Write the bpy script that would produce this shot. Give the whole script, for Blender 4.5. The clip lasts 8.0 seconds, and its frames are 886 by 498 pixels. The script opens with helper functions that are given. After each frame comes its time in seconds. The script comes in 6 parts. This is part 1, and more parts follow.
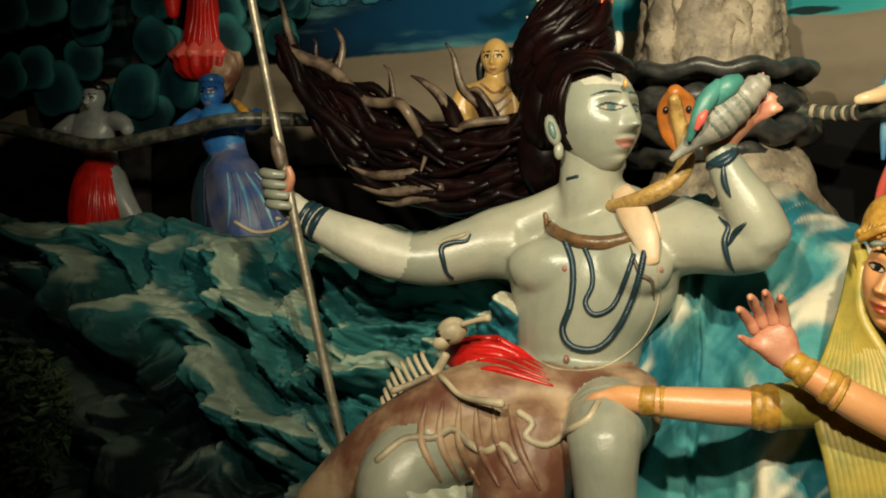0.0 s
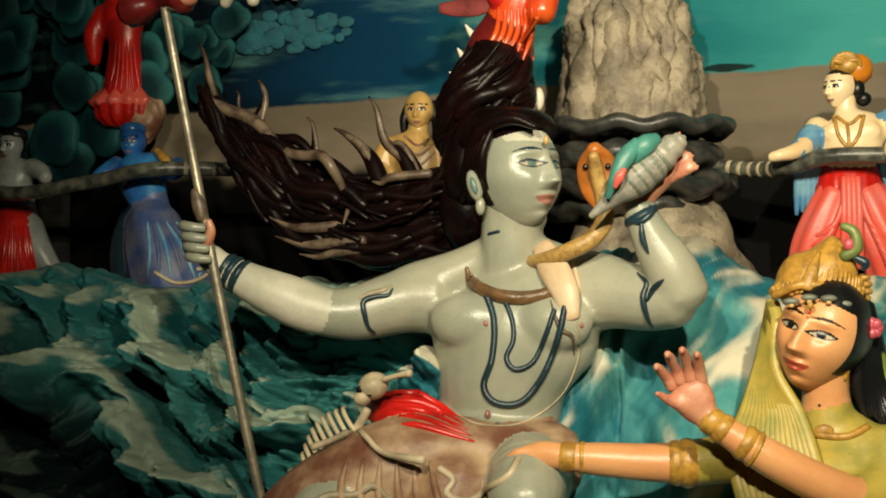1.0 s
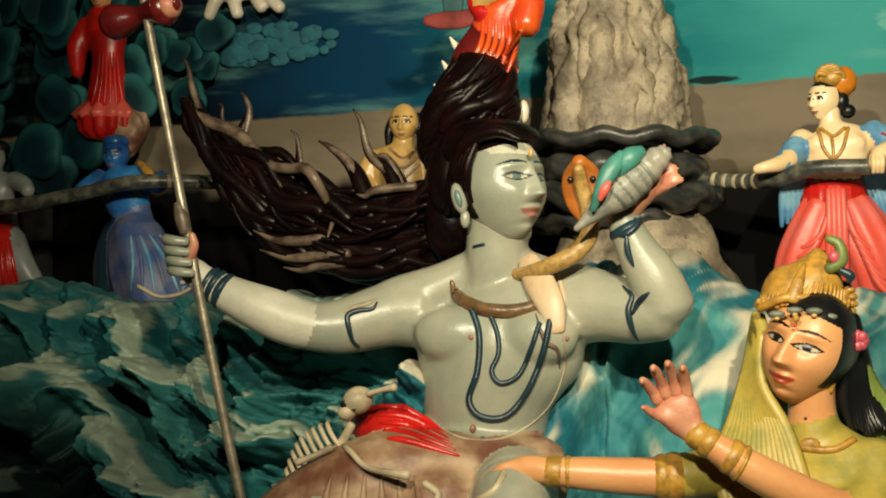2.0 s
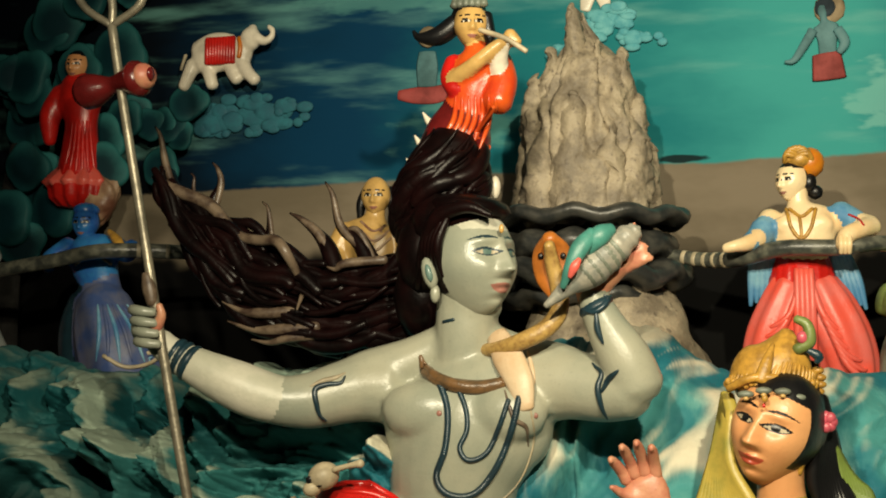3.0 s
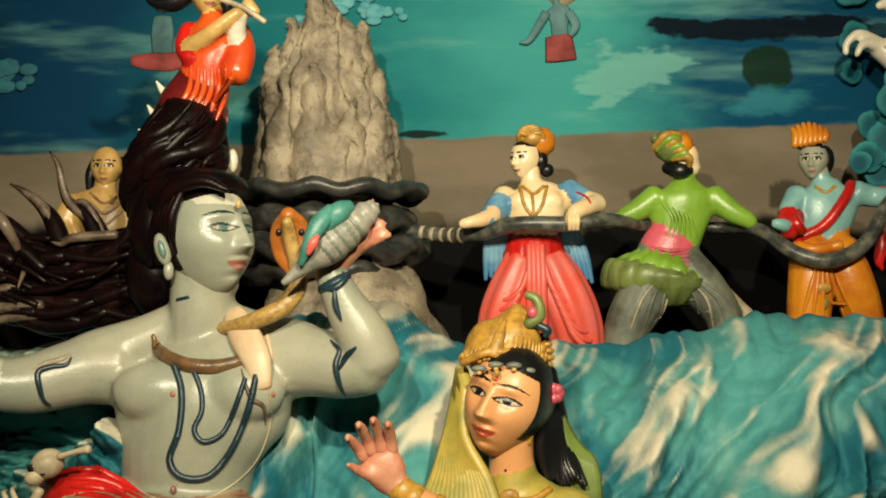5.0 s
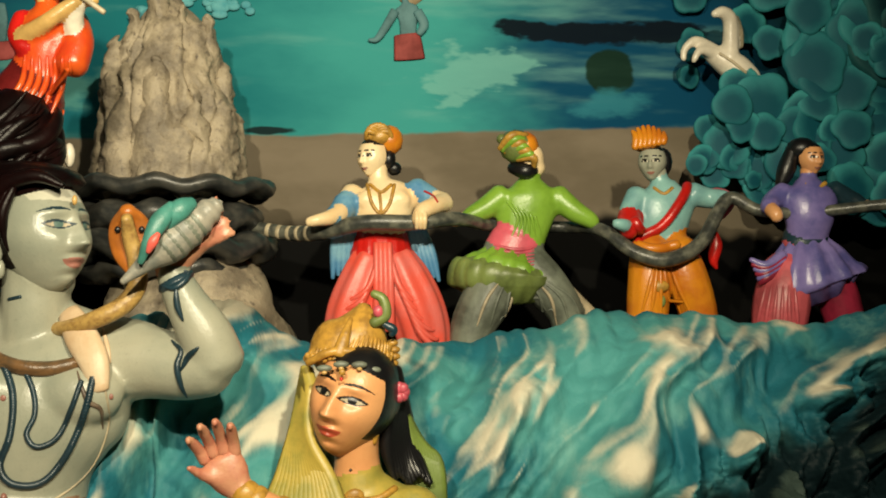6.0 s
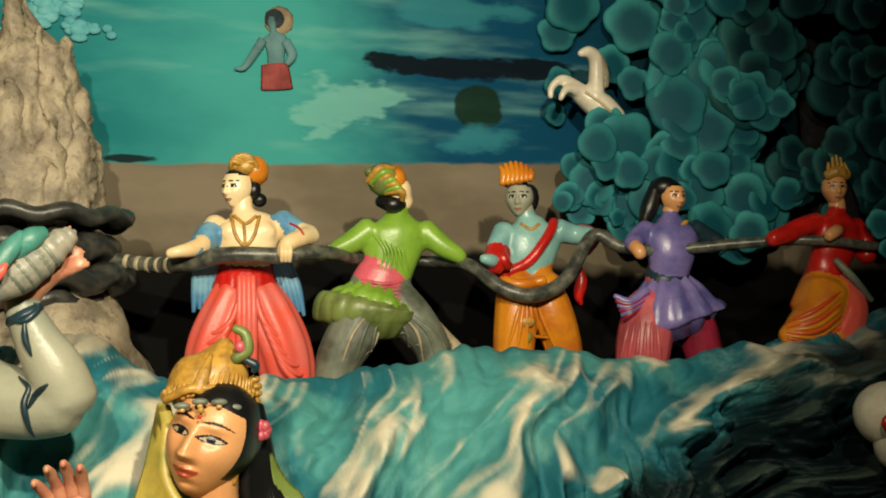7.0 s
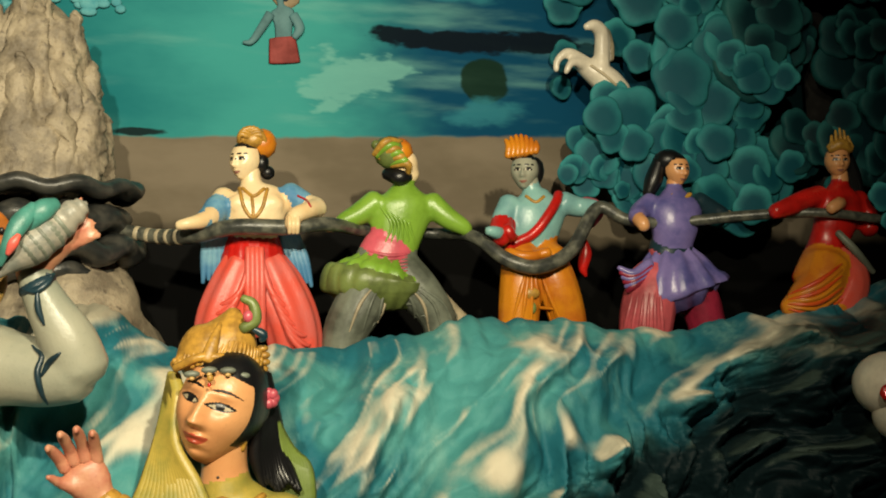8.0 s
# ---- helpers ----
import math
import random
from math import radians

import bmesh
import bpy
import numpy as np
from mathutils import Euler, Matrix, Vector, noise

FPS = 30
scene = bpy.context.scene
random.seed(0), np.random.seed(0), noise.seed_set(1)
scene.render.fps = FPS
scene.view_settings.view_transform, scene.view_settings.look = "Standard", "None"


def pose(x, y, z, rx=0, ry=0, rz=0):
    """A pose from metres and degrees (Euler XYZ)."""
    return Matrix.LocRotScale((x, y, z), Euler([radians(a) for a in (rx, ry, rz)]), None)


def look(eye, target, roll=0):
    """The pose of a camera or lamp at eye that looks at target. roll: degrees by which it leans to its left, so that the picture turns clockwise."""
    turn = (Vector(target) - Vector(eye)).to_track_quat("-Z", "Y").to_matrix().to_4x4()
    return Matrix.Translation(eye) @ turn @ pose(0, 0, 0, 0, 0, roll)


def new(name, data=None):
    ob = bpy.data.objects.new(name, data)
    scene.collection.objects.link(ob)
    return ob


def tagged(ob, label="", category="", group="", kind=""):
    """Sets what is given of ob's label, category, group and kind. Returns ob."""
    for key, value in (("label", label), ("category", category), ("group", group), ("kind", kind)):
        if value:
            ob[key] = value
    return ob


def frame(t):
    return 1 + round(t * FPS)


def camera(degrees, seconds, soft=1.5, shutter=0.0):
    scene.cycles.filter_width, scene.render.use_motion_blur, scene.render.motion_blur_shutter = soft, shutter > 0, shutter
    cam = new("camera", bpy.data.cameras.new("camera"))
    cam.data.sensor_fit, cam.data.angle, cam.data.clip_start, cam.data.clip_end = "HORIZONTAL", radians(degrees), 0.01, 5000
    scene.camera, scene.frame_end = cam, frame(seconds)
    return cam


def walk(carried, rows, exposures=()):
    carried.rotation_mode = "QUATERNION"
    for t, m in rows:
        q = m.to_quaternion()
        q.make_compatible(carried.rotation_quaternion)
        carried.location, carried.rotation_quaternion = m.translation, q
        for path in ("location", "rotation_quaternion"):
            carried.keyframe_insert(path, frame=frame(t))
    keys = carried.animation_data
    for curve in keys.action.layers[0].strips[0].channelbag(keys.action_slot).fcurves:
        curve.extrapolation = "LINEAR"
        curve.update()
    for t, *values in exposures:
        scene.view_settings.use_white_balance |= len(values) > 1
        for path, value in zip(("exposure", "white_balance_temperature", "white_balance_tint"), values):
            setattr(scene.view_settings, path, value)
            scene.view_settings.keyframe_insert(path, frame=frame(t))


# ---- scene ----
cam = camera(42.0, 8.0, soft=1.9)
ROWS = [
    (0.0, 0.000, -0.000, 1.550, 19.99, -2.07, -0.52),
    (0.5, 0.006, 0.046, 1.573, 17.12, -0.73, 0.08),
    (1.0, 0.014, 0.006, 1.584, 16.37, -0.01, -0.25),
    (2.5, 0.015, 0.030, 1.590, 15.27, 1.54, -0.06),
    (3.0, 0.018, 0.031, 1.597, 14.32, 4.11, 0.41),
    (3.5, 0.029, 0.036, 1.611, 12.65, 5.10, 0.29),
    (4.0, 0.025, 0.034, 1.604, 12.40, 2.27, 0.18),
    (4.5, 0.025, 0.048, 1.615, 6.99, 2.63, 0.20),
    (6.0, 0.042, 0.070, 1.624, -5.73, 2.41, -0.25),
    (6.5, 0.043, 0.071, 1.633, -10.33, 3.88, -0.01),
    (7.0, 0.051, 0.115, 1.629, -12.31, 4.05, 0.01),
    (7.5, 0.049, 0.066, 1.623, -12.42, 3.33, -0.08),
    (8.0, 0.053, 0.069, 1.621, -11.85, 2.74, 0.08),
]
walk(cam, [(t, pose(x, y, z, 0, 0, yaw) @ pose(0, 0, 0, 90 + pitch) @ pose(0, 0, 0, 0, 0, roll)) for t, x, y, z, yaw, pitch, roll in ROWS])
# ---- light ----
world = bpy.data.worlds.new("world")
scene.world = world
world.use_nodes = True
world.node_tree.nodes["Background"].inputs[0].default_value = (0.5, 0.7, 0.8, 1)
world.node_tree.nodes["Background"].inputs[1].default_value = 0.003


def lamp(name, eye, target, watts, colour, size, cone, blend):
    data = bpy.data.lights.new(name, "SPOT")
    data.energy, data.color, data.shadow_soft_size = watts, colour, size
    data.spot_size, data.spot_blend = radians(cone), blend
    ob = new(name, data)
    ob.matrix_world = look(eye, target)
    return ob


lamp("hall_spotlight", (0.6, 0.2, 3.05), (-0.05, 3.7, 2.02), 530, (1.0, 0.89, 0.62), 0.05, 84, 1.0)
lamp("hall_spotlight_left", (-0.55, 0.1, 2.75), (-0.3, 3.7, 2.05), 390, (1.0, 0.89, 0.64), 0.05, 84, 1.0)
# added fill with no known source, brightens the upper mural
lamp("mural_fill", (-0.3, 1.2, 3.7), (-0.3, 4.4, 2.95), 24, (1.0, 0.96, 0.75), 0.08, 90, 1.0)
scene.view_settings.exposure = 0.0


# ---- materials ----
def shader(name):
    mat = bpy.data.materials.new(name)
    mat.use_nodes = True
    tree = mat.node_tree
    return mat, tree, tree.nodes["Principled BSDF"]


def node(tree, kind, **values):
    n = tree.nodes.new(kind)
    for key, value in values.items():
        n.inputs[key.replace("_", " ")].default_value = value
    return n


def mixed(tree, factor, a, b, blend="MIX"):
    n = tree.nodes.new("ShaderNodeMix")
    n.data_type, n.blend_type = "RGBA", blend
    for socket, value in ((n.inputs[0], factor), (n.inputs[6], a), (n.inputs[7], b)):
        if isinstance(value, bpy.types.NodeSocket):
            tree.links.new(value, socket)
        elif isinstance(value, (int, float)):
            socket.default_value = value
        else:
            socket.default_value = (*value, 1)
    return n.outputs[2]


def sums(tree, op, a, b, clamp=False):
    n = tree.nodes.new("ShaderNodeMath")
    n.operation, n.use_clamp = op, clamp
    for socket, value in zip(n.inputs, (a, b)):
        if isinstance(value, bpy.types.NodeSocket):
            tree.links.new(value, socket)
        else:
            socket.default_value = value
    return n.outputs[0]


def ramp(tree, value, low, high):
    n = tree.nodes.new("ShaderNodeMapRange")
    n.interpolation_type = "SMOOTHSTEP"
    tree.links.new(value, n.inputs[0])
    n.inputs[1].default_value, n.inputs[2].default_value = low, high
    return n.outputs[0]


def grain(tree, scale, detail=4.0, rough=0.6, stretch=(1, 1, 1), turn=(0, 0, 0), shift=(0, 0, 0)):
    place = tree.nodes.new("ShaderNodeTexCoord")
    bend = tree.nodes.new("ShaderNodeMapping")
    bend.inputs[1].default_value, bend.inputs[2].default_value, bend.inputs[3].default_value = shift, [radians(a) for a in turn], stretch
    tree.links.new(place.outputs["Object"], bend.inputs[0])
    n = node(tree, "ShaderNodeTexNoise", Scale=scale, Detail=detail, Roughness=rough)
    tree.links.new(bend.outputs[0], n.inputs["Vector"])
    return n.outputs[0]


def bumped(tree, bsdf, height, strength=0.3, distance=0.004):
    n = node(tree, "ShaderNodeBump", Strength=strength, Distance=distance)
    tree.links.new(height, n.inputs["Height"])
    tree.links.new(n.outputs[0], bsdf.inputs["Normal"])


def paint(name, colour, rough=0.28, vary=0.25, other=None, scale=9.0, metal=0.0, shine=0.5):
    """Brushed enamel on plaster: patchy tone, fine specks, uneven gloss."""
    mat, tree, bsdf = shader(name)
    big, fine = grain(tree, scale), grain(tree, 120.0, 3.0)
    dark = tuple(c * (1 - vary * 1.6) for c in colour) if other is None else other
    tone = mixed(tree, ramp(tree, big, 0.35, 0.7), colour, dark)
    tone = mixed(tree, sums(tree, "MULTIPLY", ramp(tree, fine, 0.55, 0.8), 0.22), tone, tuple(c * 0.4 for c in colour))
    tree.links.new(tone, bsdf.inputs["Base Color"])
    gloss = node(tree, "ShaderNodeMapRange", To_Min=rough * 0.7, To_Max=rough * 1.7)
    tree.links.new(big, gloss.inputs[0])
    tree.links.new(gloss.outputs[0], bsdf.inputs["Roughness"])
    bsdf.inputs["Metallic"].default_value, bsdf.inputs["Specular IOR Level"].default_value = metal, shine
    bumped(tree, bsdf, sums(tree, "ADD", fine, sums(tree, "MULTIPLY", big, 3.0)), 0.25, 0.003)
    return mat


SKIN_BLUE = paint("pale_blue_enamel", (0.23, 0.248, 0.198), 0.27, 0.2, (0.33, 0.325, 0.25), 3.4)
ASH_WHITE = paint("ash_white_enamel", (0.52, 0.5, 0.41), 0.35, 0.2, (0.38, 0.38, 0.3), 7)
SOCKET = paint("blue_green_shaded_enamel", (0.1, 0.17, 0.15), 0.3, 0.2)
SCARF = paint("peach_scarf_enamel", (0.5, 0.34, 0.2), 0.35, 0.25, (0.58, 0.45, 0.3), 8)
SKIN_CREAM = paint("cream_enamel", (0.78, 0.62, 0.38), 0.3, 0.2, (0.72, 0.5, 0.26))
SKIN_TAN = paint("tan_enamel", (0.62, 0.31, 0.13), 0.3, 0.2, (0.56, 0.25, 0.1), 5)
SKIN_PINK = paint("pink_palm_enamel", (0.5, 0.24, 0.14), 0.35, 0.25, (0.4, 0.12, 0.08), 14)
SKIN_GOLD = paint("ochre_enamel", (0.55, 0.34, 0.11), 0.28)
HAIR = paint("dark_maroon_enamel", (0.003, 0.0016, 0.0016), 0.3, 0.4, (0.008, 0.002, 0.002), 11, 0.0, 0.17)
HAIR_TIP = paint("brown_brushed_tip", (0.15, 0.11, 0.075), 0.35, 0.4, (0.03, 0.015, 0.01), 16)
BLACK = paint("black_enamel", (0.006, 0.006, 0.007), 0.3)
NAVY = paint("navy_enamel", (0.012, 0.035, 0.05), 0.3)
BLUE = paint("bright_blue_enamel", (0.02, 0.09, 0.35), 0.25, 0.3, (0.03, 0.2, 0.45))
PALE_BLUE = paint("pale_cloth_blue", (0.2, 0.4, 0.52), 0.35, 0.3, (0.06, 0.2, 0.38))
CORAL = paint("coral_enamel", (0.68, 0.085, 0.055), 0.33, 0.25, (0.6, 0.12, 0.1))
RED = paint("red_enamel", (0.55, 0.014, 0.01), 0.25, 0.3)
ORANGE = paint("orange_enamel", (0.6, 0.09, 0.012), 0.25, 0.3, (0.5, 0.04, 0.01))
AMBER = paint("amber_enamel", (0.6, 0.22, 0.012), 0.27, 0.3, (0.45, 0.12, 0.01))
PINK = paint("pink_enamel", (0.6, 0.1, 0.14), 0.3, 0.3)
LEAF = paint("leaf_green_enamel", (0.2, 0.36, 0.04), 0.3, 0.3, (0.13, 0.25, 0.02))
OLIVE = paint("olive_green_enamel", (0.17, 0.22, 0.06), 0.35, 0.35)
SAREE = paint("yellow_green_saree", (0.4, 0.3, 0.055), 0.38, 0.3, (0.24, 0.22, 0.04), 14)
SAREE_DARK = paint("green_saree_lining", (0.14, 0.2, 0.035), 0.45, 0.3)
GOLD = paint("gilt_enamel", (0.46, 0.25, 0.04), 0.35, 0.4, (0.25, 0.13, 0.02), 40)
GREY = paint("grey_green_enamel", (0.16, 0.18, 0.14), 0.4, 0.4)
LILAC = paint("lilac_enamel", (0.2, 0.16, 0.4), 0.28, 0.35, (0.07, 0.07, 0.24))
HIDE = paint("brown_hide_enamel", (0.13, 0.05, 0.03), 0.4, 0.3, (0.4, 0.28, 0.17), 5.5)
BONE = paint("bone_enamel", (0.5, 0.42, 0.28), 0.4, 0.35)
NAVY_CLOTH = paint("dusky_blue_cloth_enamel", (0.045, 0.08, 0.22), 0.4, 0.3, (0.12, 0.13, 0.2), 12)
LIP_RED = paint("red_lip_enamel", (0.42, 0.07, 0.035), 0.3)
LIP = paint("rose_lip_enamel", (0.3, 0.13, 0.1), 0.3)
WHITE = paint("white_enamel", (0.75, 0.68, 0.55), 0.28, 0.2)
STEEL = paint("aluminium_pole", (0.3, 0.27, 0.2), 0.35, 0.3, None, 20, 0.5)
MAROON = paint("maroon_drum_enamel", (0.12, 0.01, 0.01), 0.22, 0.3)
SERPENT = paint("grey_serpent_enamel", (0.03, 0.033, 0.03), 0.3, 0.4, (0.13, 0.13, 0.1), 22)
SLATE = paint("black_slate_enamel", (0.02, 0.022, 0.022), 0.3, 0.5, (0.06, 0.058, 0.05), 18)
COBRA = paint("orange_cobra_enamel", (0.45, 0.14, 0.02), 0.3, 0.3)
NECK_SNAKE = paint("brown_olive_snake_enamel", (0.16, 0.085, 0.035), 0.3, 0.3, (0.08, 0.05, 0.025), 30)
COBRA_BELLY = paint("ochre_cobra_belly", (0.42, 0.27, 0.08), 0.35, 0.3, (0.25, 0.14, 0.04), 60)
TURQUOISE = paint("turquoise_enamel", (0.06, 0.24, 0.2), 0.35, 0.3)
CLOUD = paint("pale_turquoise_cloud_paint", (0.13, 0.42, 0.45), 0.6, 0.3, (0.06, 0.3, 0.36), 16)
CLOUD_DARK = paint("teal_cloud_paint", (0.012, 0.09, 0.13), 0.7, 0.3, (0.02, 0.14, 0.18), 16)
SHRUB = paint("dark_green_leaf", (0.035, 0.075, 0.025), 0.5, 0.4)


def rock_paint():
    """Teal and blue wave paint. Cream ridges also carry painted highlights; both black-green crag ends also carry the
    light's fall-off.
    """
    mat, tree, bsdf = shader("teal_painted_rock")
    big = grain(tree, 2.2, 4, 0.55)
    streak = grain(tree, 6, 5, 0.6, (1.5, 1.0, 0.6), (0, 28, 0))
    fine = grain(tree, 45, 5)
    ends = tree.nodes.new("ShaderNodeTexCoord")
    split = tree.nodes.new("ShaderNodeSeparateXYZ")
    tree.links.new(ends.outputs["Object"], split.inputs[0])
    x, z = split.outputs[0], split.outputs[2]
    tone = mixed(tree, ramp(tree, big, 0.4, 0.6), (0.014, 0.12, 0.16), (0.065, 0.26, 0.26))
    tone = mixed(tree, sums(tree, "MULTIPLY", ramp(tree, streak, 0.5, 0.75), 0.7), tone, (0.16, 0.36, 0.33))
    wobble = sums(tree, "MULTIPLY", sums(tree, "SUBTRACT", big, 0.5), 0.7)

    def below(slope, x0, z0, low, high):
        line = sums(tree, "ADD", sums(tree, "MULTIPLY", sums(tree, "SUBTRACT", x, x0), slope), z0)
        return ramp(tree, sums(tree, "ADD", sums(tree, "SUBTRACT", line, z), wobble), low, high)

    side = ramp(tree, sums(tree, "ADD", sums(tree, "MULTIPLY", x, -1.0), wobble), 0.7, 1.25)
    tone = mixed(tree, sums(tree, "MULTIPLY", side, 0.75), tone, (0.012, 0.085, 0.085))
    # dark crag paint at both ends, with the spotlight's fall-off put into it
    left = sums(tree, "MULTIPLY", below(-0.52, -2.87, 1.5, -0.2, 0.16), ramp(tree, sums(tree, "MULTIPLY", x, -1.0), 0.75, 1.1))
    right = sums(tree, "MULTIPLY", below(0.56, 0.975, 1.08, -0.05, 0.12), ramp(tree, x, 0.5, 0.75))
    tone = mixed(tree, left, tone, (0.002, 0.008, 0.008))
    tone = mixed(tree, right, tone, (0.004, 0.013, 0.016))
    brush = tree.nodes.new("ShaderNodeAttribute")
    brush.attribute_name = "cream_and_highlight"
    # cream of the ridges, with up-facing highlights put into the same mask
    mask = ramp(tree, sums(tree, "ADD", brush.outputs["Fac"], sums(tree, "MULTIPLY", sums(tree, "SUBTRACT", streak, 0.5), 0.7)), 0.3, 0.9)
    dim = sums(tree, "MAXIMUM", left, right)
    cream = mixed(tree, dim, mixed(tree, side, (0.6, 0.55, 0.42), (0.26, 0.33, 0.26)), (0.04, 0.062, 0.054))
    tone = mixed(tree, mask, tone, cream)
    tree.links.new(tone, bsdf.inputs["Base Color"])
    bsdf.inputs["Roughness"].default_value = 0.6
    bsdf.inputs["Specular IOR Level"].default_value = 0.15
    bumped(tree, bsdf, sums(tree, "ADD", fine, sums(tree, "MULTIPLY", streak, 2.0)), 0.35, 0.01)
    return mat


def stone_paint():
    mat, tree, bsdf = shader("grey_buff_peak_stone")
    big, fine = grain(tree, 7, 6, 0.65), grain(tree, 40, 5)
    tone = mixed(tree, ramp(tree, big, 0.38, 0.62), (0.17, 0.14, 0.1), (0.36, 0.3, 0.21))
    tone = mixed(tree, ramp(tree, fine, 0.55, 0.75), tone, (0.1, 0.08, 0.06))
    tree.links.new(tone, bsdf.inputs["Base Color"])
    bsdf.inputs["Roughness"].default_value = 0.6
    bumped(tree, bsdf, sums(tree, "ADD", fine, sums(tree, "MULTIPLY", big, 2.0)), 0.6, 0.012)
    return mat


def mural_paint():
    """Painted sky, near black at both ends, over a grey-brown band; the foot of the wall is black."""
    mat, tree, bsdf = shader("painted_sky_mural")
    place = tree.nodes.new("ShaderNodeTexCoord")
    split = tree.nodes.new("ShaderNodeSeparateXYZ")
    tree.links.new(place.outputs["Object"], split.inputs[0])
    x, z = split.outputs[0], split.outputs[2]
    soft = grain(tree, 1.6, 4, 0.6, (1, 1, 2.2))
    wisp = grain(tree, 2.6, 4, 0.5, (0.7, 1, 3.8))
    fine = grain(tree, 60, 4)
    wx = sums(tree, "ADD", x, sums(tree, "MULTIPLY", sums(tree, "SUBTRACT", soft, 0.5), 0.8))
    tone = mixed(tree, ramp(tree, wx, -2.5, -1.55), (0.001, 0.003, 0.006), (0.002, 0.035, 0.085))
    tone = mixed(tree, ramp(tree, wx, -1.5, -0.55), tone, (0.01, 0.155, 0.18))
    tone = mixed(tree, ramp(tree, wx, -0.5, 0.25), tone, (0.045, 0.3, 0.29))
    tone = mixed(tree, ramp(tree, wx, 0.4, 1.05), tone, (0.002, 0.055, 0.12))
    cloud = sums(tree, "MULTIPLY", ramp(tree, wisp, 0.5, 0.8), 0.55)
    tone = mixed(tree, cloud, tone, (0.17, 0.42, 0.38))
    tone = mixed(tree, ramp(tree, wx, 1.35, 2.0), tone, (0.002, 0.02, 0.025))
    ragged = grain(tree, 8, 4, 0.5, (0.55, 1, 1.4))

    def blotch(tone, cx, cz, wide, high, colour, amount=1.0, edge=0.5, rag=1.6):
        """A painted patch with a ragged brushed edge."""
        dx = sums(tree, "DIVIDE", sums(tree, "SUBTRACT", x, cx), wide)
        dz = sums(tree, "DIVIDE", sums(tree, "SUBTRACT", z, cz), high)
        d = sums(tree, "ADD", sums(tree, "MULTIPLY", dx, dx), sums(tree, "MULTIPLY", dz, dz))
        d = sums(tree, "ADD", d, sums(tree, "MULTIPLY", sums(tree, "SUBTRACT", ragged, 0.5), rag * 2))
        return mixed(tree, sums(tree, "MULTIPLY", ramp(tree, sums(tree, "SUBTRACT", 1.0, d), 0.0, edge), amount), tone, colour)

    tone = blotch(tone, 1.12, 2.655, 0.38, 0.055, (0.002, 0.006, 0.012), 0.98, 0.5, 2.6)
    tone = blotch(tone, 1.14, 2.5, 0.1, 0.095, (0.006, 0.022, 0.008), 0.92, 0.3, 0.8)
    tone = blotch(tone, 1.16, 2.36, 0.17, 0.075, (0.03, 0.2, 0.26), 0.8, 1.0, 2.2)
    tone = blotch(tone, 1.05, 2.87, 0.3, 0.07, (0.03, 0.2, 0.25), 0.8, 1.0, 2.4)
    tone = blotch(tone, 0.62, 2.46, 0.24, 0.12, (0.16, 0.42, 0.38), 0.7, 0.8, 4.5)
    tone = blotch(tone, -1.05, 2.4, 0.28, 0.16, (0.12, 0.33, 0.28), 0.5, 0.8, 2.2)
    tone = blotch(tone, -1.2, 2.95, 0.5, 0.08, (0.1, 0.3, 0.27), 0.5, 0.8, 2.2)
    land = mixed(tree, ramp(tree, soft, 0.35, 0.65), (0.14, 0.115, 0.08), (0.2, 0.165, 0.12))
    line = sums(tree, "ADD", sums(tree, "MULTIPLY", x, 0.03), 2.245)
    line = sums(tree, "ADD", line, sums(tree, "MULTIPLY", sums(tree, "SUBTRACT", grain(tree, 6, 3), 0.5), 0.03))
    tone = mixed(tree, ramp(tree, sums(tree, "SUBTRACT", line, z), -0.006, 0.01), tone, land)
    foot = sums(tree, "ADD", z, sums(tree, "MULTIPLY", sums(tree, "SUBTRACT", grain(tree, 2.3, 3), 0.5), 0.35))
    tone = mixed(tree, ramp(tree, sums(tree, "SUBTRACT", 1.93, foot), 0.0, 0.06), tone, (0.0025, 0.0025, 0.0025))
    # small dark patch on the horizon, right of the peak
    tone = blotch(tone, -0.16, 2.256, 0.11, 0.018, (0.006, 0.012, 0.014), 0.95, 0.5, 2.0)
    tree.links.new(tone, bsdf.inputs["Base Color"])
    bsdf.inputs["Roughness"].default_value = 0.75
    bsdf.inputs["Specular IOR Level"].default_value = 0.08
    bumped(tree, bsdf, fine, 0.2, 0.003)
    return mat


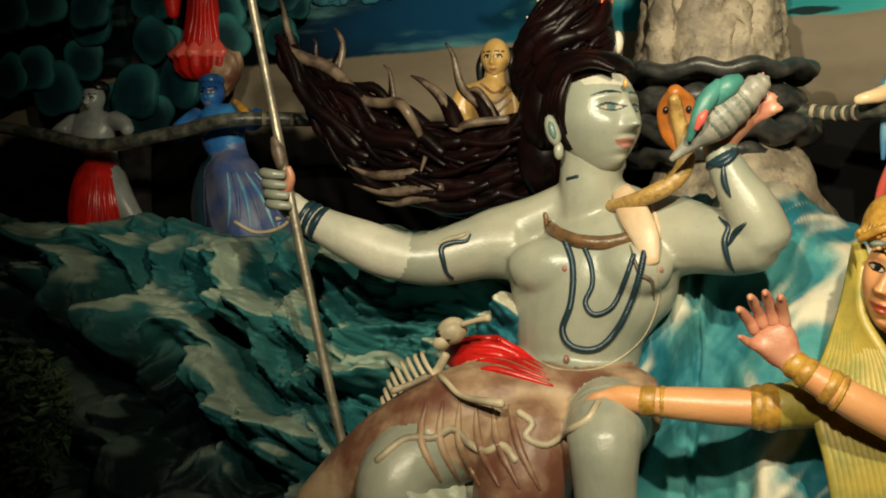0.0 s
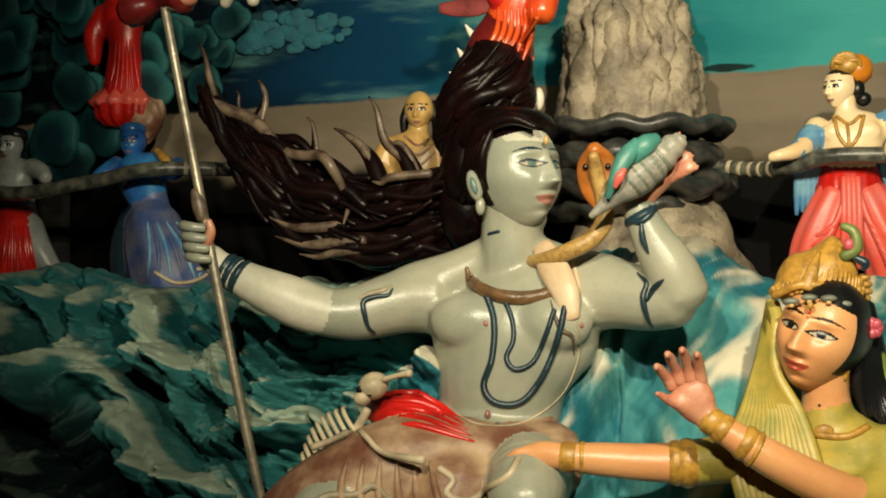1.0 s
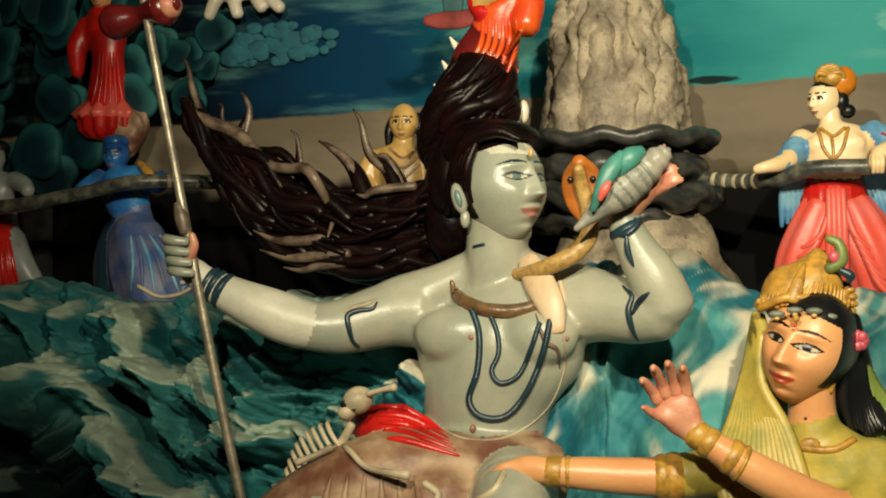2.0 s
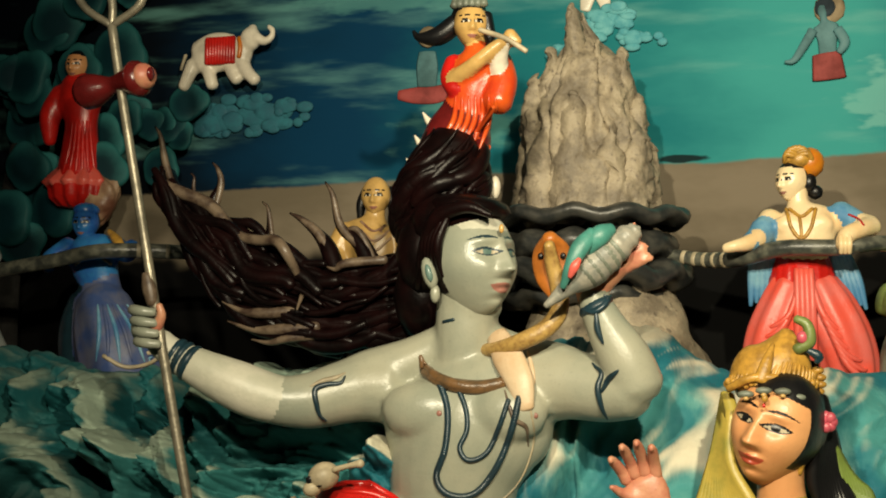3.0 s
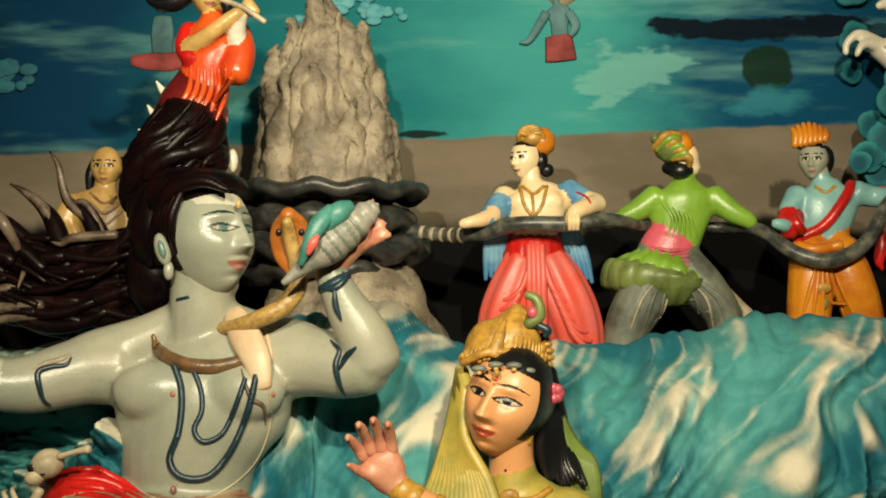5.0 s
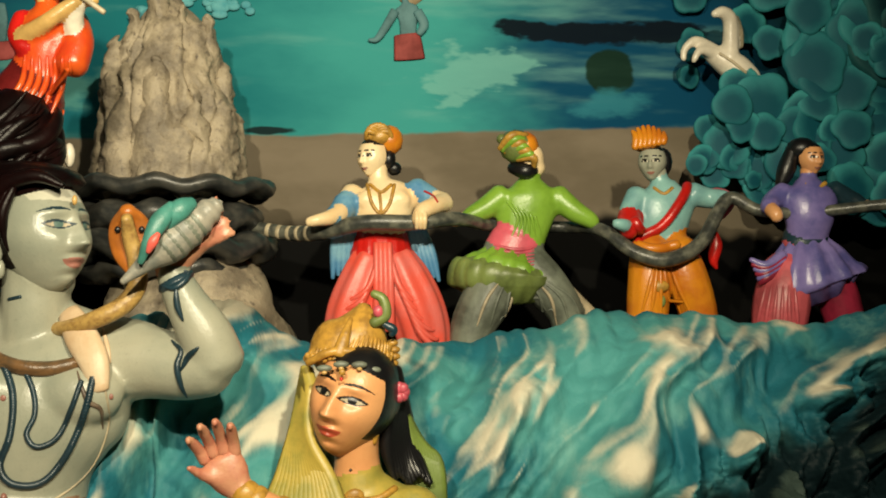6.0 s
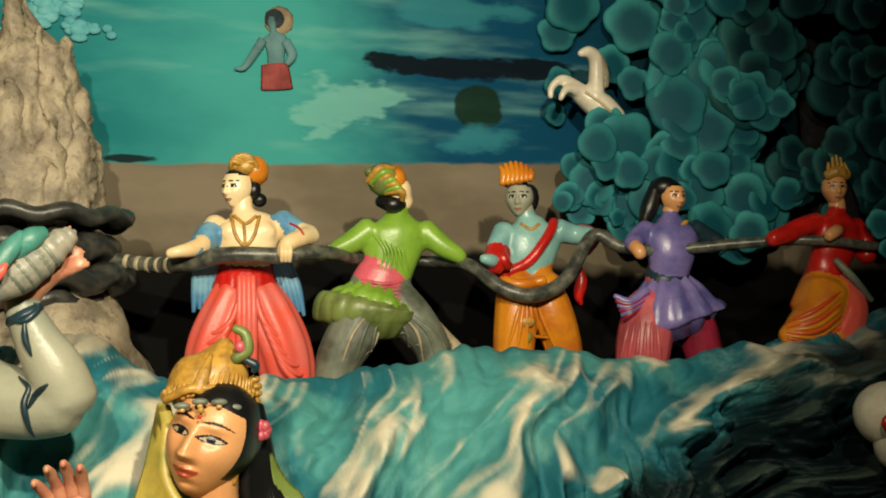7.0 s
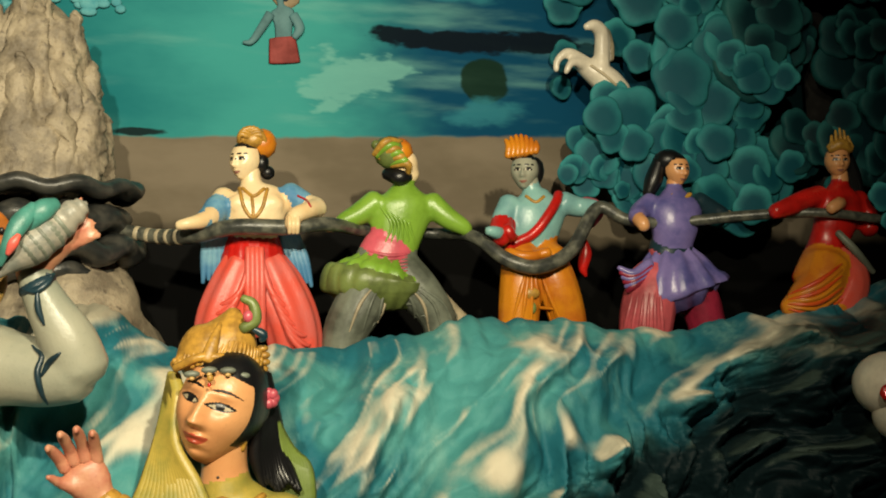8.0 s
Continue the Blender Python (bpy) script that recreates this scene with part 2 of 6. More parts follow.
def clump_paint(name, inner, rim):
    """Airbrushed foliage: each clump is paler towards its own edge."""
    mat, tree, bsdf = shader(name)
    place = tree.nodes.new("ShaderNodeTexCoord")
    flat = tree.nodes.new("ShaderNodeVectorMath")
    flat.operation = "MULTIPLY"
    flat.inputs[1].default_value = (1, 0, 1)
    tree.links.new(place.outputs["Object"], flat.inputs[0])
    far = tree.nodes.new("ShaderNodeVectorMath")
    far.operation = "LENGTH"
    tree.links.new(flat.outputs[0], far.inputs[0])
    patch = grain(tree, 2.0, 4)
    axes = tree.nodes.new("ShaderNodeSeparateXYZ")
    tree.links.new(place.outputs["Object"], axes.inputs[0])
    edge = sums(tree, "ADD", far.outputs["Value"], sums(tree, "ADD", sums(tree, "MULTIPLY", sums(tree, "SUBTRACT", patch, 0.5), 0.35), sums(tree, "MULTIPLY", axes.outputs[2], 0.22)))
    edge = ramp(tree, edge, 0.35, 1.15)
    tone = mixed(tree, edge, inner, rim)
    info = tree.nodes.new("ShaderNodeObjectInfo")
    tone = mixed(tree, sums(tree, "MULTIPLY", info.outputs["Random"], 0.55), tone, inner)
    tree.links.new(tone, bsdf.inputs["Base Color"])
    bsdf.inputs["Roughness"].default_value = 0.6
    bsdf.inputs["Specular IOR Level"].default_value = 0.2
    bumped(tree, bsdf, grain(tree, 25, 4), 0.2, 0.01)
    return mat


ROCK, STONE, MURAL = rock_paint(), stone_paint(), mural_paint()
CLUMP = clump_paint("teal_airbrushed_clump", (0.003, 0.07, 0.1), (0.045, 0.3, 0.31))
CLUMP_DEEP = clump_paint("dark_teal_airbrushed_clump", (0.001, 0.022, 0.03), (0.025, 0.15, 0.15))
DARK = paint("dark_hall_plaster", (0.03, 0.028, 0.026), 0.8)
EARTH = paint("dark_earth", (0.012, 0.011, 0.01), 0.8, 0.5)
glow, _tree, _bsdf = shader("red_white_bulb")
_bsdf.inputs["Emission Color"].default_value = (1, 0.75, 0.7, 1)
_bsdf.inputs["Emission Strength"].default_value = 6.0


# ---- building blocks ----
def curve(points, steps=6):
    """Catmull-Rom through rows of numbers."""
    p = np.array(points, float)
    if len(p) < 3:
        return np.array([p[0] + (p[-1] - p[0]) * k / steps for k in range(steps + 1)])
    p = np.vstack([2 * p[0] - p[1], p, 2 * p[-1] - p[-2]])
    out = []
    for i in range(1, len(p) - 2):
        for k in range(steps):
            t = k / steps
            a, b, c, d = p[i - 1], p[i], p[i + 1], p[i + 2]
            out.append(0.5 * (2 * b + (c - a) * t + (2 * a - 5 * b + 4 * c - d) * t * t + (3 * b - a - 3 * c + d) * t ** 3))
    return np.array(out + [p[-2]])


def loft(bm, rows, index=0, seg=12, steps=5, pleats=0, depth=0.0, swirl=0.0):
    """A closed tube along rows of x, y, z, r in x and z, r in depth; pleats ripple its side."""
    s = curve(rows, steps)
    tang = np.gradient(s[:, :3], axis=0)
    rings = []
    n = len(s)

    def ring(centre, side, back, rx, ry, k):
        out = []
        for j in range(seg):
            a = 2 * math.pi * j / seg
            f = 1 + depth * math.cos(pleats * a + swirl * k) if pleats else 1.0
            q = centre + side * (math.cos(a) * rx * f) + back * (math.sin(a) * ry * f)
            out.append(bm.verts.new(q))
        return out

    for k in range(n):
        t = Vector(tang[k]).normalized()
        side = t.cross(Vector((0, 1, 0)))
        if side.length < 0.15:
            side = t.cross(Vector((0, 0, 1)))
        side.normalize()
        back = side.cross(t).normalized()
        c, rx, ry = Vector(s[k][:3]), max(s[k][3], 0.0008), max(s[k][4], 0.0008)
        if k == 0:
            first = bm.verts.new(c - t * min(rx, ry) * 0.6)
            rings.append(ring(c - t * min(rx, ry) * 0.42, side, back, rx * 0.7, ry * 0.7, k))
        rings.append(ring(c, side, back, rx, ry, k))
        if k == n - 1:
            rings.append(ring(c + t * min(rx, ry) * 0.42, side, back, rx * 0.7, ry * 0.7, k))
            last = bm.verts.new(c + t * min(rx, ry) * 0.6)
    faces = []
    for a, b in zip(rings, rings[1:]):
        for j in range(seg):
            faces.append(bm.faces.new((a[j], a[(j + 1) % seg], b[(j + 1) % seg], b[j])))
    for j in range(seg):
        faces.append(bm.faces.new((first, rings[0][(j + 1) % seg], rings[0][j])))
        faces.append(bm.faces.new((last, rings[-1][j], rings[-1][(j + 1) % seg])))
    for f in faces:
        f.material_index, f.smooth = index, True
    return s


def ball(bm, centre, radii, index=0, turn=(0, 0, 0), fine=2):
    m = Matrix.LocRotScale(centre, Euler([radians(a) for a in turn]), Vector(radii))
    made = bmesh.ops.create_icosphere(bm, subdivisions=fine, radius=1, matrix=m)
    for v in made["verts"]:
        for f in v.link_faces:
            f.material_index, f.smooth = index, True


def finish(name, bm, materials):
    bmesh.ops.recalc_face_normals(bm, faces=bm.faces)
    me = bpy.data.meshes.new(name)
    bm.to_mesh(me)
    bm.free()
    for m in materials:
        me.materials.append(m)
    return new(name, me)


def part(name, bm, material, parent, label=""):
    ob = finish(name, bm, [material])
    ob.parent = parent
    return tagged(ob, label)


class Statue:
    """A sculpture modelled as one skin from overlapping limbs, with painted lines laid on it. Rows: x, z, forward, r[, r in depth]."""

    def __init__(self, y, voxel=0.012, smooth=4):
        self.y, self.voxel, self.smooth = y, voxel, smooth
        self.body, self.extra, self.mats, self.marks, self.tree = bmesh.new(), bmesh.new(), [], [], None

    def index(self, mat):
        if mat not in self.mats:
            self.mats.append(mat)
        return self.mats.index(mat)

    def rows(self, rows):
        return [(r[0], self.y - r[2], r[1], r[3], r[4] if len(r) > 4 else r[3]) for r in rows]

    def limb(self, mat, *rows, seg=14):
        i = self.index(mat)
        for q in loft(self.body, self.rows(rows), i, seg):
            self.marks.append((*q[:3], max(math.sqrt(q[3] * q[4]), 0.004), i))
        return self

    def lump(self, mat, x, z, forward, rx, ry, rz, turn=(0, 0, 0)):
        i = self.index(mat)
        ball(self.body, (x, self.y - forward, z), (rx, ry, rz), i, turn, 3)
        self.marks.append((x, self.y - forward, z, (rx * ry * rz) ** (1 / 3), i))
        return self

    def add(self, mat, *rows, **more):
        loft(self.extra, self.rows(rows), self.index(mat), **more)
        return self

    def bead(self, mat, x, z, forward, rx, ry, rz, turn=(0, 0, 0)):
        ball(self.extra, (x, self.y - forward, z), (rx, ry, rz), self.index(mat), turn)
        return self

    def fuse(self):
        from mathutils.bvhtree import BVHTree
        me = bpy.data.meshes.new("clay")
        bmesh.ops.recalc_face_normals(self.body, faces=self.body.faces)
        self.body.to_mesh(me)
        self.body.free()
        ob = new("clay", me)
        mod = ob.modifiers.new("skin", "REMESH")
        mod.mode, mod.voxel_size = "VOXEL", self.voxel
        soft = ob.modifiers.new("soft", "SMOOTH")
        soft.factor, soft.iterations = 0.5, self.smooth
        graph = bpy.context.evaluated_depsgraph_get()
        skin = bpy.data.meshes.new_from_object(ob.evaluated_get(graph))
        bpy.data.objects.remove(ob)
        self.bm = bmesh.new()
        self.bm.from_mesh(skin)
        marks = np.array(self.marks)
        centres = np.array([f.calc_center_median() for f in self.bm.faces])
        best, kind = np.full(len(centres), 1e9), np.zeros(len(centres), int)
        for m in marks:
            d = np.linalg.norm(centres - m[:3], axis=1) / m[3]
            near = d < best
            best[near], kind[near] = d[near], int(m[4])
        for f, k in zip(self.bm.faces, kind):
            f.material_index, f.smooth = int(k), True
        self.tree = BVHTree.FromBMesh(self.bm)
        bpy.data.meshes.remove(skin)
        bpy.data.meshes.remove(me)
        return self

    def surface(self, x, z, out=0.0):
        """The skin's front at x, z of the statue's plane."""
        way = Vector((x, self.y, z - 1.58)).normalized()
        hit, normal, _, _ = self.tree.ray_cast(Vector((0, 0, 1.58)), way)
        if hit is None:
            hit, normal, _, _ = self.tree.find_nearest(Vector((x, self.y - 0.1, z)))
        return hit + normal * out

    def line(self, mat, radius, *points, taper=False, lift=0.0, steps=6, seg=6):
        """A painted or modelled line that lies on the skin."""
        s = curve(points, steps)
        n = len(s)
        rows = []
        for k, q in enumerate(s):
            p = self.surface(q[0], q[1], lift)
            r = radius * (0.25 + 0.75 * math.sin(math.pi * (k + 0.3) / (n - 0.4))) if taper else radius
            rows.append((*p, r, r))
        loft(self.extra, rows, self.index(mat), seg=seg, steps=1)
        return self

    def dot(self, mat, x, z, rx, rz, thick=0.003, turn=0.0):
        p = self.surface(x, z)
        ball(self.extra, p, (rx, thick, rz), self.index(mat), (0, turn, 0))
        return self

    def band(self, mat, a, b, r, seg=18):
        """A ring round a limb from a to b (x, z, forward)."""
        return self.add(mat, (*a, r * 0.96), ((a[0] + b[0]) / 2, (a[1] + b[1]) / 2, (a[2] + b[2]) / 2, r), (*b, r * 0.96), seg=seg)

    def face(self, skin, centre, tall, yaw=0.0, roll=0.0, pitch=0.0, fine=64, line=None, lip=None, white=None, iris=None, brow_wash=None, hair=None, hairline=0.62, side=-0.08):
        """A modelled head with a painted face. centre: x, z, forward; tall: half the height from chin to crown; yaw: turned to +x."""
        nu, nw = fine * 2, fine
        s = np.linspace(-1, 1, nu, endpoint=False)
        phi, theta = np.meshgrid(np.pi * np.sign(s) * np.abs(s) ** 1.25, np.linspace(0.02, np.pi - 0.02, nw))
        cf = np.cos(phi)
        x, f, z = np.sin(theta) * np.sin(phi) * 0.73, np.sin(theta) * np.where(cf > 0, 0.8 * np.abs(cf) ** 0.85, -np.abs(cf) * 0.92), np.cos(theta)
        k = np.clip(-z, 0, 1)
        k = k * k * (3 - 2 * k)
        x, f = x * (1 - 0.24 * k), np.where(f < 0, f * (1 - 0.5 * k), f * (1 + 0.1 * k))
        front = np.clip(f * 4, 0, 1)

        def bump(cx, cz, wx, wz, amount):
            return amount * np.exp(-((np.abs(x) - cx) / wx) ** 2 - ((z - cz) / wz) ** 2)

        along = np.clip((0.14 - z) / 0.46, 0, 1)
        nose = np.exp(-(x / (0.1 + 0.04 * along)) ** 2) * (0.05 + 0.2 * along) * np.clip((z + 0.44) / 0.1, 0, 1) * np.clip((0.34 - z) / 0.2, 0, 1)
        rise = nose + bump(0.11, -0.31, 0.07, 0.07, 0.05) + bump(0.29, 0.03, 0.17, 0.11, -0.085) + bump(0.29, 0.03, 0.11, 0.06, 0.05) + bump(0.3, 0.22, 0.25, 0.07, 0.035)
        rise += bump(0.38, -0.28, 0.2, 0.2, 0.045) + bump(0, -0.535, 0.17, 0.05, 0.075) + bump(0, -0.655, 0.14, 0.05, 0.07) + bump(0, -0.88, 0.17, 0.12, 0.07) + bump(0, -0.76, 0.2, 0.05, -0.03)
        f = f + rise * front
        spin = Matrix.Rotation(radians(yaw), 3, "Z") @ Matrix.Rotation(radians(-pitch), 3, "X") @ Matrix.Rotation(radians(roll), 3, "Y")
        mid = Vector((centre[0], self.y - centre[2], centre[1]))
        verts = [[self.extra.verts.new(mid + spin @ Vector((x[i, j], -f[i, j], z[i, j])) * tall) for j in range(nu)] for i in range(nw)]
        picks = [self.index(m or skin) for m in (skin, line, lip, white, iris, brow_wash, hair)]
        for i in range(nw - 1):
            for j in range(nu):
                q = (j + 1) % nu
                cx, cz, cf = abs(x[i, j] + x[i, q]) / 2 if q else abs(x[i, j]), (z[i, j] + z[i + 1, j]) / 2, f[i, j]
                pick = 0
                if cf > 0.1:
                    e = (cx - 0.29) / 0.19
                    arch = 0.2 + 0.09 * math.cos((cx - 0.3) * 4.2)
                    if abs(e) < 1.25 and abs(cz - 0.03 - 0.015 * e) < 0.072 * max(0.0, 1 - e * e / 1.56) + 0.006:
                        pick = 1
                        if abs(e) < 1 and abs(cz - 0.02 - 0.015 * e) < 0.042 * (1 - e * e):
                            pick = 4 if (cx - 0.28) ** 2 + (cz - 0.03) ** 2 < 0.0055 else 3
                    elif 0.08 < cx < 0.56 and abs(cz - arch) < 0.03 * (1 - abs(cx - 0.28) / 0.34):
                        pick = 1
                    elif cx < 0.24 and abs(cz + 0.6 - 1.1 * cx * cx) < 0.085 * (1 - (cx / 0.25) ** 2):
                        pick = 2
                    elif 0.4 + 0.1 * cx < cz < hairline and cx < 0.55:
                        pick = 5
                if cz > hairline - 0.25 * cx * cx or cf < side and cz > -0.55:
                    pick = 6
                made = self.extra.faces.new((verts[i][j], verts[i + 1][j], verts[i + 1][q], verts[i][q]))
                made.material_index, made.smooth = picks[pick], True
        return self

    def done(self, name, label, category="statue", group=""):
        last = bpy.data.meshes.new("last")
        self.extra.to_mesh(last)
        self.extra.free()
        self.bm.from_mesh(last)
        bpy.data.meshes.remove(last)
        ob = finish(name, self.bm, self.mats)
        return tagged(ob, label, category, group)


# ---- structure ----
def slab(name, low, high, mat, kind="structure", label="", category=""):
    bm = bmesh.new()
    size, mid = [(b - a) for a, b in zip(low, high)], [(a + b) / 2 for a, b in zip(low, high)]
    bmesh.ops.create_cube(bm, size=1, matrix=Matrix.LocRotScale(mid, None, Vector(size)))
    return tagged(finish(name, bm, [mat]), label, category, "", kind)


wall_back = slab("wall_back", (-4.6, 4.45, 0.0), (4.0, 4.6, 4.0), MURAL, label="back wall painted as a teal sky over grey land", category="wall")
slab("wall_left", (-4.75, -2.6, 0.0), (-4.6, 4.6, 4.0), DARK, label="dark plaster side wall", category="wall")
slab("wall_right", (4.0, -2.6, 0.0), (4.15, 4.6, 4.0), DARK, label="dark plaster side wall", category="wall")
slab("wall_front", (-4.75, -2.75, 0.0), (4.15, -2.6, 4.0), DARK, label="dark plaster wall of the hall", category="wall")
slab("floor", (-4.75, -2.75, -0.1), (4.15, 4.6, 0.0), EARTH, label="dark floor of the hall", category="floor")
slab("ceiling", (-4.75, -2.75, 4.0), (4.15, 4.6, 4.1), DARK, label="dark ceiling of the hall", category="ceiling")
slab("ledge", (-4.6, 3.62, 1.2), (4.0, 4.45, 1.36), EARTH, label="dark ledge behind the rock crest", category="ledge")


def crest(x):
    knots = ((-4.4, 1.5), (-3.1, 1.53), (-2.7, 1.47), (-2.45, 1.51), (-2.15, 1.45), (-1.7, 1.41), (-1.3, 1.46), (-0.6, 1.56), (-0.22, 1.58), (0.04, 1.46), (0.3, 1.47),
             (0.67, 1.51), (1.09, 1.58), (1.34, 1.5), (1.57, 1.53), (2.06, 1.62), (2.5, 1.76), (3.6, 1.8))
    return float(np.interp(x, [k[0] for k in knots], [k[1] for k in knots]))


def lattice(x, y, seed):
    """Gradient noise over arrays, -1 to 1."""
    xi, yi = np.floor(x).astype(np.int64), np.floor(y).astype(np.int64)
    xf, yf = x - xi, y - yi
    u, v = xf * xf * xf * (xf * (xf * 6 - 15) + 10), yf * yf * yf * (yf * (yf * 6 - 15) + 10)

    def corner(i, j):
        h = ((xi + i) * 374761393 + (yi + j) * 668265263 + seed * 974711) & 0x7FFFFFFF
        h = ((h ^ (h >> 13)) * 1274126177) & 0x7FFFFFFF
        angle = (h % 4096) / 4096 * 2 * np.pi
        return np.cos(angle) * (xf - i) + np.sin(angle) * (yf - j)

    low = corner(0, 0) + (corner(1, 0) - corner(0, 0)) * u
    high = corner(0, 1) + (corner(1, 1) - corner(0, 1)) * u
    return (low + (high - low) * v) * 1.5


def billow(x, y, seed, octaves=4, gain=0.5):
    """Rounded lumps parted by sharp creases."""
    total, amp = np.zeros_like(x), 1.0
    for k in range(octaves):
        total += amp * np.abs(lattice(x, y, seed + k))
        x, y, amp = x * 2.1 + 3.7, y * 2.1 + 1.3, amp * gain
    return total


def softened(h, reach):
    out = h.copy()
    for axis in (0, 1):
        out = sum(np.roll(out, k, axis) for k in range(-reach, reach + 1)) / (2 * reach + 1)
        out = sum(np.roll(out, k, axis) for k in range(-reach, reach + 1)) / (2 * reach + 1)
    return out


def step_up(value, low, high):
    t = np.clip((value - low) / (high - low), 0, 1)
    return t * t * (3 - 2 * t)


def rock_slope():
    nx, nv = 960, 330
    x, v = np.meshgrid(np.linspace(-4.3, 3.6, nx), np.linspace(0, 1, nv))
    top = np.vectorize(crest)(x[0])[None, :] + 0.035 * lattice(x * 5, x * 0 + 1.3, 2) + 0.022 * np.abs(lattice(x * 13, x * 0 + 4.3, 3))
    z = top + (0.1 - top) * v ** 1.15
    y = 3.66 - 0.75 * v ** 0.75
    y -= 0.22 * np.maximum(0, -1.7 - x) ** 1.2 * (0.4 + v) + 0.26 * np.maximum(0, x - 1.5) ** 1.2 * (0.4 + v)
    wx = x + 0.16 * lattice(x * 1.7, z * 1.7, 11) + 0.05 * lattice(x * 5, z * 5, 12)
    wz = z + 0.16 * lattice(x * 1.7, z * 1.7, 13) + 0.05 * lattice(x * 5, z * 5, 14)
    # foaming crags that slant down towards the middle at both ends
    crag_left = billow((wx - wz) * 1.9, (wx + wz) * 3.6, 21, 4, 0.46)
    crag_right = billow((wx + wz) * 1.9, (wx - wz) * 3.6, 31, 4, 0.46)
    # long wave faces with sharp crests in between, fanning down from the top
    sweep = 0.8 - np.abs(lattice(wx * 2.0 - 0.9 * wz, wz * 0.75, 41)) * 1.7
    rill = 0.6 - np.abs(lattice(wx * 4.6 - 2.6 * wz, wz * 1.7, 42)) * 1.2
    trickle = 0.6 - np.abs(lattice(wx * 9 - 5.5 * wz, wz * 3.4, 43)) * 1.2
    foam = billow(wx * 3.2, wz * 2.6, 51, 3, 0.5)
    wave = sweep * 0.15 + rill * 0.075 + trickle * 0.028 + foam * 0.06
    left = step_up(-x, 0.4, 1.0)
    right = step_up(1.08 + 0.56 * (x - 0.975) - z + 0.1 * lattice(x * 2.5, z * 2.5, 61), -0.06, 0.1) * step_up(x, 0.4, 0.7)
    h = left * 0.36 * crag_left + (1 - left) * ((1 - right) * (wave + 0.02) + right * 0.3 * crag_right)
    h = h * np.minimum(1, 0.25 + v * 6)
    h = np.where(np.abs(x + 0.435) < 0.01, h - 0.045, h)
    # cream paint where proud; up-facing parts also carry highlights painted into it
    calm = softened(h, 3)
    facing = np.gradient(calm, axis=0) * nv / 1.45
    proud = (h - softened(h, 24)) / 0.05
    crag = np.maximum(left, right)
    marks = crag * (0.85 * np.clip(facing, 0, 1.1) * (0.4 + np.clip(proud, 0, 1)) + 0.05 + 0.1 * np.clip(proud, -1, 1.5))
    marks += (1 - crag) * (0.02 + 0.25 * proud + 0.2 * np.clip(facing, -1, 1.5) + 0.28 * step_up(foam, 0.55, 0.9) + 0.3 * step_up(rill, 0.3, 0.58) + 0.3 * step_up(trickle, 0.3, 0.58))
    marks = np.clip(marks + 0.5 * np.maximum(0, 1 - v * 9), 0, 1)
    co = np.stack([x, y - h, z + 0.3 * h], -1).reshape(-1, 3).tolist()
    grid = np.arange(nx * nv).reshape(nv, nx)
    faces = np.stack([grid[:-1, :-1], grid[:-1, 1:], grid[1:, 1:], grid[1:, :-1]], -1).reshape(-1, 4).tolist()
    n = len(co)
    co += [(-4.3, 3.72, 0.1), (-4.3, 3.72, 1.15), (3.6, 3.72, 1.15), (3.6, 3.72, 0.1)]
    faces.append((n, n + 1, n + 2, n + 3))
    me = bpy.data.meshes.new("rock_slope")
    me.from_pydata(co, [], faces)
    attr = me.attributes.new("cream_and_highlight", "FLOAT", "POINT")
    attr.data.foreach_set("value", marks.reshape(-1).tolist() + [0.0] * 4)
    me.polygons.foreach_set("use_smooth", [True] * len(me.polygons))
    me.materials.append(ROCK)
    return tagged(new("rock_slope", me), "teal painted plaster rock waves with cream ridges", "rock", "", "structure")


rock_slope()


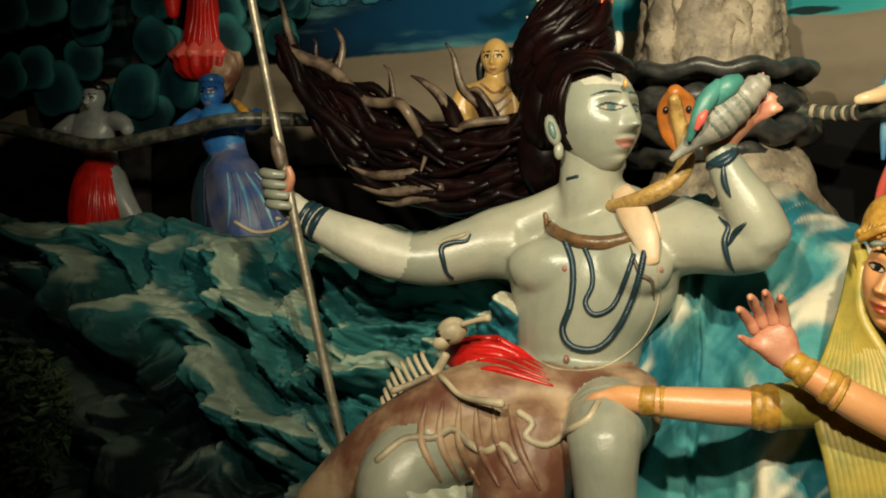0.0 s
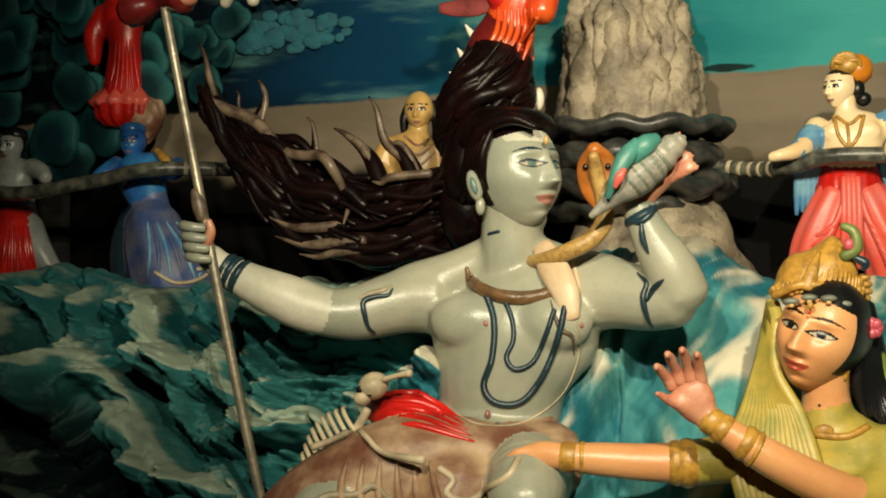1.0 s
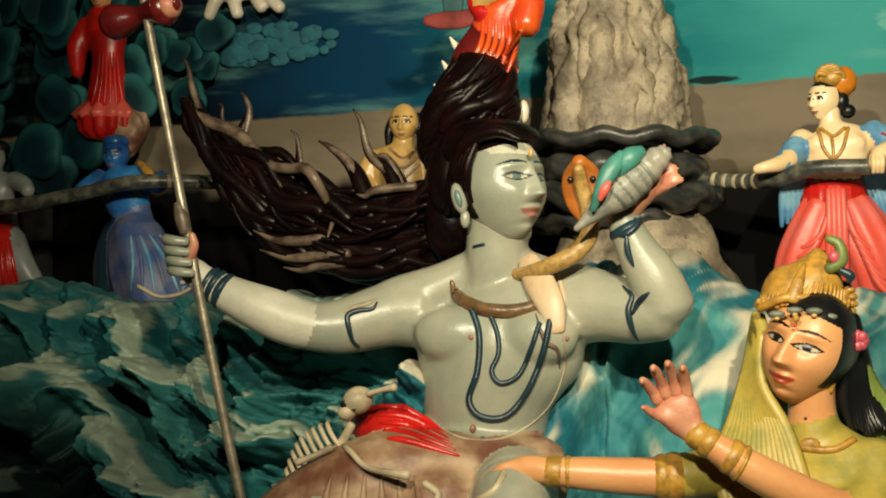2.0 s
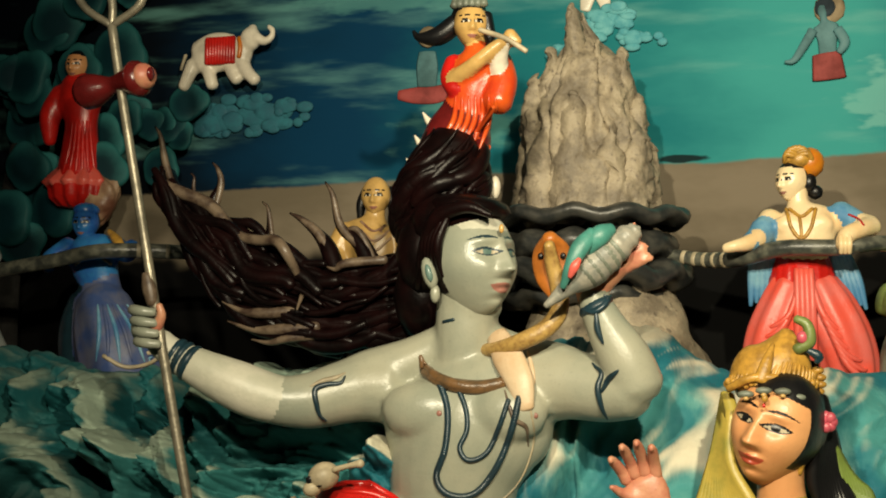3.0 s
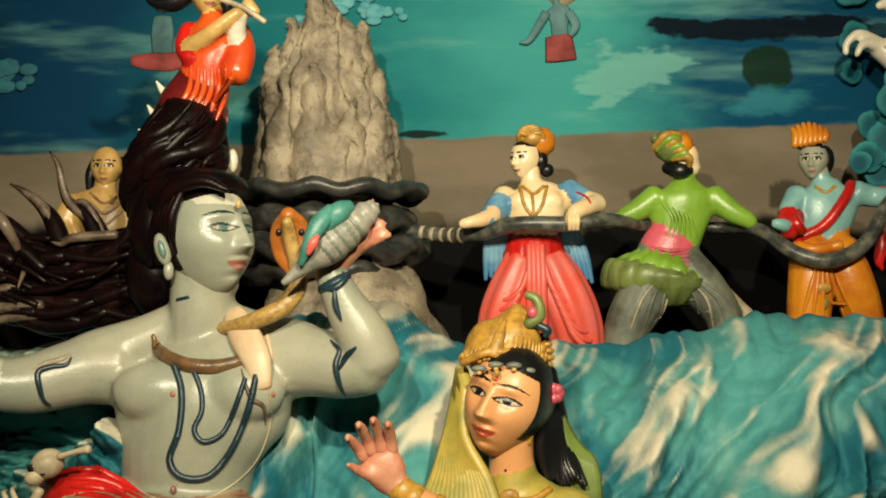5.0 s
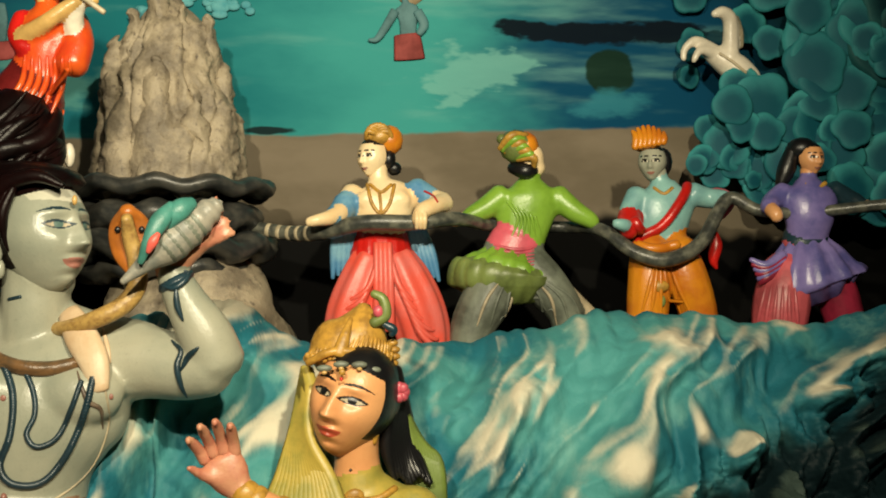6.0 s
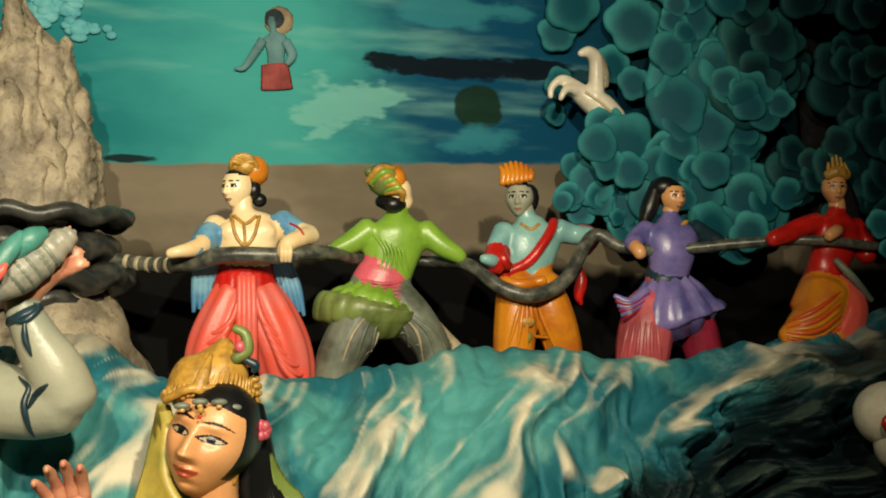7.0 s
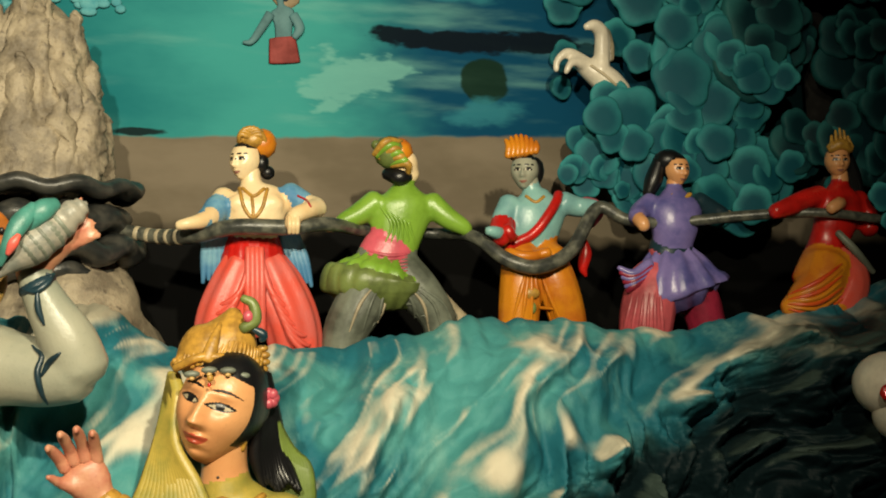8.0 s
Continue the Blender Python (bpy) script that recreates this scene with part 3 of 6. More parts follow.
# ---- the mountain with its coiled serpent ----
def peak():
    root = tagged(new("mountain_model"), "buff plaster mountain peak standing on a dark coil", "mountain model")
    root.location = (-0.5, 4.05, 1.3)
    profile = ((2.0, -0.745, -0.235), (2.06, -0.736, -0.242), (2.255, -0.715, -0.256), (2.36, -0.708, -0.3), (2.4, -0.685, -0.315), (2.478, -0.655, -0.338), (2.545, -0.615, -0.352), (2.575, -0.585, -0.4), (2.62, -0.56, -0.44), (2.684, -0.532, -0.485), (2.73, -0.517, -0.505))
    seg, rows = 150, 110
    a, z = np.meshgrid(np.linspace(0, 2 * np.pi, seg, endpoint=False), np.linspace(2.0, 2.73, rows))
    lo, hi = np.interp(z, [q[0] for q in profile], [q[1] for q in profile]), np.interp(z, [q[0] for q in profile], [q[2] for q in profile])
    # split blocks: upright joints round the cone, broken into ledges
    u = a / (2 * np.pi) * 9
    joint = np.minimum(np.abs(lattice(u * 1.0 + 0.35 * lattice(u * 2, z * 7, 5), z * 2.2, 71)) * 2.2, 0.55)
    ledge = np.floor(z * 11 + 2.2 * lattice(u * 1.3, z * 1.5, 72)) - (z * 11 + 2.2 * lattice(u * 1.3, z * 1.5, 72))
    rough = billow(u * 3, z * 14, 73, 3)
    fade = np.clip((2.75 - z) / 0.3, 0.25, 1)
    r = (hi - lo) / 2 + fade * (0.07 * (joint - 0.35) + 0.007 * ledge + 0.012 * (rough - 0.4))
    px, py = (lo + hi) / 2 + np.cos(a) * r, 4.05 + np.sin(a) * r * 0.8
    co = np.stack([px, py, z], -1).reshape(-1, 3).tolist()
    grid = np.arange(seg * rows).reshape(rows, seg)
    nxt = np.roll(grid, -1, 1)
    faces = np.stack([grid[:-1], nxt[:-1], nxt[1:], grid[1:]], -1).reshape(-1, 4).tolist() + [grid[-1].tolist(), grid[0][::-1].tolist()]
    me = bpy.data.meshes.new("rock_core")
    me.from_pydata(co, [], faces)
    me.polygons.foreach_set("use_smooth", [True] * len(me.polygons))
    me.materials.append(STONE)
    core = new("rock_core", me)
    core.parent = root
    core.matrix_parent_inverse = root.matrix_basis.inverted()
    for x, y, z0, x1, z1, r in ((-0.66, 4.0, 2.36, -0.668, 2.5, 0.04), (-0.6, 4.0, 2.42, -0.607, 2.6, 0.04), (-0.53, 3.99, 2.45, -0.522, 2.75, 0.045), (-0.37, 4.0, 2.4, -0.358, 2.585, 0.038), (-0.31, 4.02, 2.28, -0.312, 2.42, 0.04), (-0.44, 3.98, 2.4, -0.436, 2.61, 0.042), (-0.52, 3.9, 2.05, -0.51, 2.42, 0.07), (-0.63, 3.92, 2.03, -0.62, 2.3, 0.06), (-0.39, 3.91, 2.03, -0.4, 2.33, 0.06)):
        bm = bmesh.new()
        loft(bm, [(x, y, z0 - 0.05, r, r), (x + 0.3 * (x1 - x), y, z0 + 0.35 * (z1 - z0), r * 0.9, r * 0.8), (x + 0.7 * (x1 - x), y, z0 + 0.8 * (z1 - z0), r * 0.55, r * 0.55), (x1, y, z1, r * 0.2, r * 0.2)], 0, 14, 7)
        for v in bm.verts:
            k = noise.noise(v.co * 14) * 0.022 + noise.noise(v.co * 40) * 0.012
            v.co += Vector((k, k, k * 0.7))
        spire = part("spire", bm, STONE, root)
        spire.matrix_parent_inverse = root.matrix_basis.inverted()
    # wavy dark coils under the peak
    for z, rx, ry, thick, wave in ((1.99, 0.325, 0.25, 0.036, 0.009), (1.89, 0.25, 0.2, 0.065, 0.012), (1.79, 0.31, 0.25, 0.055, 0.016), (1.72, 0.24, 0.2, 0.05, 0.01)):
        bm = bmesh.new()
        seg = 96
        rings = []
        for j in range(seg):
            a = 2 * math.pi * j / seg
            w = wave * math.sin(a * 11) + 0.012 * noise.noise((a * 3, z * 9, 0))
            c = Vector((-0.5 + math.cos(a) * rx, 4.02 + math.sin(a) * ry, z + w))
            out = Vector((math.cos(a), math.sin(a), 0))
            rings.append([bm.verts.new(c + out * (math.cos(b) * thick * 1.2 + 0.25 * wave * math.sin(a * 11)) + Vector((0, 0, math.sin(b) * thick * 0.75))) for b in [2 * math.pi * k / 12 for k in range(12)]])
        for a, b in zip(rings, rings[1:] + rings[:1]):
            for k in range(12):
                bm.faces.new((a[k], a[(k + 1) % 12], b[(k + 1) % 12], b[k])).smooth = True
        bmesh.ops.create_cone(bm, cap_ends=True, segments=40, radius1=rx, radius2=rx, depth=thick, matrix=Matrix.LocRotScale((-0.5, 4.02, z), None, Vector((1, ry / rx, 1))))
        coil = part("coil", bm, SLATE, root, "wavy black glossy coil")
        coil.matrix_parent_inverse = root.matrix_basis.inverted()
    bm = bmesh.new()
    loft(bm, [(-0.46, 4.02, 1.3, 0.42, 0.3), (-0.45, 4.0, 1.5, 0.37, 0.28), (-0.45, 4.0, 1.62, 0.3, 0.25), (-0.48, 4.0, 1.7, 0.2, 0.18)], 0, 36, 8)
    for v in bm.verts:
        v.co += v.normal * 0 + Vector((1, 1, 0.5)) * (noise.noise(v.co * 6) * 0.05 + noise.noise(v.co * 16) * 0.02)
    base = part("base_rock", bm, STONE, root, "smooth buff boulder base")
    base.matrix_parent_inverse = root.matrix_basis.inverted()


peak()


def serpent(name, rows, label):
    bm = bmesh.new()
    s = loft(bm, [(x, y, z, r * 0.76, r * 0.76) for x, y, z, r in rows], 0, 12, 10)
    root = tagged(new(name), label, "serpent")
    root.location = rows[0][:3]
    body = part("body", bm, SERPENT, root)
    body.matrix_parent_inverse = root.matrix_basis.inverted()
    # raised belly rings where the body leaves the coil
    for k in range(4, 18, 3):
        ring = bmesh.new()
        t = Vector(s[min(k + 1, len(s) - 1)][:3]) - Vector(s[k - 1][:3])
        loft(ring, [(*(Vector(s[k][:3]) - t.normalized() * 0.006), s[k][3] * 1.03, s[k][4] * 1.03), (*(Vector(s[k][:3]) + t.normalized() * 0.006), s[k][3] * 1.03, s[k][4] * 1.03)], 0, 12, 2)
        q = part("scale_ring", ring, BONE, root, "pale ringed scales")
        q.matrix_parent_inverse = root.matrix_basis.inverted()
    return root


serpent("churning_serpent", [(-0.2, 3.98, 1.86, 0.03), (-0.08, 3.93, 1.84, 0.032), (0.03, 3.84, 1.84, 0.036), (0.16, 3.77, 1.865, 0.034), (0.32, 3.76, 1.865, 0.034), (0.46, 3.8, 1.88, 0.03), (0.62, 3.94, 1.865, 0.026), (0.85, 3.98, 1.865, 0.026),
                             (0.95, 3.86, 1.85, 0.03), (1.05, 3.78, 1.77, 0.032), (1.15, 3.76, 1.745, 0.033), (1.27, 3.78, 1.8, 0.032), (1.38, 3.82, 1.95, 0.03), (1.47, 3.78, 1.91, 0.028), (1.62, 3.76, 1.9, 0.026), (1.84, 3.66, 1.92, 0.024), (2.05, 3.54, 1.925, 0.022), (2.3, 3.5, 1.9, 0.02)],
        "grey painted serpent pulled as a rope by the figures")
serpent("churning_serpent", [(-1.55, 3.95, 1.86, 0.03), (-1.9, 3.9, 1.88, 0.034), (-2.2, 3.76, 1.88, 0.036), (-2.43, 3.75, 1.84, 0.036), (-2.77, 3.74, 1.8, 0.036), (-3.04, 3.76, 1.85, 0.034), (-3.4, 3.8, 1.9, 0.03), (-3.9, 3.8, 1.9, 0.03)],
        "dark serpent rope across the shaded figures")


# ---- seated main statue ----
def arm_fingers(st, mat, base, tip, spread, r, count=4, curl=(0, 0)):
    for k in range(count):
        f = k - (count - 1) / 2
        bx, bz, bf = base[0] + spread[0] * f * 0.8, base[1] + spread[1] * f * 0.8, base[2]
        tx, tz, tf = tip[0] + spread[0] * f * 1.3, tip[1] + spread[1] * f * 1.3, tip[2]
        st.limb(mat, (bx, bz, bf, r * 1.1), ((bx + tx) / 2 + curl[0], (bz + tz) / 2 + curl[1], (bf + tf) / 2 + 0.01, r), (tx, tz, tf, r * 0.75), seg=8)


def seated_statue():
    st = Statue(3.15, 0.009, 5)
    B = SKIN_BLUE
    st.limb(B, (-0.75, 0.98, 0.0, 0.19, 0.15), (-0.745, 1.09, 0.01, 0.172, 0.12), (-0.735, 1.22, 0.02, 0.185, 0.13), (-0.70, 1.35, 0.02, 0.225, 0.14), (-0.695, 1.44, 0.0, 0.235, 0.12), (-0.71, 1.505, -0.02, 0.14, 0.09), (-0.715, 1.55, -0.02, 0.09, 0.085), seg=24)
    st.limb(B, (-0.745, 1.575, -0.02, 0.06), (-0.86, 1.515, -0.01, 0.07), (-0.97, 1.465, 0.0, 0.088), (-1.03, 1.435, 0.02, 0.09)).limb(B, (-0.68, 1.575, -0.02, 0.06), (-0.57, 1.525, -0.01, 0.07), (-0.47, 1.485, 0.0, 0.09), (-0.41, 1.46, 0.02, 0.092))
    st.lump(B, -0.865, 1.34, 0.01, 0.07, 0.09, 0.11).lump(B, -0.535, 1.345, 0.01, 0.07, 0.09, 0.11)
    st.lump(B, -0.80, 1.385, 0.1, 0.12, 0.066, 0.08).lump(B, -0.575, 1.385, 0.1, 0.11, 0.066, 0.08)
    st.lump(B, -0.745, 1.12, 0.09, 0.11, 0.05, 0.09)
    st.limb(B, (-0.715, 1.5, -0.02, 0.095), (-0.71, 1.6, 0.0, 0.087), (-0.705, 1.69, 0.0, 0.088), seg=18)
    # the head is turned towards the raised shell
    st.limb(B, (-0.70, 1.66, 0.0, 0.09), (-0.695, 1.72, 0.01, 0.09))
    st.face(B, (-0.69, 1.79, 0.03), 0.157, 56, 0, 9, 210, NAVY, LIP, BONE, SOCKET, ASH_WHITE, HAIR, 0.64)
    # arm that holds the staff
    st.limb(B, (-0.92, 1.44, 0.0, 0.1, 0.095), (-1.02, 1.435, 0.02, 0.092), (-1.13, 1.405, 0.07, 0.08), (-1.2, 1.402, 0.1, 0.071), (-1.24, 1.41, 0.115, 0.066), seg=18)
    # forearm paler from elbow to wrist, same white as the forehead band
    st.limb(ASH_WHITE, (-1.22, 1.406, 0.11, 0.068), (-1.27, 1.42, 0.125, 0.071), (-1.33, 1.445, 0.14, 0.07), (-1.43, 1.49, 0.16, 0.056), (-1.515, 1.535, 0.17, 0.043), (-1.55, 1.565, 0.18, 0.04), seg=18)
    st.lump(B, -1.585, 1.605, 0.19, 0.042, 0.045, 0.055)
    # arm that lifts the shell
    st.limb(B, (-0.52, 1.45, 0.0, 0.1, 0.095), (-0.42, 1.46, 0.02, 0.095), (-0.32, 1.445, 0.06, 0.082), (-0.245, 1.45, 0.09, 0.074), seg=18)
    st.limb(B, (-0.235, 1.455, 0.09, 0.074), (-0.265, 1.53, 0.1, 0.07), (-0.31, 1.61, 0.11, 0.055), (-0.345, 1.685, 0.12, 0.042), (-0.35, 1.71, 0.12, 0.04), seg=18)
    st.limb(SKIN_PINK, (-0.36, 1.70, 0.12, 0.042, 0.03), (-0.32, 1.745, 0.13, 0.045, 0.03), (-0.27, 1.79, 0.13, 0.04, 0.028))
    arm_fingers(st, SKIN_PINK, (-0.265, 1.79, 0.13), (-0.21, 1.835, 0.15), (0.012, -0.022), 0.013)
    # legs under the hide
    st.limb(B, (-0.88, 0.95, 0.02, 0.14), (-1.02, 0.93, 0.2, 0.13), (-1.13, 0.86, 0.36, 0.11), (-1.14, 0.74, 0.4, 0.095), (-1.1, 0.5, 0.34, 0.08), seg=18)
    st.limb(B, (-0.66, 0.96, 0.02, 0.13), (-0.62, 0.99, 0.2, 0.115), (-0.595, 0.975, 0.36, 0.095), (-0.59, 0.85, 0.38, 0.078), (-0.59, 0.6, 0.34, 0.075), (-0.6, 0.35, 0.3, 0.06), seg=18)
    st.limb(HIDE, (-0.55, 1.02, 0.1, 0.1), (-0.7, 1.01, 0.14, 0.115), (-0.86, 1.0, 0.18, 0.14), (-1.0, 0.97, 0.22, 0.155), (-1.17, 0.9, 0.26, 0.13), (-1.32, 0.8, 0.26, 0.1), (-1.44, 0.7, 0.24, 0.08))
    st.limb(HIDE, (-0.8, 0.98, 0.24, 0.12), (-0.82, 0.85, 0.3, 0.13), (-0.84, 0.72, 0.3, 0.12))
    st.limb(RED, (-1.09, 1.1, 0.05, 0.06), (-1.0, 1.12, 0.1, 0.075), (-0.9, 1.09, 0.12, 0.06), (-0.84, 1.05, 0.13, 0.045))
    st.limb(MAROON, (-0.94, 1.04, 0.2, 0.05), (-0.82, 1.03, 0.2, 0.05), (-0.72, 1.0, 0.2, 0.05))
    st.fuse()
    # fingers closed round the staff
    for k in range(4):
        z = 1.652 - 0.029 * k
        st.add(B, (-1.615 + 0.006 * k, z, 0.18, 0.0145), (-1.605 + 0.006 * k, z, 0.228, 0.0155), (-1.57 + 0.006 * k, z - 0.004, 0.252, 0.0145), (-1.535 + 0.006 * k, z - 0.008, 0.24, 0.012), seg=9)
    st.add(SKIN_PINK, (-1.555, 1.57, 0.2, 0.018), (-1.535, 1.6, 0.225, 0.017), (-1.515, 1.635, 0.235, 0.013), (-1.52, 1.665, 0.24, 0.009), seg=9)
    for x, z, r in ((-1.478, 1.516, 0.052), (-1.497, 1.526, 0.049), (-1.455, 1.503, 0.055)):
        st.band(NAVY, (x, z, 0.166), (x - 0.009, z + 0.005, 0.167), r)
    st.band(NAVY, (-0.334, 1.662, 0.118), (-0.34, 1.672, 0.119), 0.0495)
    # folds of the red cloth and hide edges
    for k in range(5):
        st.line(RED, 0.011, (-1.08 + 0.012 * k, 1.17 - 0.022 * k), (-0.97, 1.165 - 0.022 * k), (-0.86 + 0.01 * k, 1.105 - 0.016 * k), taper=True)
    for k in range(6):
        st.line(HIDE, 0.012, (-1.2 + 0.05 * k, 0.98), (-1.22 + 0.06 * k, 0.86), (-1.16 + 0.06 * k, 0.74), taper=True)
    st.line(BONE, 0.011, (-1.36, 0.79), (-1.27, 0.86), (-1.18, 0.87), (-1.12, 0.9), (-1.07, 0.86), (-1.02, 0.84), (-0.97, 0.86), (-0.93, 0.82))
    st.line(BONE, 0.01, (-0.92, 0.96), (-0.88, 0.93), (-0.9, 0.89), (-0.84, 0.87), (-0.78, 0.91), (-0.72, 0.95), (-0.69, 1.0))
    # forehead mark, ear ring and neck line
    st.bead(SKIN_GOLD, -0.588, 1.872, 0.118, 0.007, 0.006, 0.013)
    st.line(NAVY, 0.005, (-0.775, 1.71), (-0.762, 1.735), (-0.748, 1.735), (-0.75, 1.718)).line(NAVY, 0.005, (-0.775, 1.625), (-0.745, 1.632))
    st.add(NAVY, (-0.775, 1.7, 0.03, 0.006), (-0.765, 1.67, 0.04, 0.008), (-0.785, 1.645, 0.03, 0.006), seg=8)
    # ear in front of the side locks; its hollow's shade is a darker bead
    st.bead(B, -0.79, 1.755, 0.1, 0.021, 0.018, 0.046, (0, -16, 0)).bead(B, -0.775, 1.7, 0.095, 0.014, 0.014, 0.026).bead(SOCKET, -0.788, 1.755, 0.114, 0.01, 0.008, 0.026, (0, -16, 0))
    # chest: beads, marks, sacred thread
    st.dot(LIP, -0.785, 1.373, 0.008, 0.008, 0.003).dot(LIP, -0.515, 1.373, 0.007, 0.008, 0.003).dot(GREY, -0.752, 1.093, 0.007, 0.006)
    for mat, r, pts in ((NAVY, 0.0105, ((-0.79, 1.47), (-0.76, 1.38), (-0.765, 1.28), (-0.79, 1.2), (-0.76, 1.155), (-0.69, 1.155), (-0.63, 1.22), (-0.585, 1.32), (-0.56, 1.42), (-0.555, 1.46))),
                        (NAVY, 0.008, ((-0.74, 1.46), (-0.71, 1.39), (-0.705, 1.33), (-0.725, 1.28), (-0.70, 1.248), (-0.65, 1.27), (-0.615, 1.34), (-0.59, 1.41)))):
        s = curve(pts, 5)
        s = np.array([s[0]] + [s[i] + (s[i + 1] - s[i]) * u for i in range(len(s) - 1) for u in (0.33, 0.67, 1.0)])[::1 if r > 0.009 else 1]
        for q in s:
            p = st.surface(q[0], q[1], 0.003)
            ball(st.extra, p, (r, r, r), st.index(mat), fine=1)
    st.bead(LIP, -0.742, 1.142, 0.155, 0.008, 0.01, 0.012)
    st.line(BONE, 0.003, (-0.53, 1.4), (-0.52, 1.3), (-0.57, 1.18), (-0.68, 1.1), (-0.8, 1.09), (-0.88, 1.12))
    st.line(HAIR_TIP, 0.007, (-0.6, 1.44), (-0.585, 1.39), (-0.57, 1.36), (-0.54, 1.34), (-0.535, 1.29), taper=True)
    # ochre snake round the neck and its folded cloth
    st.line(NECK_SNAKE, 0.02, (-0.84, 1.53), (-0.82, 1.48), (-0.75, 1.45), (-0.66, 1.445), (-0.58, 1.465), (-0.55, 1.49), lift=0.004, seg=10, taper=True)
    st.line(NECK_SNAKE, 0.016, (-0.83, 1.515), (-0.79, 1.465), (-0.7, 1.442), (-0.6, 1.452), lift=0.012, seg=8, taper=True)
    st.add(SCARF, (-0.615, 1.59, 0.05, 0.03, 0.014), (-0.575, 1.535, 0.105, 0.042, 0.016), (-0.535, 1.47, 0.135, 0.038, 0.018), (-0.515, 1.4, 0.15, 0.022, 0.012), seg=14)
    for k in range(4):
        st.line(SCARF if k % 2 else SKIN_CREAM, 0.007, (-0.605 + 0.022 * k, 1.555), (-0.585 + 0.02 * k, 1.5), (-0.565 + 0.016 * k, 1.43 + 0.01 * k), taper=True)
    # armlets and wristlets
    for pts in (((-1.06, 1.47), (-1.075, 1.45), (-1.115, 1.445), (-1.15, 1.43), (-1.145, 1.39), (-1.135, 1.36), (-1.115, 1.345)), ((-0.36, 1.515), (-0.335, 1.49), (-0.345, 1.45), (-0.335, 1.4), (-0.32, 1.37)),
                ((-0.385, 1.66), (-0.35, 1.655), (-0.32, 1.685), (-0.33, 1.70)), ((-0.35, 1.66), (-0.345, 1.61), (-0.33, 1.57)), ((-0.29, 1.5), (-0.315, 1.475), (-0.335, 1.44))):
        st.line(NAVY, 0.0085, *pts, taper=True, lift=0.003)
    st.line(BONE, 0.008, (-1.165, 1.44), (-1.13, 1.455), (-1.09, 1.465), (-1.06, 1.48), taper=True)
    # hair: cap, wound top column and the locks blown out sideways
    rnd = random.Random(4)
    st.bead(HAIR, -0.765, 1.9, -0.03, 0.115, 0.12, 0.09, (0, 10, 0)).bead(HAIR, -0.7, 1.94, 0.0, 0.115, 0.13, 0.042, (0, 6, 0)).bead(HAIR, -0.84, 1.82, -0.06, 0.09, 0.11, 0.13).bead(HAIR, -0.86, 1.7, -0.1, 0.09, 0.09, 0.13)
    for k in range(15):
        a = k / 14
        st.add(HAIR, (-0.61 - 0.05 * a, 1.905 + 0.03 * a, 0.15 - 0.13 * a, 0.008), (-0.68 - 0.05 * a, 1.93 + 0.03 * a, 0.14 - 0.13 * a, 0.018), (-0.77 - 0.02 * a, 1.9 + 0.04 * a, 0.11 - 0.1 * a, 0.021), (-0.82, 1.82 + 0.04 * a, 0.05 - 0.05 * a, 0.019), (-0.85 - 0.02 * a, 1.72 + 0.05 * a, 0.0, 0.012), seg=8)
    for k in range(5):
        st.add(HAIR, (-0.735 - 0.014 * k, 1.9, 0.13 - 0.014 * k, 0.01), (-0.757 - 0.014 * k, 1.84, 0.135 - 0.016 * k, 0.014), (-0.757 - 0.014 * k, 1.785, 0.125 - 0.018 * k, 0.01), (-0.748 - 0.014 * k, 1.745 + 0.012 * k, 0.12 - 0.018 * k, 0.004), seg=8)
    spine = ((-0.835, 1.82, 0.11), (-0.83, 1.9, 0.125), (-0.818, 1.997, 0.14), (-0.795, 2.1, 0.115), (-0.782, 2.15, 0.09))
    st.add(HAIR, *[(x, z, -0.13, r * 0.9, r * 0.8) for x, z, r in spine], seg=20)

    def core(z):
        zs = [q[1] for q in spine]
        return float(np.interp(z, zs, [q[0] for q in spine])), float(np.interp(z, zs, [q[2] for q in spine]))

    for k in range(40):
        a, z0, turn = rnd.uniform(-2.2, 1.2), rnd.uniform(1.84, 2.03), rnd.uniform(0.9, 2.0)
        long, w = rnd.uniform(0.1, 0.16), rnd.uniform(0.013, 0.026)
        rows = []
        for j in range(7):
            t = j / 6
            x, r = core(z0 + long * t)
            b = a + turn * t
            rows.append((x + math.sin(b) * r * 0.95, z0 + long * t + 0.012 * math.sin(7 * t + k), -0.13 + math.cos(b) * r * 0.8, w * (0.25 + math.sin(math.pi * min(1, t + 0.15)) * 0.85) if t < 1 else 0.003))
        st.add(HAIR, *rows, seg=8, steps=4)
    flow = ((-0.83, 1.73, 0.15), (-0.98, 1.69, 0.135), (-1.15, 1.66, 0.12), (-1.3, 1.69, 0.13), (-1.44, 1.76, 0.12), (-1.56, 1.86, 0.1), (-1.66, 1.95, 0.06), (-1.74, 2.04, 0.025), (-1.775, 2.12, 0.012))
    st.add(HAIR, *[(x, z, -0.24 - 0.03 * n / 8, r * 0.9, 0.05) for n, (x, z, r) in enumerate(flow)], seg=22)
    path = curve(flow, 8)
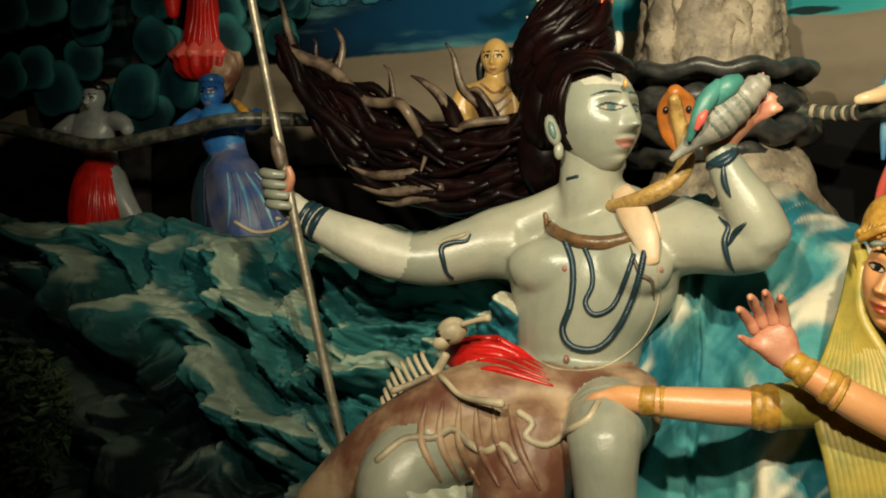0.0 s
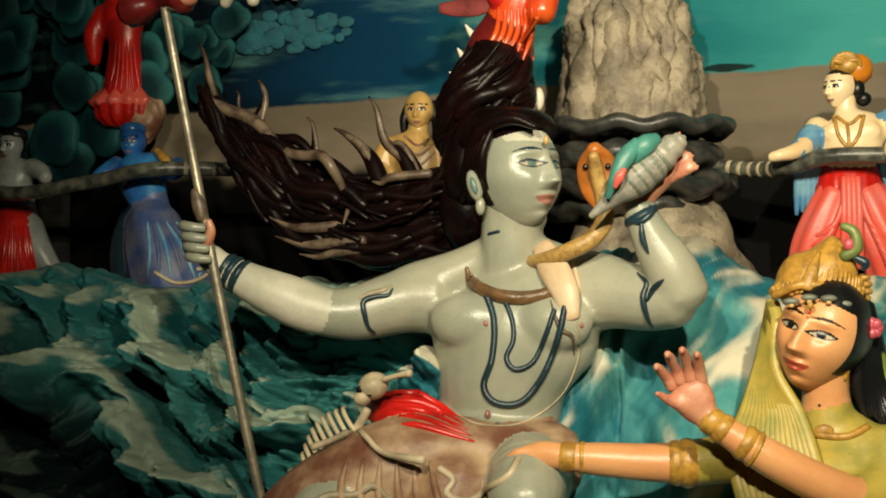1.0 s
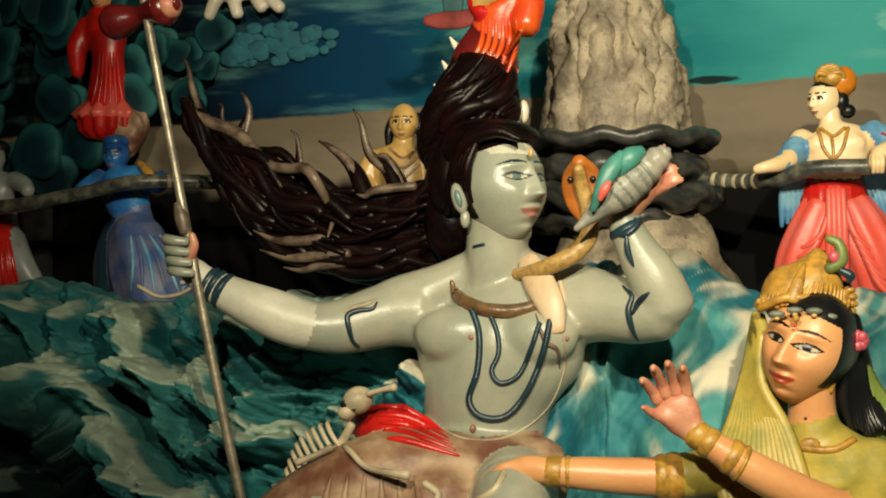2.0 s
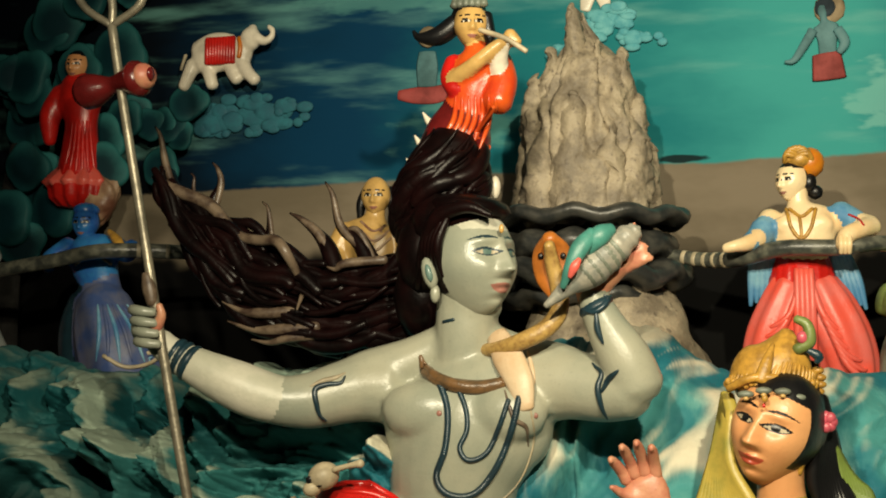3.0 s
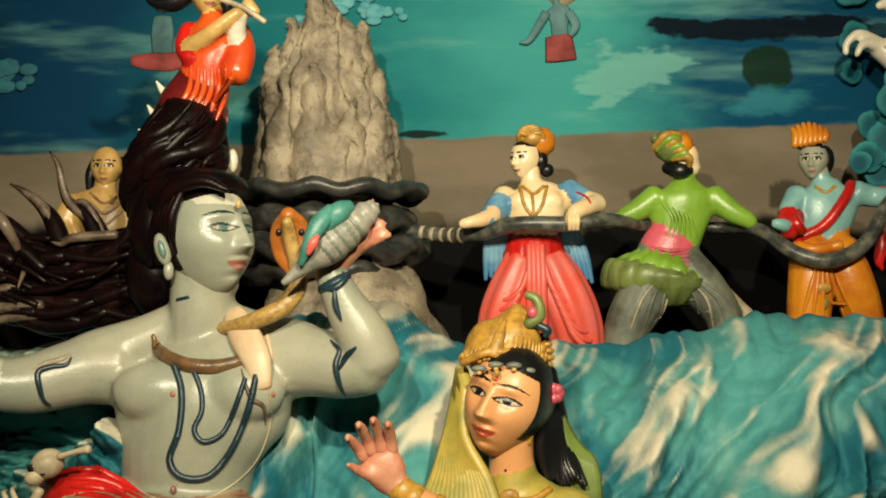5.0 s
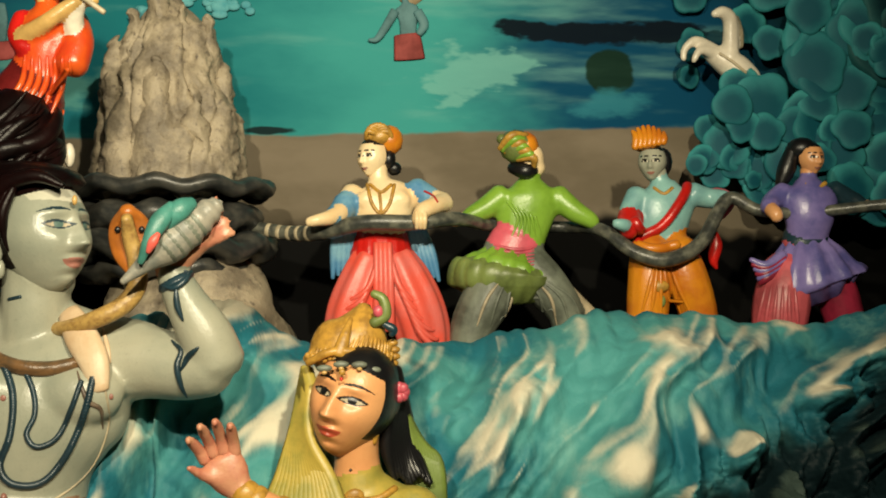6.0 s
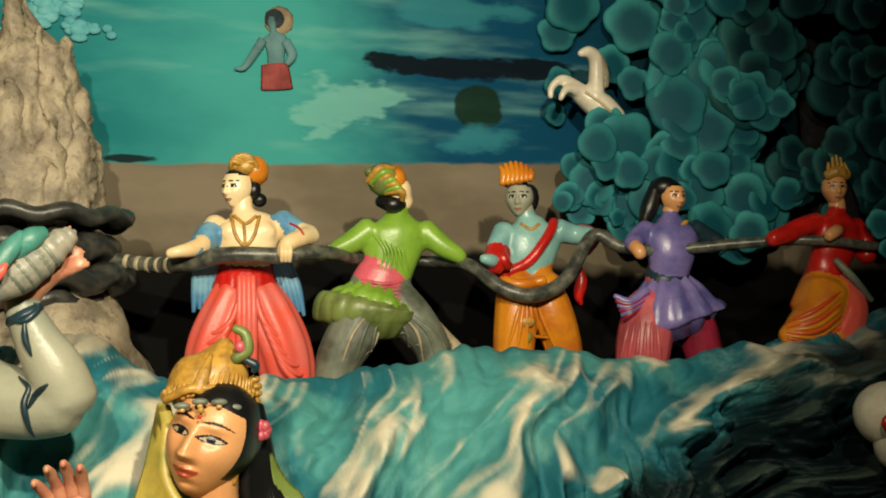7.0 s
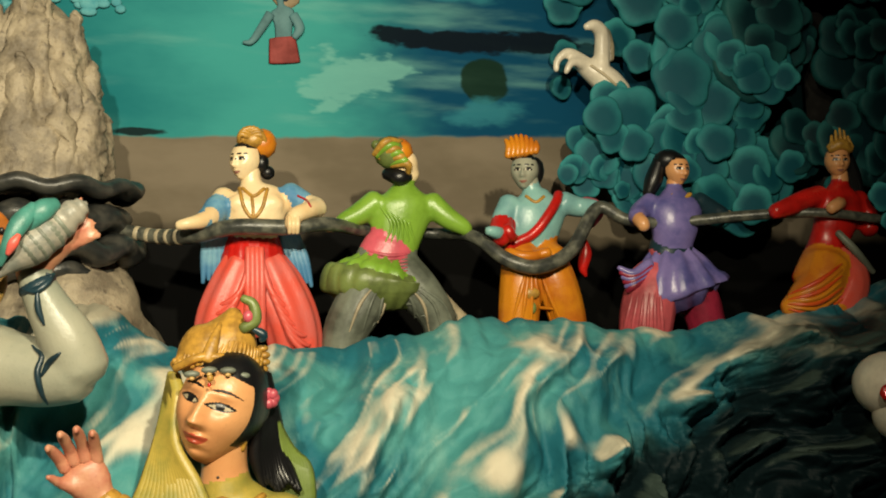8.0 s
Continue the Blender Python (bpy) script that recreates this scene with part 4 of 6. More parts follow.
    for k in range(120):
        start, span = rnd.uniform(0, 0.55), rnd.uniform(0.3, 0.5)
        off, w = rnd.uniform(-1, 1), rnd.choice((0.01, 0.014, 0.019, 0.025))
        phase, swing, depth = rnd.uniform(0, 6.28), rnd.uniform(0.008, 0.03), rnd.uniform(-0.19, -0.12)
        rows = []
        for j in range(11):
            t = j / 10
            q = path[min(len(path) - 1, int((start + span * t) * (len(path) - 1)))]
            nxt = path[min(len(path) - 1, int((start + span * t) * (len(path) - 1)) + 1)]
            dx, dz = nxt[0] - q[0] or -0.001, nxt[1] - q[1]
            n = math.hypot(dx, dz)
            side = off * q[2] * (1 - 0.25 * t) + swing * math.sin(phase + 9 * t)
            rows.append((q[0] - dz / n * side, q[1] + dx / n * side, depth - 0.05 * abs(off) - 0.04 * t, w * (0.35 + 0.65 * math.sin(math.pi * (0.2 + 0.75 * t)))))
        st.add(HAIR, *rows, seg=8, steps=2)
    # pale brushed rim over the top edge
    st.add(HAIR_TIP, (-1.76, 2.07, -0.19, 0.012), (-1.68, 2.03, -0.19, 0.02), (-1.577, 1.985, -0.19, 0.021), (-1.48, 1.895, -0.17, 0.016), (-1.4, 1.872, -0.15, 0.017), (-1.33, 1.868, -0.12, 0.018), (-1.285, 1.825, -0.1, 0.016), (-1.262, 1.73, -0.17, 0.01), (-1.25, 1.66, -0.1, 0.003), seg=9)
    for bx, bz, mx, mz, tx, tz, w in ((-1.73, 2.04, -1.77, 2.13, -1.811, 2.257, 0.02), (-1.6, 1.98, -1.575, 2.06, -1.605, 2.132, 0.018), (-1.395, 1.87, -1.405, 1.94, -1.43, 2.002, 0.014), (-1.66, 2.0, -1.67, 2.05, -1.68, 2.1, 0.01), (-1.2, 1.84, -1.245, 1.9, -1.338, 1.965, 0.026), (-1.1, 1.86, -1.17, 1.92, -1.222, 2.06, 0.022), (-1.05, 1.8, -1.11, 1.9, -1.18, 1.915, 0.018)):
        st.add(HAIR, (bx + 0.06, bz - 0.14, -0.2, w * 1.2), (bx, bz, -0.24, w * 1.1), (mx, mz, -0.25, w * 0.7), (tx * 0.7 + mx * 0.3 + 0.01, tz * 0.7 + mz * 0.3, -0.25, w * 0.4), (tx, tz, -0.25, 0.003), seg=9)
        st.add(HAIR_TIP, (bx + 0.015, bz - 0.02, -0.225, w * 0.5), (mx + 0.006, mz, -0.24, w * 0.6), (tx * 0.7 + mx * 0.3 + 0.012, tz * 0.7 + mz * 0.3, -0.243, w * 0.35), (tx, tz, -0.25, 0.002), seg=8)
    for x0, z0, x1, z1, w in ((-1.33, 1.6, -1.5, 1.625, 0.018), (-1.3, 1.575, -1.42, 1.57, 0.014), (-1.38, 1.65, -1.52, 1.685, 0.018), (-1.12, 1.8, -1.18, 1.79, 0.014)):
        st.add(HAIR_TIP, (x0 + 0.12, z0 + 0.01, -0.17, w), (x0, z0, -0.16, w), ((x0 + x1) / 2, (z0 + z1) / 2 - 0.012, -0.16, w * 0.6), (x1, z1, -0.16, 0.002), seg=8)
    st.done("seated_statue", "pale blue enamelled seated statue with dark flowing hair, raising a shell")


seated_statue()


def staff():
    root = tagged(new("trident_staff"), "grey metal staff with a maroon hourglass drum", "staff")
    root.location = (-1.42, 2.95, 0.6)
    inv = root.matrix_basis.inverted()

    def piece(name, bm, mat, label=""):
        ob = part(name, bm, mat, root, label)
        ob.matrix_parent_inverse = inv
        return ob
    bm = bmesh.new()
    loft(bm, [(-1.30, 2.93, 0.6, 0.014, 0.014), (-1.44, 2.93, 1.18, 0.014, 0.014), (-1.635, 2.93, 2.12, 0.013, 0.013), (-1.70, 2.93, 2.46, 0.013, 0.013)], 0, 12, 8)
    piece("pole", bm, STEEL)
    bm = bmesh.new()
    loft(bm, [(-1.79, 2.95, 2.275, 0.05, 0.05), (-1.755, 2.945, 2.28, 0.048, 0.048), (-1.70, 2.94, 2.29, 0.026, 0.026), (-1.66, 2.93, 2.297, 0.03, 0.03), (-1.615, 2.92, 2.30, 0.05, 0.05), (-1.60, 2.915, 2.302, 0.05, 0.05)], 0, 20, 6)
    piece("drum", bm, MAROON, "maroon lacquered hourglass drum")
    bm = bmesh.new()
    loft(bm, [(-1.585, 2.91, 2.304, 0.038, 0.038), (-1.575, 2.907, 2.305, 0.036, 0.036)], 0, 20, 2)
    piece("drum_skin", bm, SKIN_PINK, "pale pink drum skin")
    bm = bmesh.new()
    ball(bm, (-1.555, 2.895, 2.307), (0.008, 0.018, 0.02))
    piece("drum_mark", bm, MAROON)
    for dx in (-0.09, 0.0, 0.09):
        bm = bmesh.new()
        loft(bm, [(-1.70, 2.93, 2.46, 0.011, 0.011), (-1.70 + dx, 2.93, 2.52, 0.012, 0.012), (-1.72 + dx * 1.15, 2.93, 2.6, 0.014, 0.008), (-1.73 + dx, 2.93, 2.7, 0.002, 0.002)], 0, 8, 5)
        piece("prong", bm, STEEL)
    bm = bmesh.new()
    loft(bm, [(-1.548, 2.925, 1.67, 0.016, 0.016), (-1.558, 2.925, 1.71, 0.021, 0.019), (-1.568, 2.925, 1.75, 0.014, 0.014)], 0, 10, 5)
    piece("grip_wrap", bm, HAIR_TIP, "brown cord wrapping")


staff()


def conch():
    root = tagged(new("conch_shell"), "ridged grey conch shell with turquoise lip", "shell")
    root.location = (-0.32, 2.98, 1.77)
    inv = root.matrix_basis.inverted()
    a, b = Vector((-0.452, 2.93, 1.665)), Vector((-0.222, 2.98, 1.865))
    prof = ((0.0, 0.008), (0.12, 0.016), (0.25, 0.026), (0.38, 0.042), (0.5, 0.05), (0.58, 0.046), (0.66, 0.048), (0.72, 0.04), (0.78, 0.042), (0.84, 0.033), (0.89, 0.034), (0.94, 0.024), (0.97, 0.022), (1.0, 0.006))
    bm = bmesh.new()
    loft(bm, [(*(a + (b - a) * t), r, r) for t, r in prof], 0, 20, 4)
    ob = part("shell_body", bm, BONE, root)
    ob.matrix_parent_inverse = inv
    ob.data.materials[0] = SHELL
    for t, r in ((0.42, 0.0465), (0.5, 0.0505), (0.58, 0.0475), (0.66, 0.0485), (0.74, 0.0425)):
        bm = bmesh.new()
        c = a + (b - a) * t
        d = (b - a).normalized()
        loft(bm, [(*(c - d * 0.003), r, r), (*(c + d * 0.003), r, r)], 0, 18, 2)
        ob = part("shell_ridge", bm, GREY, root, "dark groove line")
        ob.matrix_parent_inverse = inv
    for pts, mat, name in ((((-0.405, 2.9, 1.71, 0.008), (-0.385, 2.89, 1.76, 0.016), (-0.36, 2.9, 1.81, 0.024), (-0.33, 2.92, 1.85, 0.016)), TURQUOISE, "shell_lip"), (((-0.35, 2.92, 1.80, 0.016), (-0.315, 2.92, 1.84, 0.027), (-0.285, 2.94, 1.86, 0.015)), TURQUOISE, "shell_lip"), (((-0.385, 2.885, 1.735, 0.006), (-0.372, 2.877, 1.76, 0.012), (-0.36, 2.88, 1.78, 0.006)), CORAL, "shell_mouth")):
        bm = bmesh.new()
        loft(bm, [(x, y, z, r, r * 0.7) for x, y, z, r in pts], 0, 12, 5)
        ob = part(name, bm, mat, root)
        ob.matrix_parent_inverse = inv


SHELL = paint("grey_shell_enamel", (0.3, 0.28, 0.23), 0.35, 0.4, (0.16, 0.17, 0.15), 25)
conch()


def cobra():
    root = tagged(new("cobra_ornament"), "orange painted cobra with spread hood over the shoulder", "snake ornament")
    root.location = (-0.55, 3.12, 1.5)
    inv = root.matrix_basis.inverted()
    bm = bmesh.new()
    loft(bm, [(-0.72, 3.2, 1.55, 0.014, 0.014), (-0.62, 3.08, 1.55, 0.02, 0.02), (-0.53, 3.03, 1.575, 0.023, 0.023), (-0.465, 3.03, 1.61, 0.024, 0.022), (-0.435, 3.05, 1.66, 0.024, 0.02), (-0.44, 3.06, 1.72, 0.023, 0.018), (-0.455, 3.05, 1.78, 0.02, 0.016), (-0.46, 3.03, 1.83, 0.014, 0.02)], 0, 14, 8)
    ob = part("body", bm, COBRA_BELLY, root, "ochre ringed body")
    ob.matrix_parent_inverse = inv
    bm = bmesh.new()
    loft(bm, [(-0.445, 3.07, 1.69, 0.02, 0.012), (-0.452, 3.08, 1.735, 0.048, 0.016), (-0.458, 3.08, 1.785, 0.056, 0.018), (-0.46, 3.07, 1.825, 0.046, 0.018), (-0.462, 3.05, 1.85, 0.02, 0.02)], 0, 20, 7)
    ob = part("hood", bm, COBRA, root, "orange spread hood")
    ob.matrix_parent_inverse = inv
    for dx in (-0.03, 0.03):
        bm = bmesh.new()
        ball(bm, (-0.457 + dx, 3.058, 1.80), (0.008, 0.006, 0.009))
        ob = part("eye_spot", bm, BLACK, root)
        ob.matrix_parent_inverse = inv


cobra()


def skeleton():
    root = tagged(new("skeleton_ornament"), "small bone-coloured skeleton draped over the hide", "skeleton")
    root.location = (-1.1, 3.0, 1.05)
    inv = root.matrix_basis.inverted()

    def piece(name, bm, mat=BONE, parent=None, label=""):
        ob = part(name, bm, mat, parent or root, label)
        if parent is None:
            ob.matrix_parent_inverse = inv
        return ob
    bm = bmesh.new()
    ball(bm, (-1.045, 2.94, 1.215), (0.042, 0.045, 0.037), 0, (0, -25, 0), 3)
    ball(bm, (-1.07, 2.925, 1.185), (0.026, 0.03, 0.022), 0, (0, -30, 0), 3)
    skull = piece("skull", bm)
    for x, z, r in ((-1.072, 1.208, 0.011), (-1.045, 1.2, 0.0105), (-1.07, 1.187, 0.006)):
        bm = bmesh.new()
        ball(bm, (x, 2.905, z), (r, 0.004, r))
        piece("eye_socket", bm, BLACK)
    for k in range(9):
        t = k / 8
        cx, cz = -1.10 - 0.12 * t, 1.11 - 0.13 * t
        bm = bmesh.new()
        w = 0.066 + 0.03 * math.sin(math.pi * t)
        loft(bm, [(cx - w * 0.75, 3.0, cz + w * 0.55, 0.005, 0.005), (cx - w * 0.5, 2.94, cz + w * 0.7 - 0.01, 0.0065, 0.0065), (cx, 2.915, cz - 0.002, 0.007, 0.007), (cx + w * 0.6, 2.93, cz - w * 0.75, 0.006, 0.006), (cx + w * 0.7, 2.98, cz - w, 0.005, 0.005)], 0, 8, 5)
        piece("rib", bm)
    for pts in (((-1.06, 2.93, 1.15, 0.012), (-1.09, 2.93, 1.10, 0.013), (-1.15, 2.93, 1.03, 0.013), (-1.23, 2.95, 0.95, 0.012)), ((-1.01, 2.92, 1.235, 0.008), (-0.96, 2.9, 1.25, 0.007), (-0.925, 2.89, 1.258, 0.011)),
                ((-1.06, 2.88, 1.10, 0.009), (-1.02, 2.82, 1.095, 0.008), (-0.96, 2.78, 1.065, 0.008), (-0.85, 2.76, 1.055, 0.012)), ((-1.09, 2.86, 1.10, 0.01), (-1.13, 2.85, 1.08, 0.008), (-1.18, 2.84, 1.06, 0.01))):
        bm = bmesh.new()
        loft(bm, [(x, y, z, r, r) for x, y, z, r in pts], 0, 10, 5)
        piece("long_bone", bm)


skeleton()


# ---- woman statue beside the knee ----
def kneeling_statue():
    st = Statue(2.95, 0.008, 5)
    S = SKIN_TAN
    st.face(S, (0.108, 1.37, 0.005), 0.142, -25, 16, 9, 190, BLACK, LIP_RED, BONE, BLACK, None, BLACK, 0.58, 0.33)
    st.limb(S, (0.11, 1.3, 0.0, 0.06), (0.115, 1.22, -0.01, 0.057), (0.12, 1.15, -0.02, 0.075))
    st.limb(SAREE, (0.13, 1.14, -0.02, 0.1, 0.07), (0.14, 1.08, -0.01, 0.19, 0.1), (0.13, 0.98, 0.02, 0.185, 0.13), (0.12, 0.85, 0.02, 0.17, 0.12), (0.13, 0.65, 0.02, 0.2, 0.16), (0.15, 0.35, 0.0, 0.26, 0.2), seg=22)
    # arm laid on the knee
    st.limb(SAREE, (-0.01, 1.09, 0.02, 0.075), (-0.1, 1.075, 0.06, 0.062), (-0.2, 1.062, 0.09, 0.056))
    st.limb(S, (-0.2, 1.062, 0.09, 0.052), (-0.31, 1.062, 0.11, 0.047), (-0.42, 1.068, 0.13, 0.042), (-0.5, 1.072, 0.14, 0.034), (-0.55, 1.075, 0.14, 0.036, 0.028), (-0.59, 1.07, 0.14, 0.03, 0.025))
    arm_fingers(st, S, (-0.58, 1.065, 0.14), (-0.66, 1.03, 0.15), (0.006, 0.016), 0.011, 4, (0, 0.012))
    # raised arm, open palm
    st.limb(SAREE, (0.25, 1.1, 0.0, 0.08), (0.24, 1.03, 0.08, 0.066), (0.18, 1.0, 0.15, 0.055))
    st.limb(S, (0.18, 1.005, 0.15, 0.05), (0.08, 1.055, 0.2, 0.047), (-0.02, 1.11, 0.23, 0.043), (-0.11, 1.165, 0.24, 0.034), (-0.15, 1.192, 0.24, 0.03))
    st.limb(SKIN_PINK, (-0.15, 1.192, 0.24, 0.03, 0.022), (-0.175, 1.225, 0.24, 0.048, 0.026), (-0.195, 1.265, 0.24, 0.048, 0.022))
    st.limb(SKIN_PINK, (-0.195, 1.215, 0.25, 0.017), (-0.235, 1.235, 0.265, 0.014), (-0.262, 1.255, 0.29, 0.009), seg=8)
    st.fuse()
    # bracelets
    for a, b, r in (((-0.505, 1.072, 0.14), (-0.475, 1.071, 0.136), 0.039), ((-0.462, 1.07, 0.134), (-0.452, 1.07, 0.133), 0.041), ((-0.245, 1.062, 0.1), (-0.225, 1.062, 0.096), 0.056), ((-0.22, 1.062, 0.094), (-0.195, 1.062, 0.09), 0.061),
                    ((-0.15, 1.192, 0.24), (-0.13, 1.179, 0.24), 0.034), ((-0.125, 1.175, 0.24), (-0.11, 1.165, 0.24), 0.037), ((-0.075, 1.144, 0.237), (-0.06, 1.135, 0.235), 0.043), ((-0.05, 1.128, 0.233), (-0.044, 1.125, 0.232), 0.045)):
        st.band(GOLD, a, b, r)
    for dx, dz, tx, tz, f in ((-0.034, 0.0, -0.066, 0.05, 0.045), (-0.016, 0.012, -0.04, 0.08, 0.06), (0.008, 0.016, -0.008, 0.09, 0.055), (0.03, 0.014, 0.024, 0.08, 0.045)):
        st.add(SKIN_PINK, (-0.195 + dx, 1.262 + dz, 0.24, 0.0155), (-0.195 + dx * 0.6 + tx * 0.4, 1.265 + dz * 0.6 + tz * 0.4, 0.25, 0.0135), (-0.195 + dx * 0.2 + tx * 0.8, 1.265 + dz * 0.2 + tz * 0.8, 0.245 + f * 0.6, 0.012), (-0.195 + tx, 1.265 + tz, 0.245 + f, 0.008), seg=9)
        st.bead(SKIN_PINK, -0.195 + tx, 1.263 + tz, 0.25 + f, 0.006, 0.005, 0.008)
    st.bead(RED, 0.075, 1.432, 0.128, 0.004, 0.003, 0.005).dot(BLACK, 0.1, 1.2, 0.004, 0.004)
    st.line(GOLD, 0.009, (0.03, 1.16), (0.09, 1.13), (0.16, 1.125), (0.21, 1.15), lift=0.004).dot(GOLD, 0.11, 1.135, 0.025, 0.02, 0.008)
    # hair, jewelled band, crown, flower, earring
    for x, z, f in ((0.035, 1.452, 0.1), (0.075, 1.462, 0.115), (0.118, 1.46, 0.105), (0.152, 1.446, 0.085)):
        st.bead(GREY, x, z + 0.004, f - 0.004, 0.02, 0.009, 0.009).bead(SKIN_GOLD, x, z - 0.006, f + 0.002, 0.007, 0.005, 0.005)
    st.bead(GOLD, 0.077, 1.448, 0.125, 0.008, 0.006, 0.009)
    st.bead(BLACK, 0.125, 1.425, -0.045, 0.1, 0.095, 0.09).bead(BLACK, 0.175, 1.37, -0.055, 0.055, 0.08, 0.1)
    for k in range(12):
        st.add(BLACK, (0.16 + 0.005 * k, 1.44, -0.01 - 0.008 * k, 0.018), (0.19 + 0.004 * k, 1.35, -0.01 - 0.006 * k, 0.02), (0.19 + 0.006 * k, 1.25, -0.02 - 0.005 * k, 0.02), (0.21 + 0.008 * k, 1.17 + 0.01 * math.sin(k), -0.02, 0.008), seg=7)
    for k in range(9):
        st.add(BLACK, (0.1, 1.482, 0.04, 0.006), (0.128 + 0.006 * k, 1.472 - 0.004 * k, 0.05 - 0.008 * k, 0.013), (0.158 + 0.005 * k, 1.43, 0.045 - 0.01 * k, 0.016), (0.168 + 0.006 * k, 1.36, 0.03 - 0.01 * k, 0.014), seg=7)
    st.add(GOLD, (0.095, 1.462, -0.045, 0.104, 0.085), (0.105, 1.505, -0.045, 0.1, 0.078), (0.125, 1.55, -0.045, 0.07, 0.06), (0.135, 1.6, -0.05, 0.02, 0.02), seg=24)
    for k in range(22):
        a = -1.35 + 2.7 * k / 21
        h = 0.11 * math.cos(a * 0.75)
        st.add(GOLD, (0.095 + 0.103 * math.sin(a), 1.475, -0.045 + 0.084 * math.cos(a), 0.006), (0.105 + 0.097 * math.sin(a), 1.505, -0.045 + 0.077 * math.cos(a), 0.005), (0.118 + 0.08 * math.sin(a), 1.465 + h * 0.6, -0.045 + 0.066 * math.cos(a), 0.003), seg=6, steps=4)
        st.bead(GOLD, 0.095 + 0.108 * math.sin(a), 1.474 + 0.006 * (k % 2), -0.045 + 0.09 * math.cos(a), 0.008, 0.008, 0.01)
    st.add(GOLD, (0.07, 1.485, 0.05, 0.018, 0.01), (0.085, 1.53, 0.036, 0.014, 0.01), (0.1, 1.575, 0.01, 0.004), seg=10)
    st.add(GOLD, (-0.005, 1.465, 0.02, 0.01), (0.05, 1.492, 0.045, 0.011), (0.12, 1.488, 0.035, 0.011), (0.185, 1.455, -0.01, 0.012), (0.215, 1.4, -0.05, 0.011), seg=9)
    for k in range(9):
        st.bead(GOLD, 0.205 + 0.006 * math.sin(k), 1.50 - 0.017 * k + 0.01, -0.04, 0.016, 0.014, 0.01)
    st.add(OLIVE, (0.155, 1.56, 0.0, 0.014), (0.185, 1.58, 0.005, 0.015), (0.18, 1.62, 0.005, 0.013), (0.155, 1.635, 0.0, 0.01), seg=8).bead(PINK, 0.168, 1.59, 0.01, 0.014, 0.012, 0.016).add(NAVY, (0.18, 1.56, 0.0, 0.008), (0.205, 1.545, 0.0, 0.012), (0.2, 1.53, 0.0, 0.006), seg=8)
    for k in range(7):
        a = k * 0.9
        st.bead(PINK, 0.222 + 0.012 * math.cos(a), 1.39 + 0.013 * math.sin(a), 0.01 + 0.004 * (k % 2), 0.013, 0.01, 0.014)
    st.bead(BONE, 0.163, 1.325, 0.03, 0.008, 0.008, 0.009).add(GOLD, (0.16, 1.31, 0.03, 0.006), (0.157, 1.29, 0.03, 0.012), (0.155, 1.268, 0.03, 0.007), seg=8)
    # veil down both sides and drape over the chest
    for k in range(15):
        t = k / 14
        st.add(SAREE, (-0.008 + 0.01 * t, 1.45 - 0.04 * t, -0.03 + 0.03 * t, 0.017, 0.011), (-0.038 + 0.036 * t, 1.31 - 0.02 * t, -0.02 + 0.05 * t, 0.014, 0.01), (-0.068 + 0.12 * t, 1.2 - 0.015 * t, 0.02 + 0.05 * t, 0.016, 0.011), (-0.1 + 0.19 * t, 1.09 - 0.02 * t, 0.08 + 0.04 * t, 0.018, 0.012), (-0.06 + 0.19 * t, 0.92, 0.13 + 0.02 * t, 0.018, 0.012), (-0.03 + 0.2 * t, 0.7, 0.15, 0.018, 0.012), seg=8)
    for k in range(9):
        st.add(SAREE_DARK, (0.235 + 0.006 * k, 1.34 - 0.012 * k, -0.06 - 0.004 * k, 0.012, 0.008), (0.265 + 0.007 * k, 1.2, -0.06, 0.017, 0.01), (0.275 + 0.007 * k, 1.05, -0.05, 0.018, 0.01), (0.27 + 0.01 * k, 0.8, -0.04, 0.02, 0.012), seg=7)
    st.done("kneeling_statue", "painted plaster woman statue in a yellow-green saree with gilt crown")


kneeling_statue()


# ---- figures pulling the serpent ----
def dress(st, mat, rows, pleats=14, depth=0.06):
    loft(st.extra, st.rows(rows), st.index(mat), seg=56, steps=6, pleats=pleats, depth=depth, swirl=0.06)


def head(st, skin, x, z, face=0.0, r=0.052, forward=0.0, hair=None, pitch=0.0):
    """A small head whose face is turned sideways by -1 to 1."""
    st.face(skin, (x, z - 0.004, forward), r * 1.22, face * 58, 0.0, pitch, 36, BLACK, LIP, WHITE, BLACK, None, hair or BLACK)


